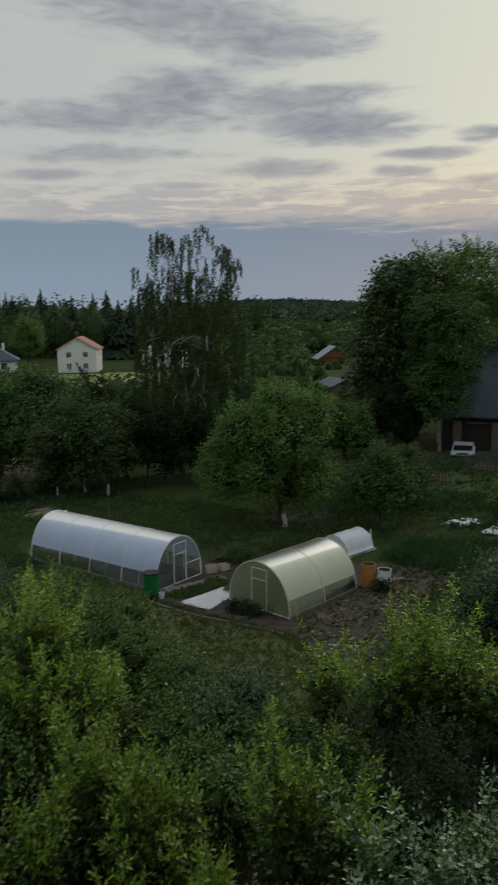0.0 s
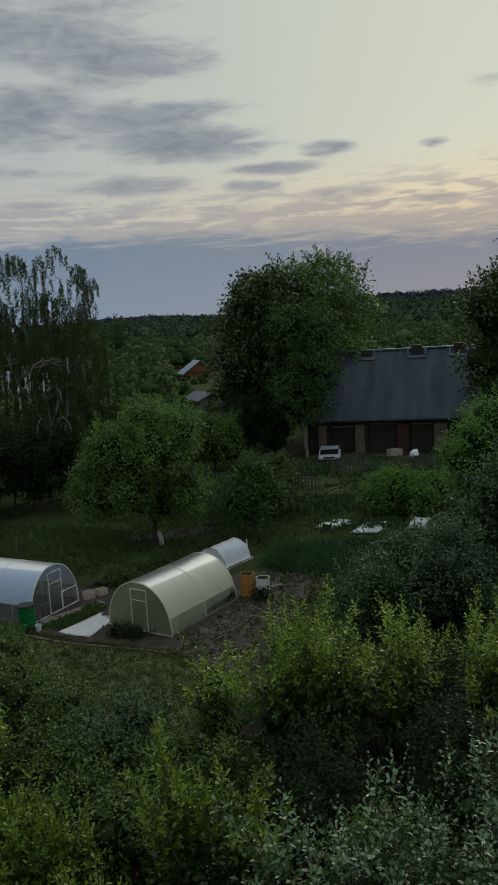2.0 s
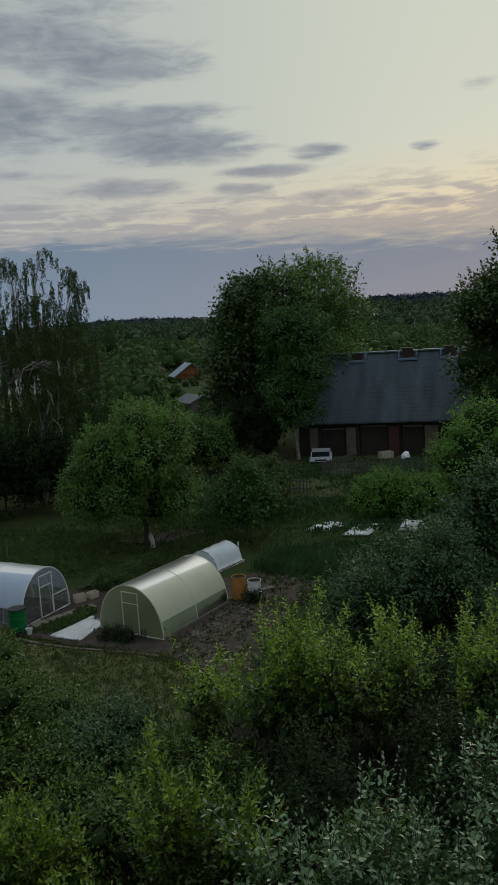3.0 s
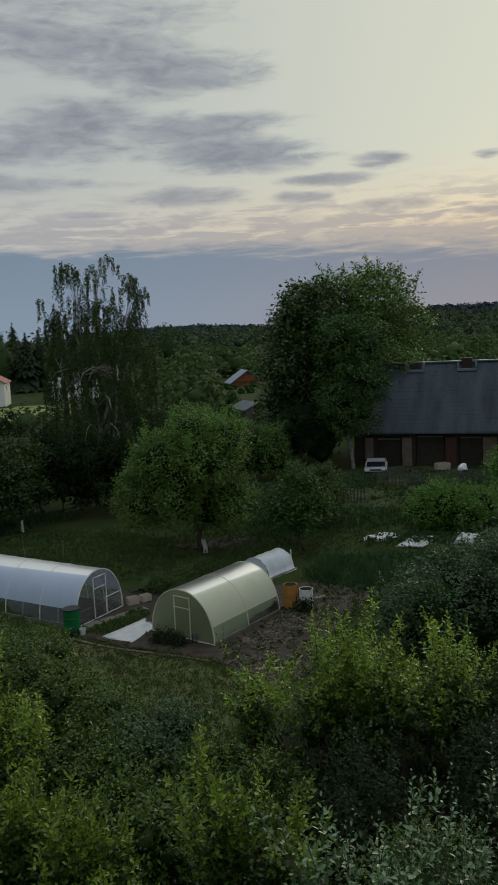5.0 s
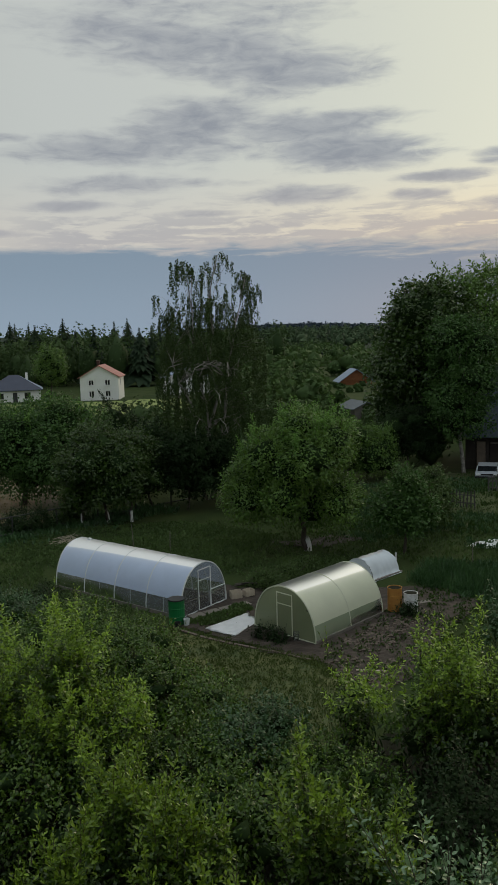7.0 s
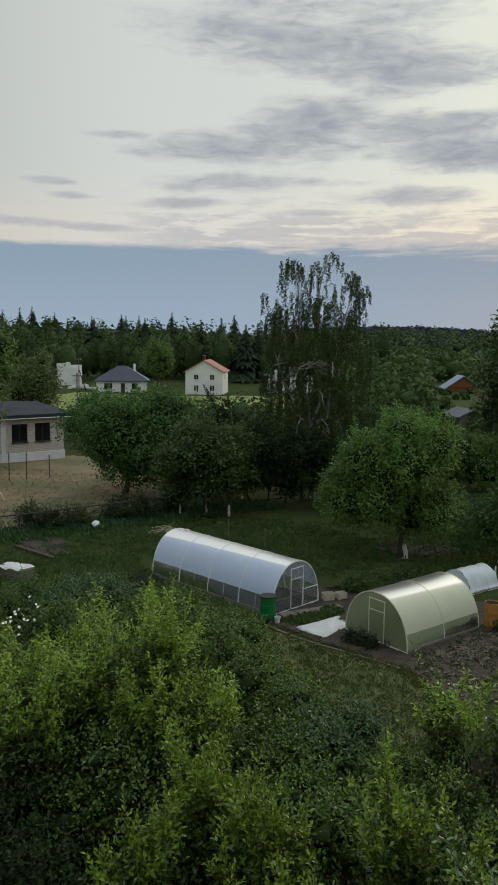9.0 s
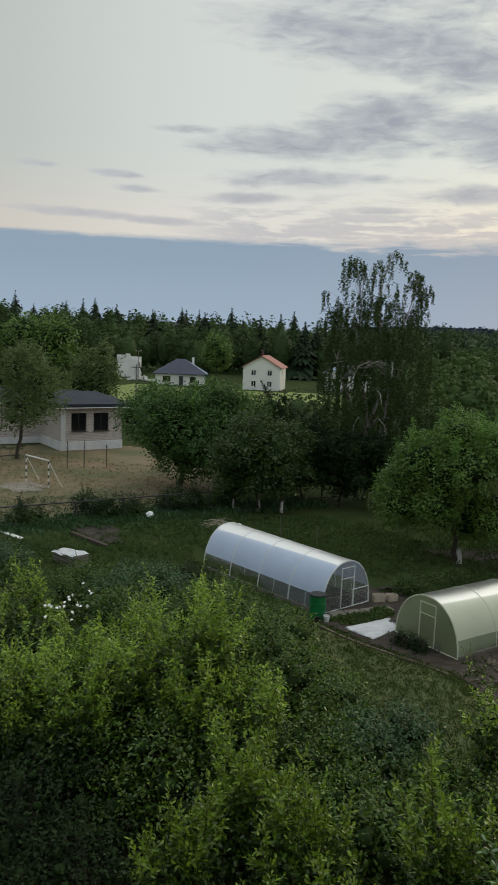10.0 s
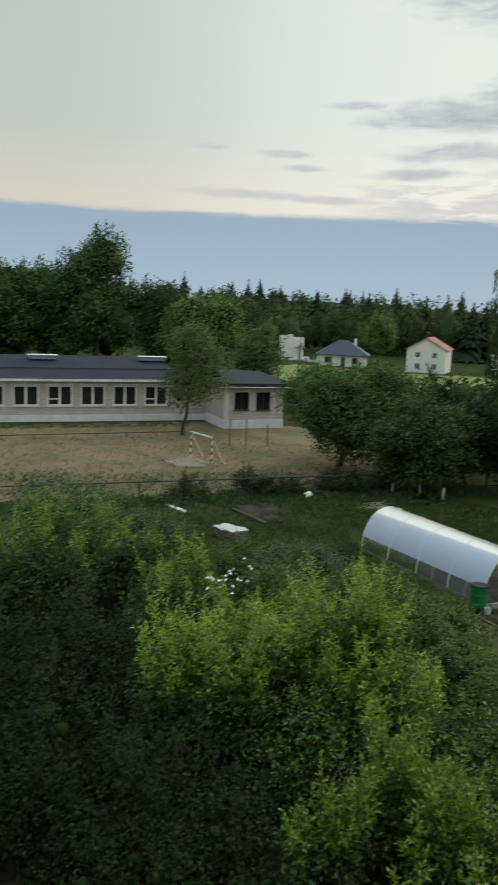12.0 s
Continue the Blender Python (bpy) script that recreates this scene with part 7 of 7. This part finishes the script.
def far_wood(name, label, spots, leaf_mat, rng, spruce=0.0, card=0.9, per=120, mat2=None):
    """Many far crowns of leaf clumps; spruces as tapering whorls."""
    soft, hard = [], []
    for x, y, h, r in spots:
        z = ground_z(x, y)
        if rng.random() < spruce:
            k = int(per * 0.9)
            f = rng.uniform(0, 1, k) ** 0.7
            ang = rng.uniform(0, 6.28, k)
            rad = (1 - f) * r * 0.95 * rng.uniform(0.5, 1.0, k)
            hh = h * 1.03
            base = np.stack([x + np.cos(ang) * rad * 0.3, y + np.sin(ang) * rad * 0.3, z + hh * (0.12 + 0.88 * f)], 1)
            along = np.stack([np.cos(ang), np.sin(ang), -0.35 * np.ones(k)], 1)
            ln = np.maximum((1 - f) * r * 1.1, 0.45)
            hard.append(leaf_arrays(base, along, np.tile((0, 0, 1.0), (k, 1)) + rng.normal(size=(k, 3)) * 0.3, ln, ln * 0.5))
            ring = np.linspace(0, 6.28, 7)[:-1]
            cone = np.concatenate([np.stack([x + np.cos(ring) * r * 0.42, y + np.sin(ring) * r * 0.42, np.full(6, z + hh * 0.1)], 1), [[x, y, z + hh * 0.97]]])
            hard.append((cone, np.array([(i, (i + 1) % 6, 6) for i in range(6)])))
            tip = np.array([[x, y, z + hh * 0.93], [x, y, z + hh * 0.93]])
            hard.append(leaf_arrays(tip, np.tile((0, 0, 1.0), (2, 1)), np.array([[1.0, 0, 0], [0, 1.0, 0]]), 0.06 * hh, 0.25))
        else:
            # several masses heaped into one uneven crown
            k = 8 if per > 100 else 4 if per > 40 else 2
            ang, out = rng.uniform(0, 6.28, k), r * rng.uniform(0.1, 0.7, k)
            size = rng.uniform(0.34, 0.62, k)
            up = rng.uniform(0.14, 0.66, k)
            up[0], out[0], size[0] = 0.66, r * 0.1, 0.6
            c = np.stack([x + np.cos(ang) * out, y + np.sin(ang) * out, z + h * up], 1)
            rad = np.stack([r * size, r * size, np.minimum(h * 0.42, np.maximum(r * size, h * 0.28))], 1)
            cv, cf = CORE_V, CORE_F
            heart = np.array((r * 0.56, r * 0.56, h * 0.38))
            soft.append((np.array((x, y, z + h * 0.4)) + cv * heart * rng.uniform(0.7, 1.1, (len(cv), 1)), cf))
            which = rng.integers(0, k, per)
            u = unit(rng.normal(size=(per, 3)) + np.array((0, 0, 0.35)))
            p = c[which] + u * rad[which] * rng.uniform(0.35, 1.0, (per, 1)) ** 0.7
            p[:, 2] = np.maximum(p[:, 2], z)
            s = card * rng.uniform(0.6, 1.3, per)
            way = rng.normal(size=p.shape)
            way = unit(way - u * (way * u).sum(1)[:, None]) + u * rng.uniform(-0.15, 0.45, (per, 1))
            soft.append(leaf_arrays(p - way * s[:, None] * 0.4, way, u + rng.normal(size=p.shape) * 0.9, s, s * 0.7))
    root = thing(name, Matrix.Identity(4), label, "wood", kind="stuff")
    if soft:
        tagged(array_part("broadleaf_crowns", *join(soft), leaf_mat, root), kind="stuff")
    if hard:
        tagged(array_part("spruce_crowns", *join(hard), mat2 or NEEDLES, root), kind="stuff")
    return root


def polar_spots(rng, n, az0, az1, d0, d1, h0, h1, wide=0.36):
    out = []
    for _ in range(n):
        a, d = radians(rng.uniform(az0, az1)), math.sqrt(rng.uniform(d0 * d0, d1 * d1))
        h = rng.uniform(h0, h1)
        if h0 >= 12 and d0 < 300:
            h += 3.2 * min(max((-math.degrees(a) - 20) / 14, 0), 1)
        if 3.6 < math.degrees(a) < 8.6 and d < 196:
            h = min(h, 0.9 if d > 140 else 2.0)
        out.append((d * math.sin(a), d * math.cos(a), h, h * wide * rng.uniform(0.8, 1.3)))
    return out


rng = np.random.default_rng(21)
far_wood("mixed_wood", "green mixed wood of broadleaf trees and a few spruces behind the houses", polar_spots(rng, 200, -56, -1.5, 210, 255, 9, 17, 0.34), LEAF_FOREST, rng, spruce=0.05, card=0.8, per=420)
far_wood("mixed_wood", "further dark wood with pointed spruce tops", polar_spots(rng, 150, -56, 1, 265, 330, 17, 20.5, 0.3), LEAF_FOREST, rng, spruce=0.22, card=1.2, per=240)
far_wood("willow_scrub", "green willow scrub in the valley", polar_spots(rng, 230, -4, 34, 112, 240, 3.0, 6.5, 0.75), LEAF_FAR, rng, card=1.0, per=240)
far_wood("willow_scrub", "further green scrub in the valley", polar_spots(rng, 330, -4, 36, 230, 480, 5, 9, 0.7), LEAF_FAR, rng, spruce=0.08, card=1.35, per=120)
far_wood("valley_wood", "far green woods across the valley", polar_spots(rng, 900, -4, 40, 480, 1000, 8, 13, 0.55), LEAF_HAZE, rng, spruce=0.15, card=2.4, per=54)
far_wood("hazy_hill_wood", "dark woods on the far hills with haze blue in their colour", polar_spots(rng, 2200, -6, 44, 950, 1800, 9, 12, 0.8), HILL_HAZE, rng, spruce=0.3, card=3.5, per=16, mat2=HILL_HAZE)
far_wood("scrub", "green scrub beyond the farmhouse", polar_spots(rng, 60, 13, 38, 85, 130, 3, 7, 0.6), LEAF_FAR, rng, card=0.65, per=280)
far_wood("scrub", "dark scrub behind the garden trees", polar_spots(rng, 80, -14, 13, 66, 112, 2.5, 4.8, 0.7), LEAF_FOREST, rng, card=0.6, per=240)
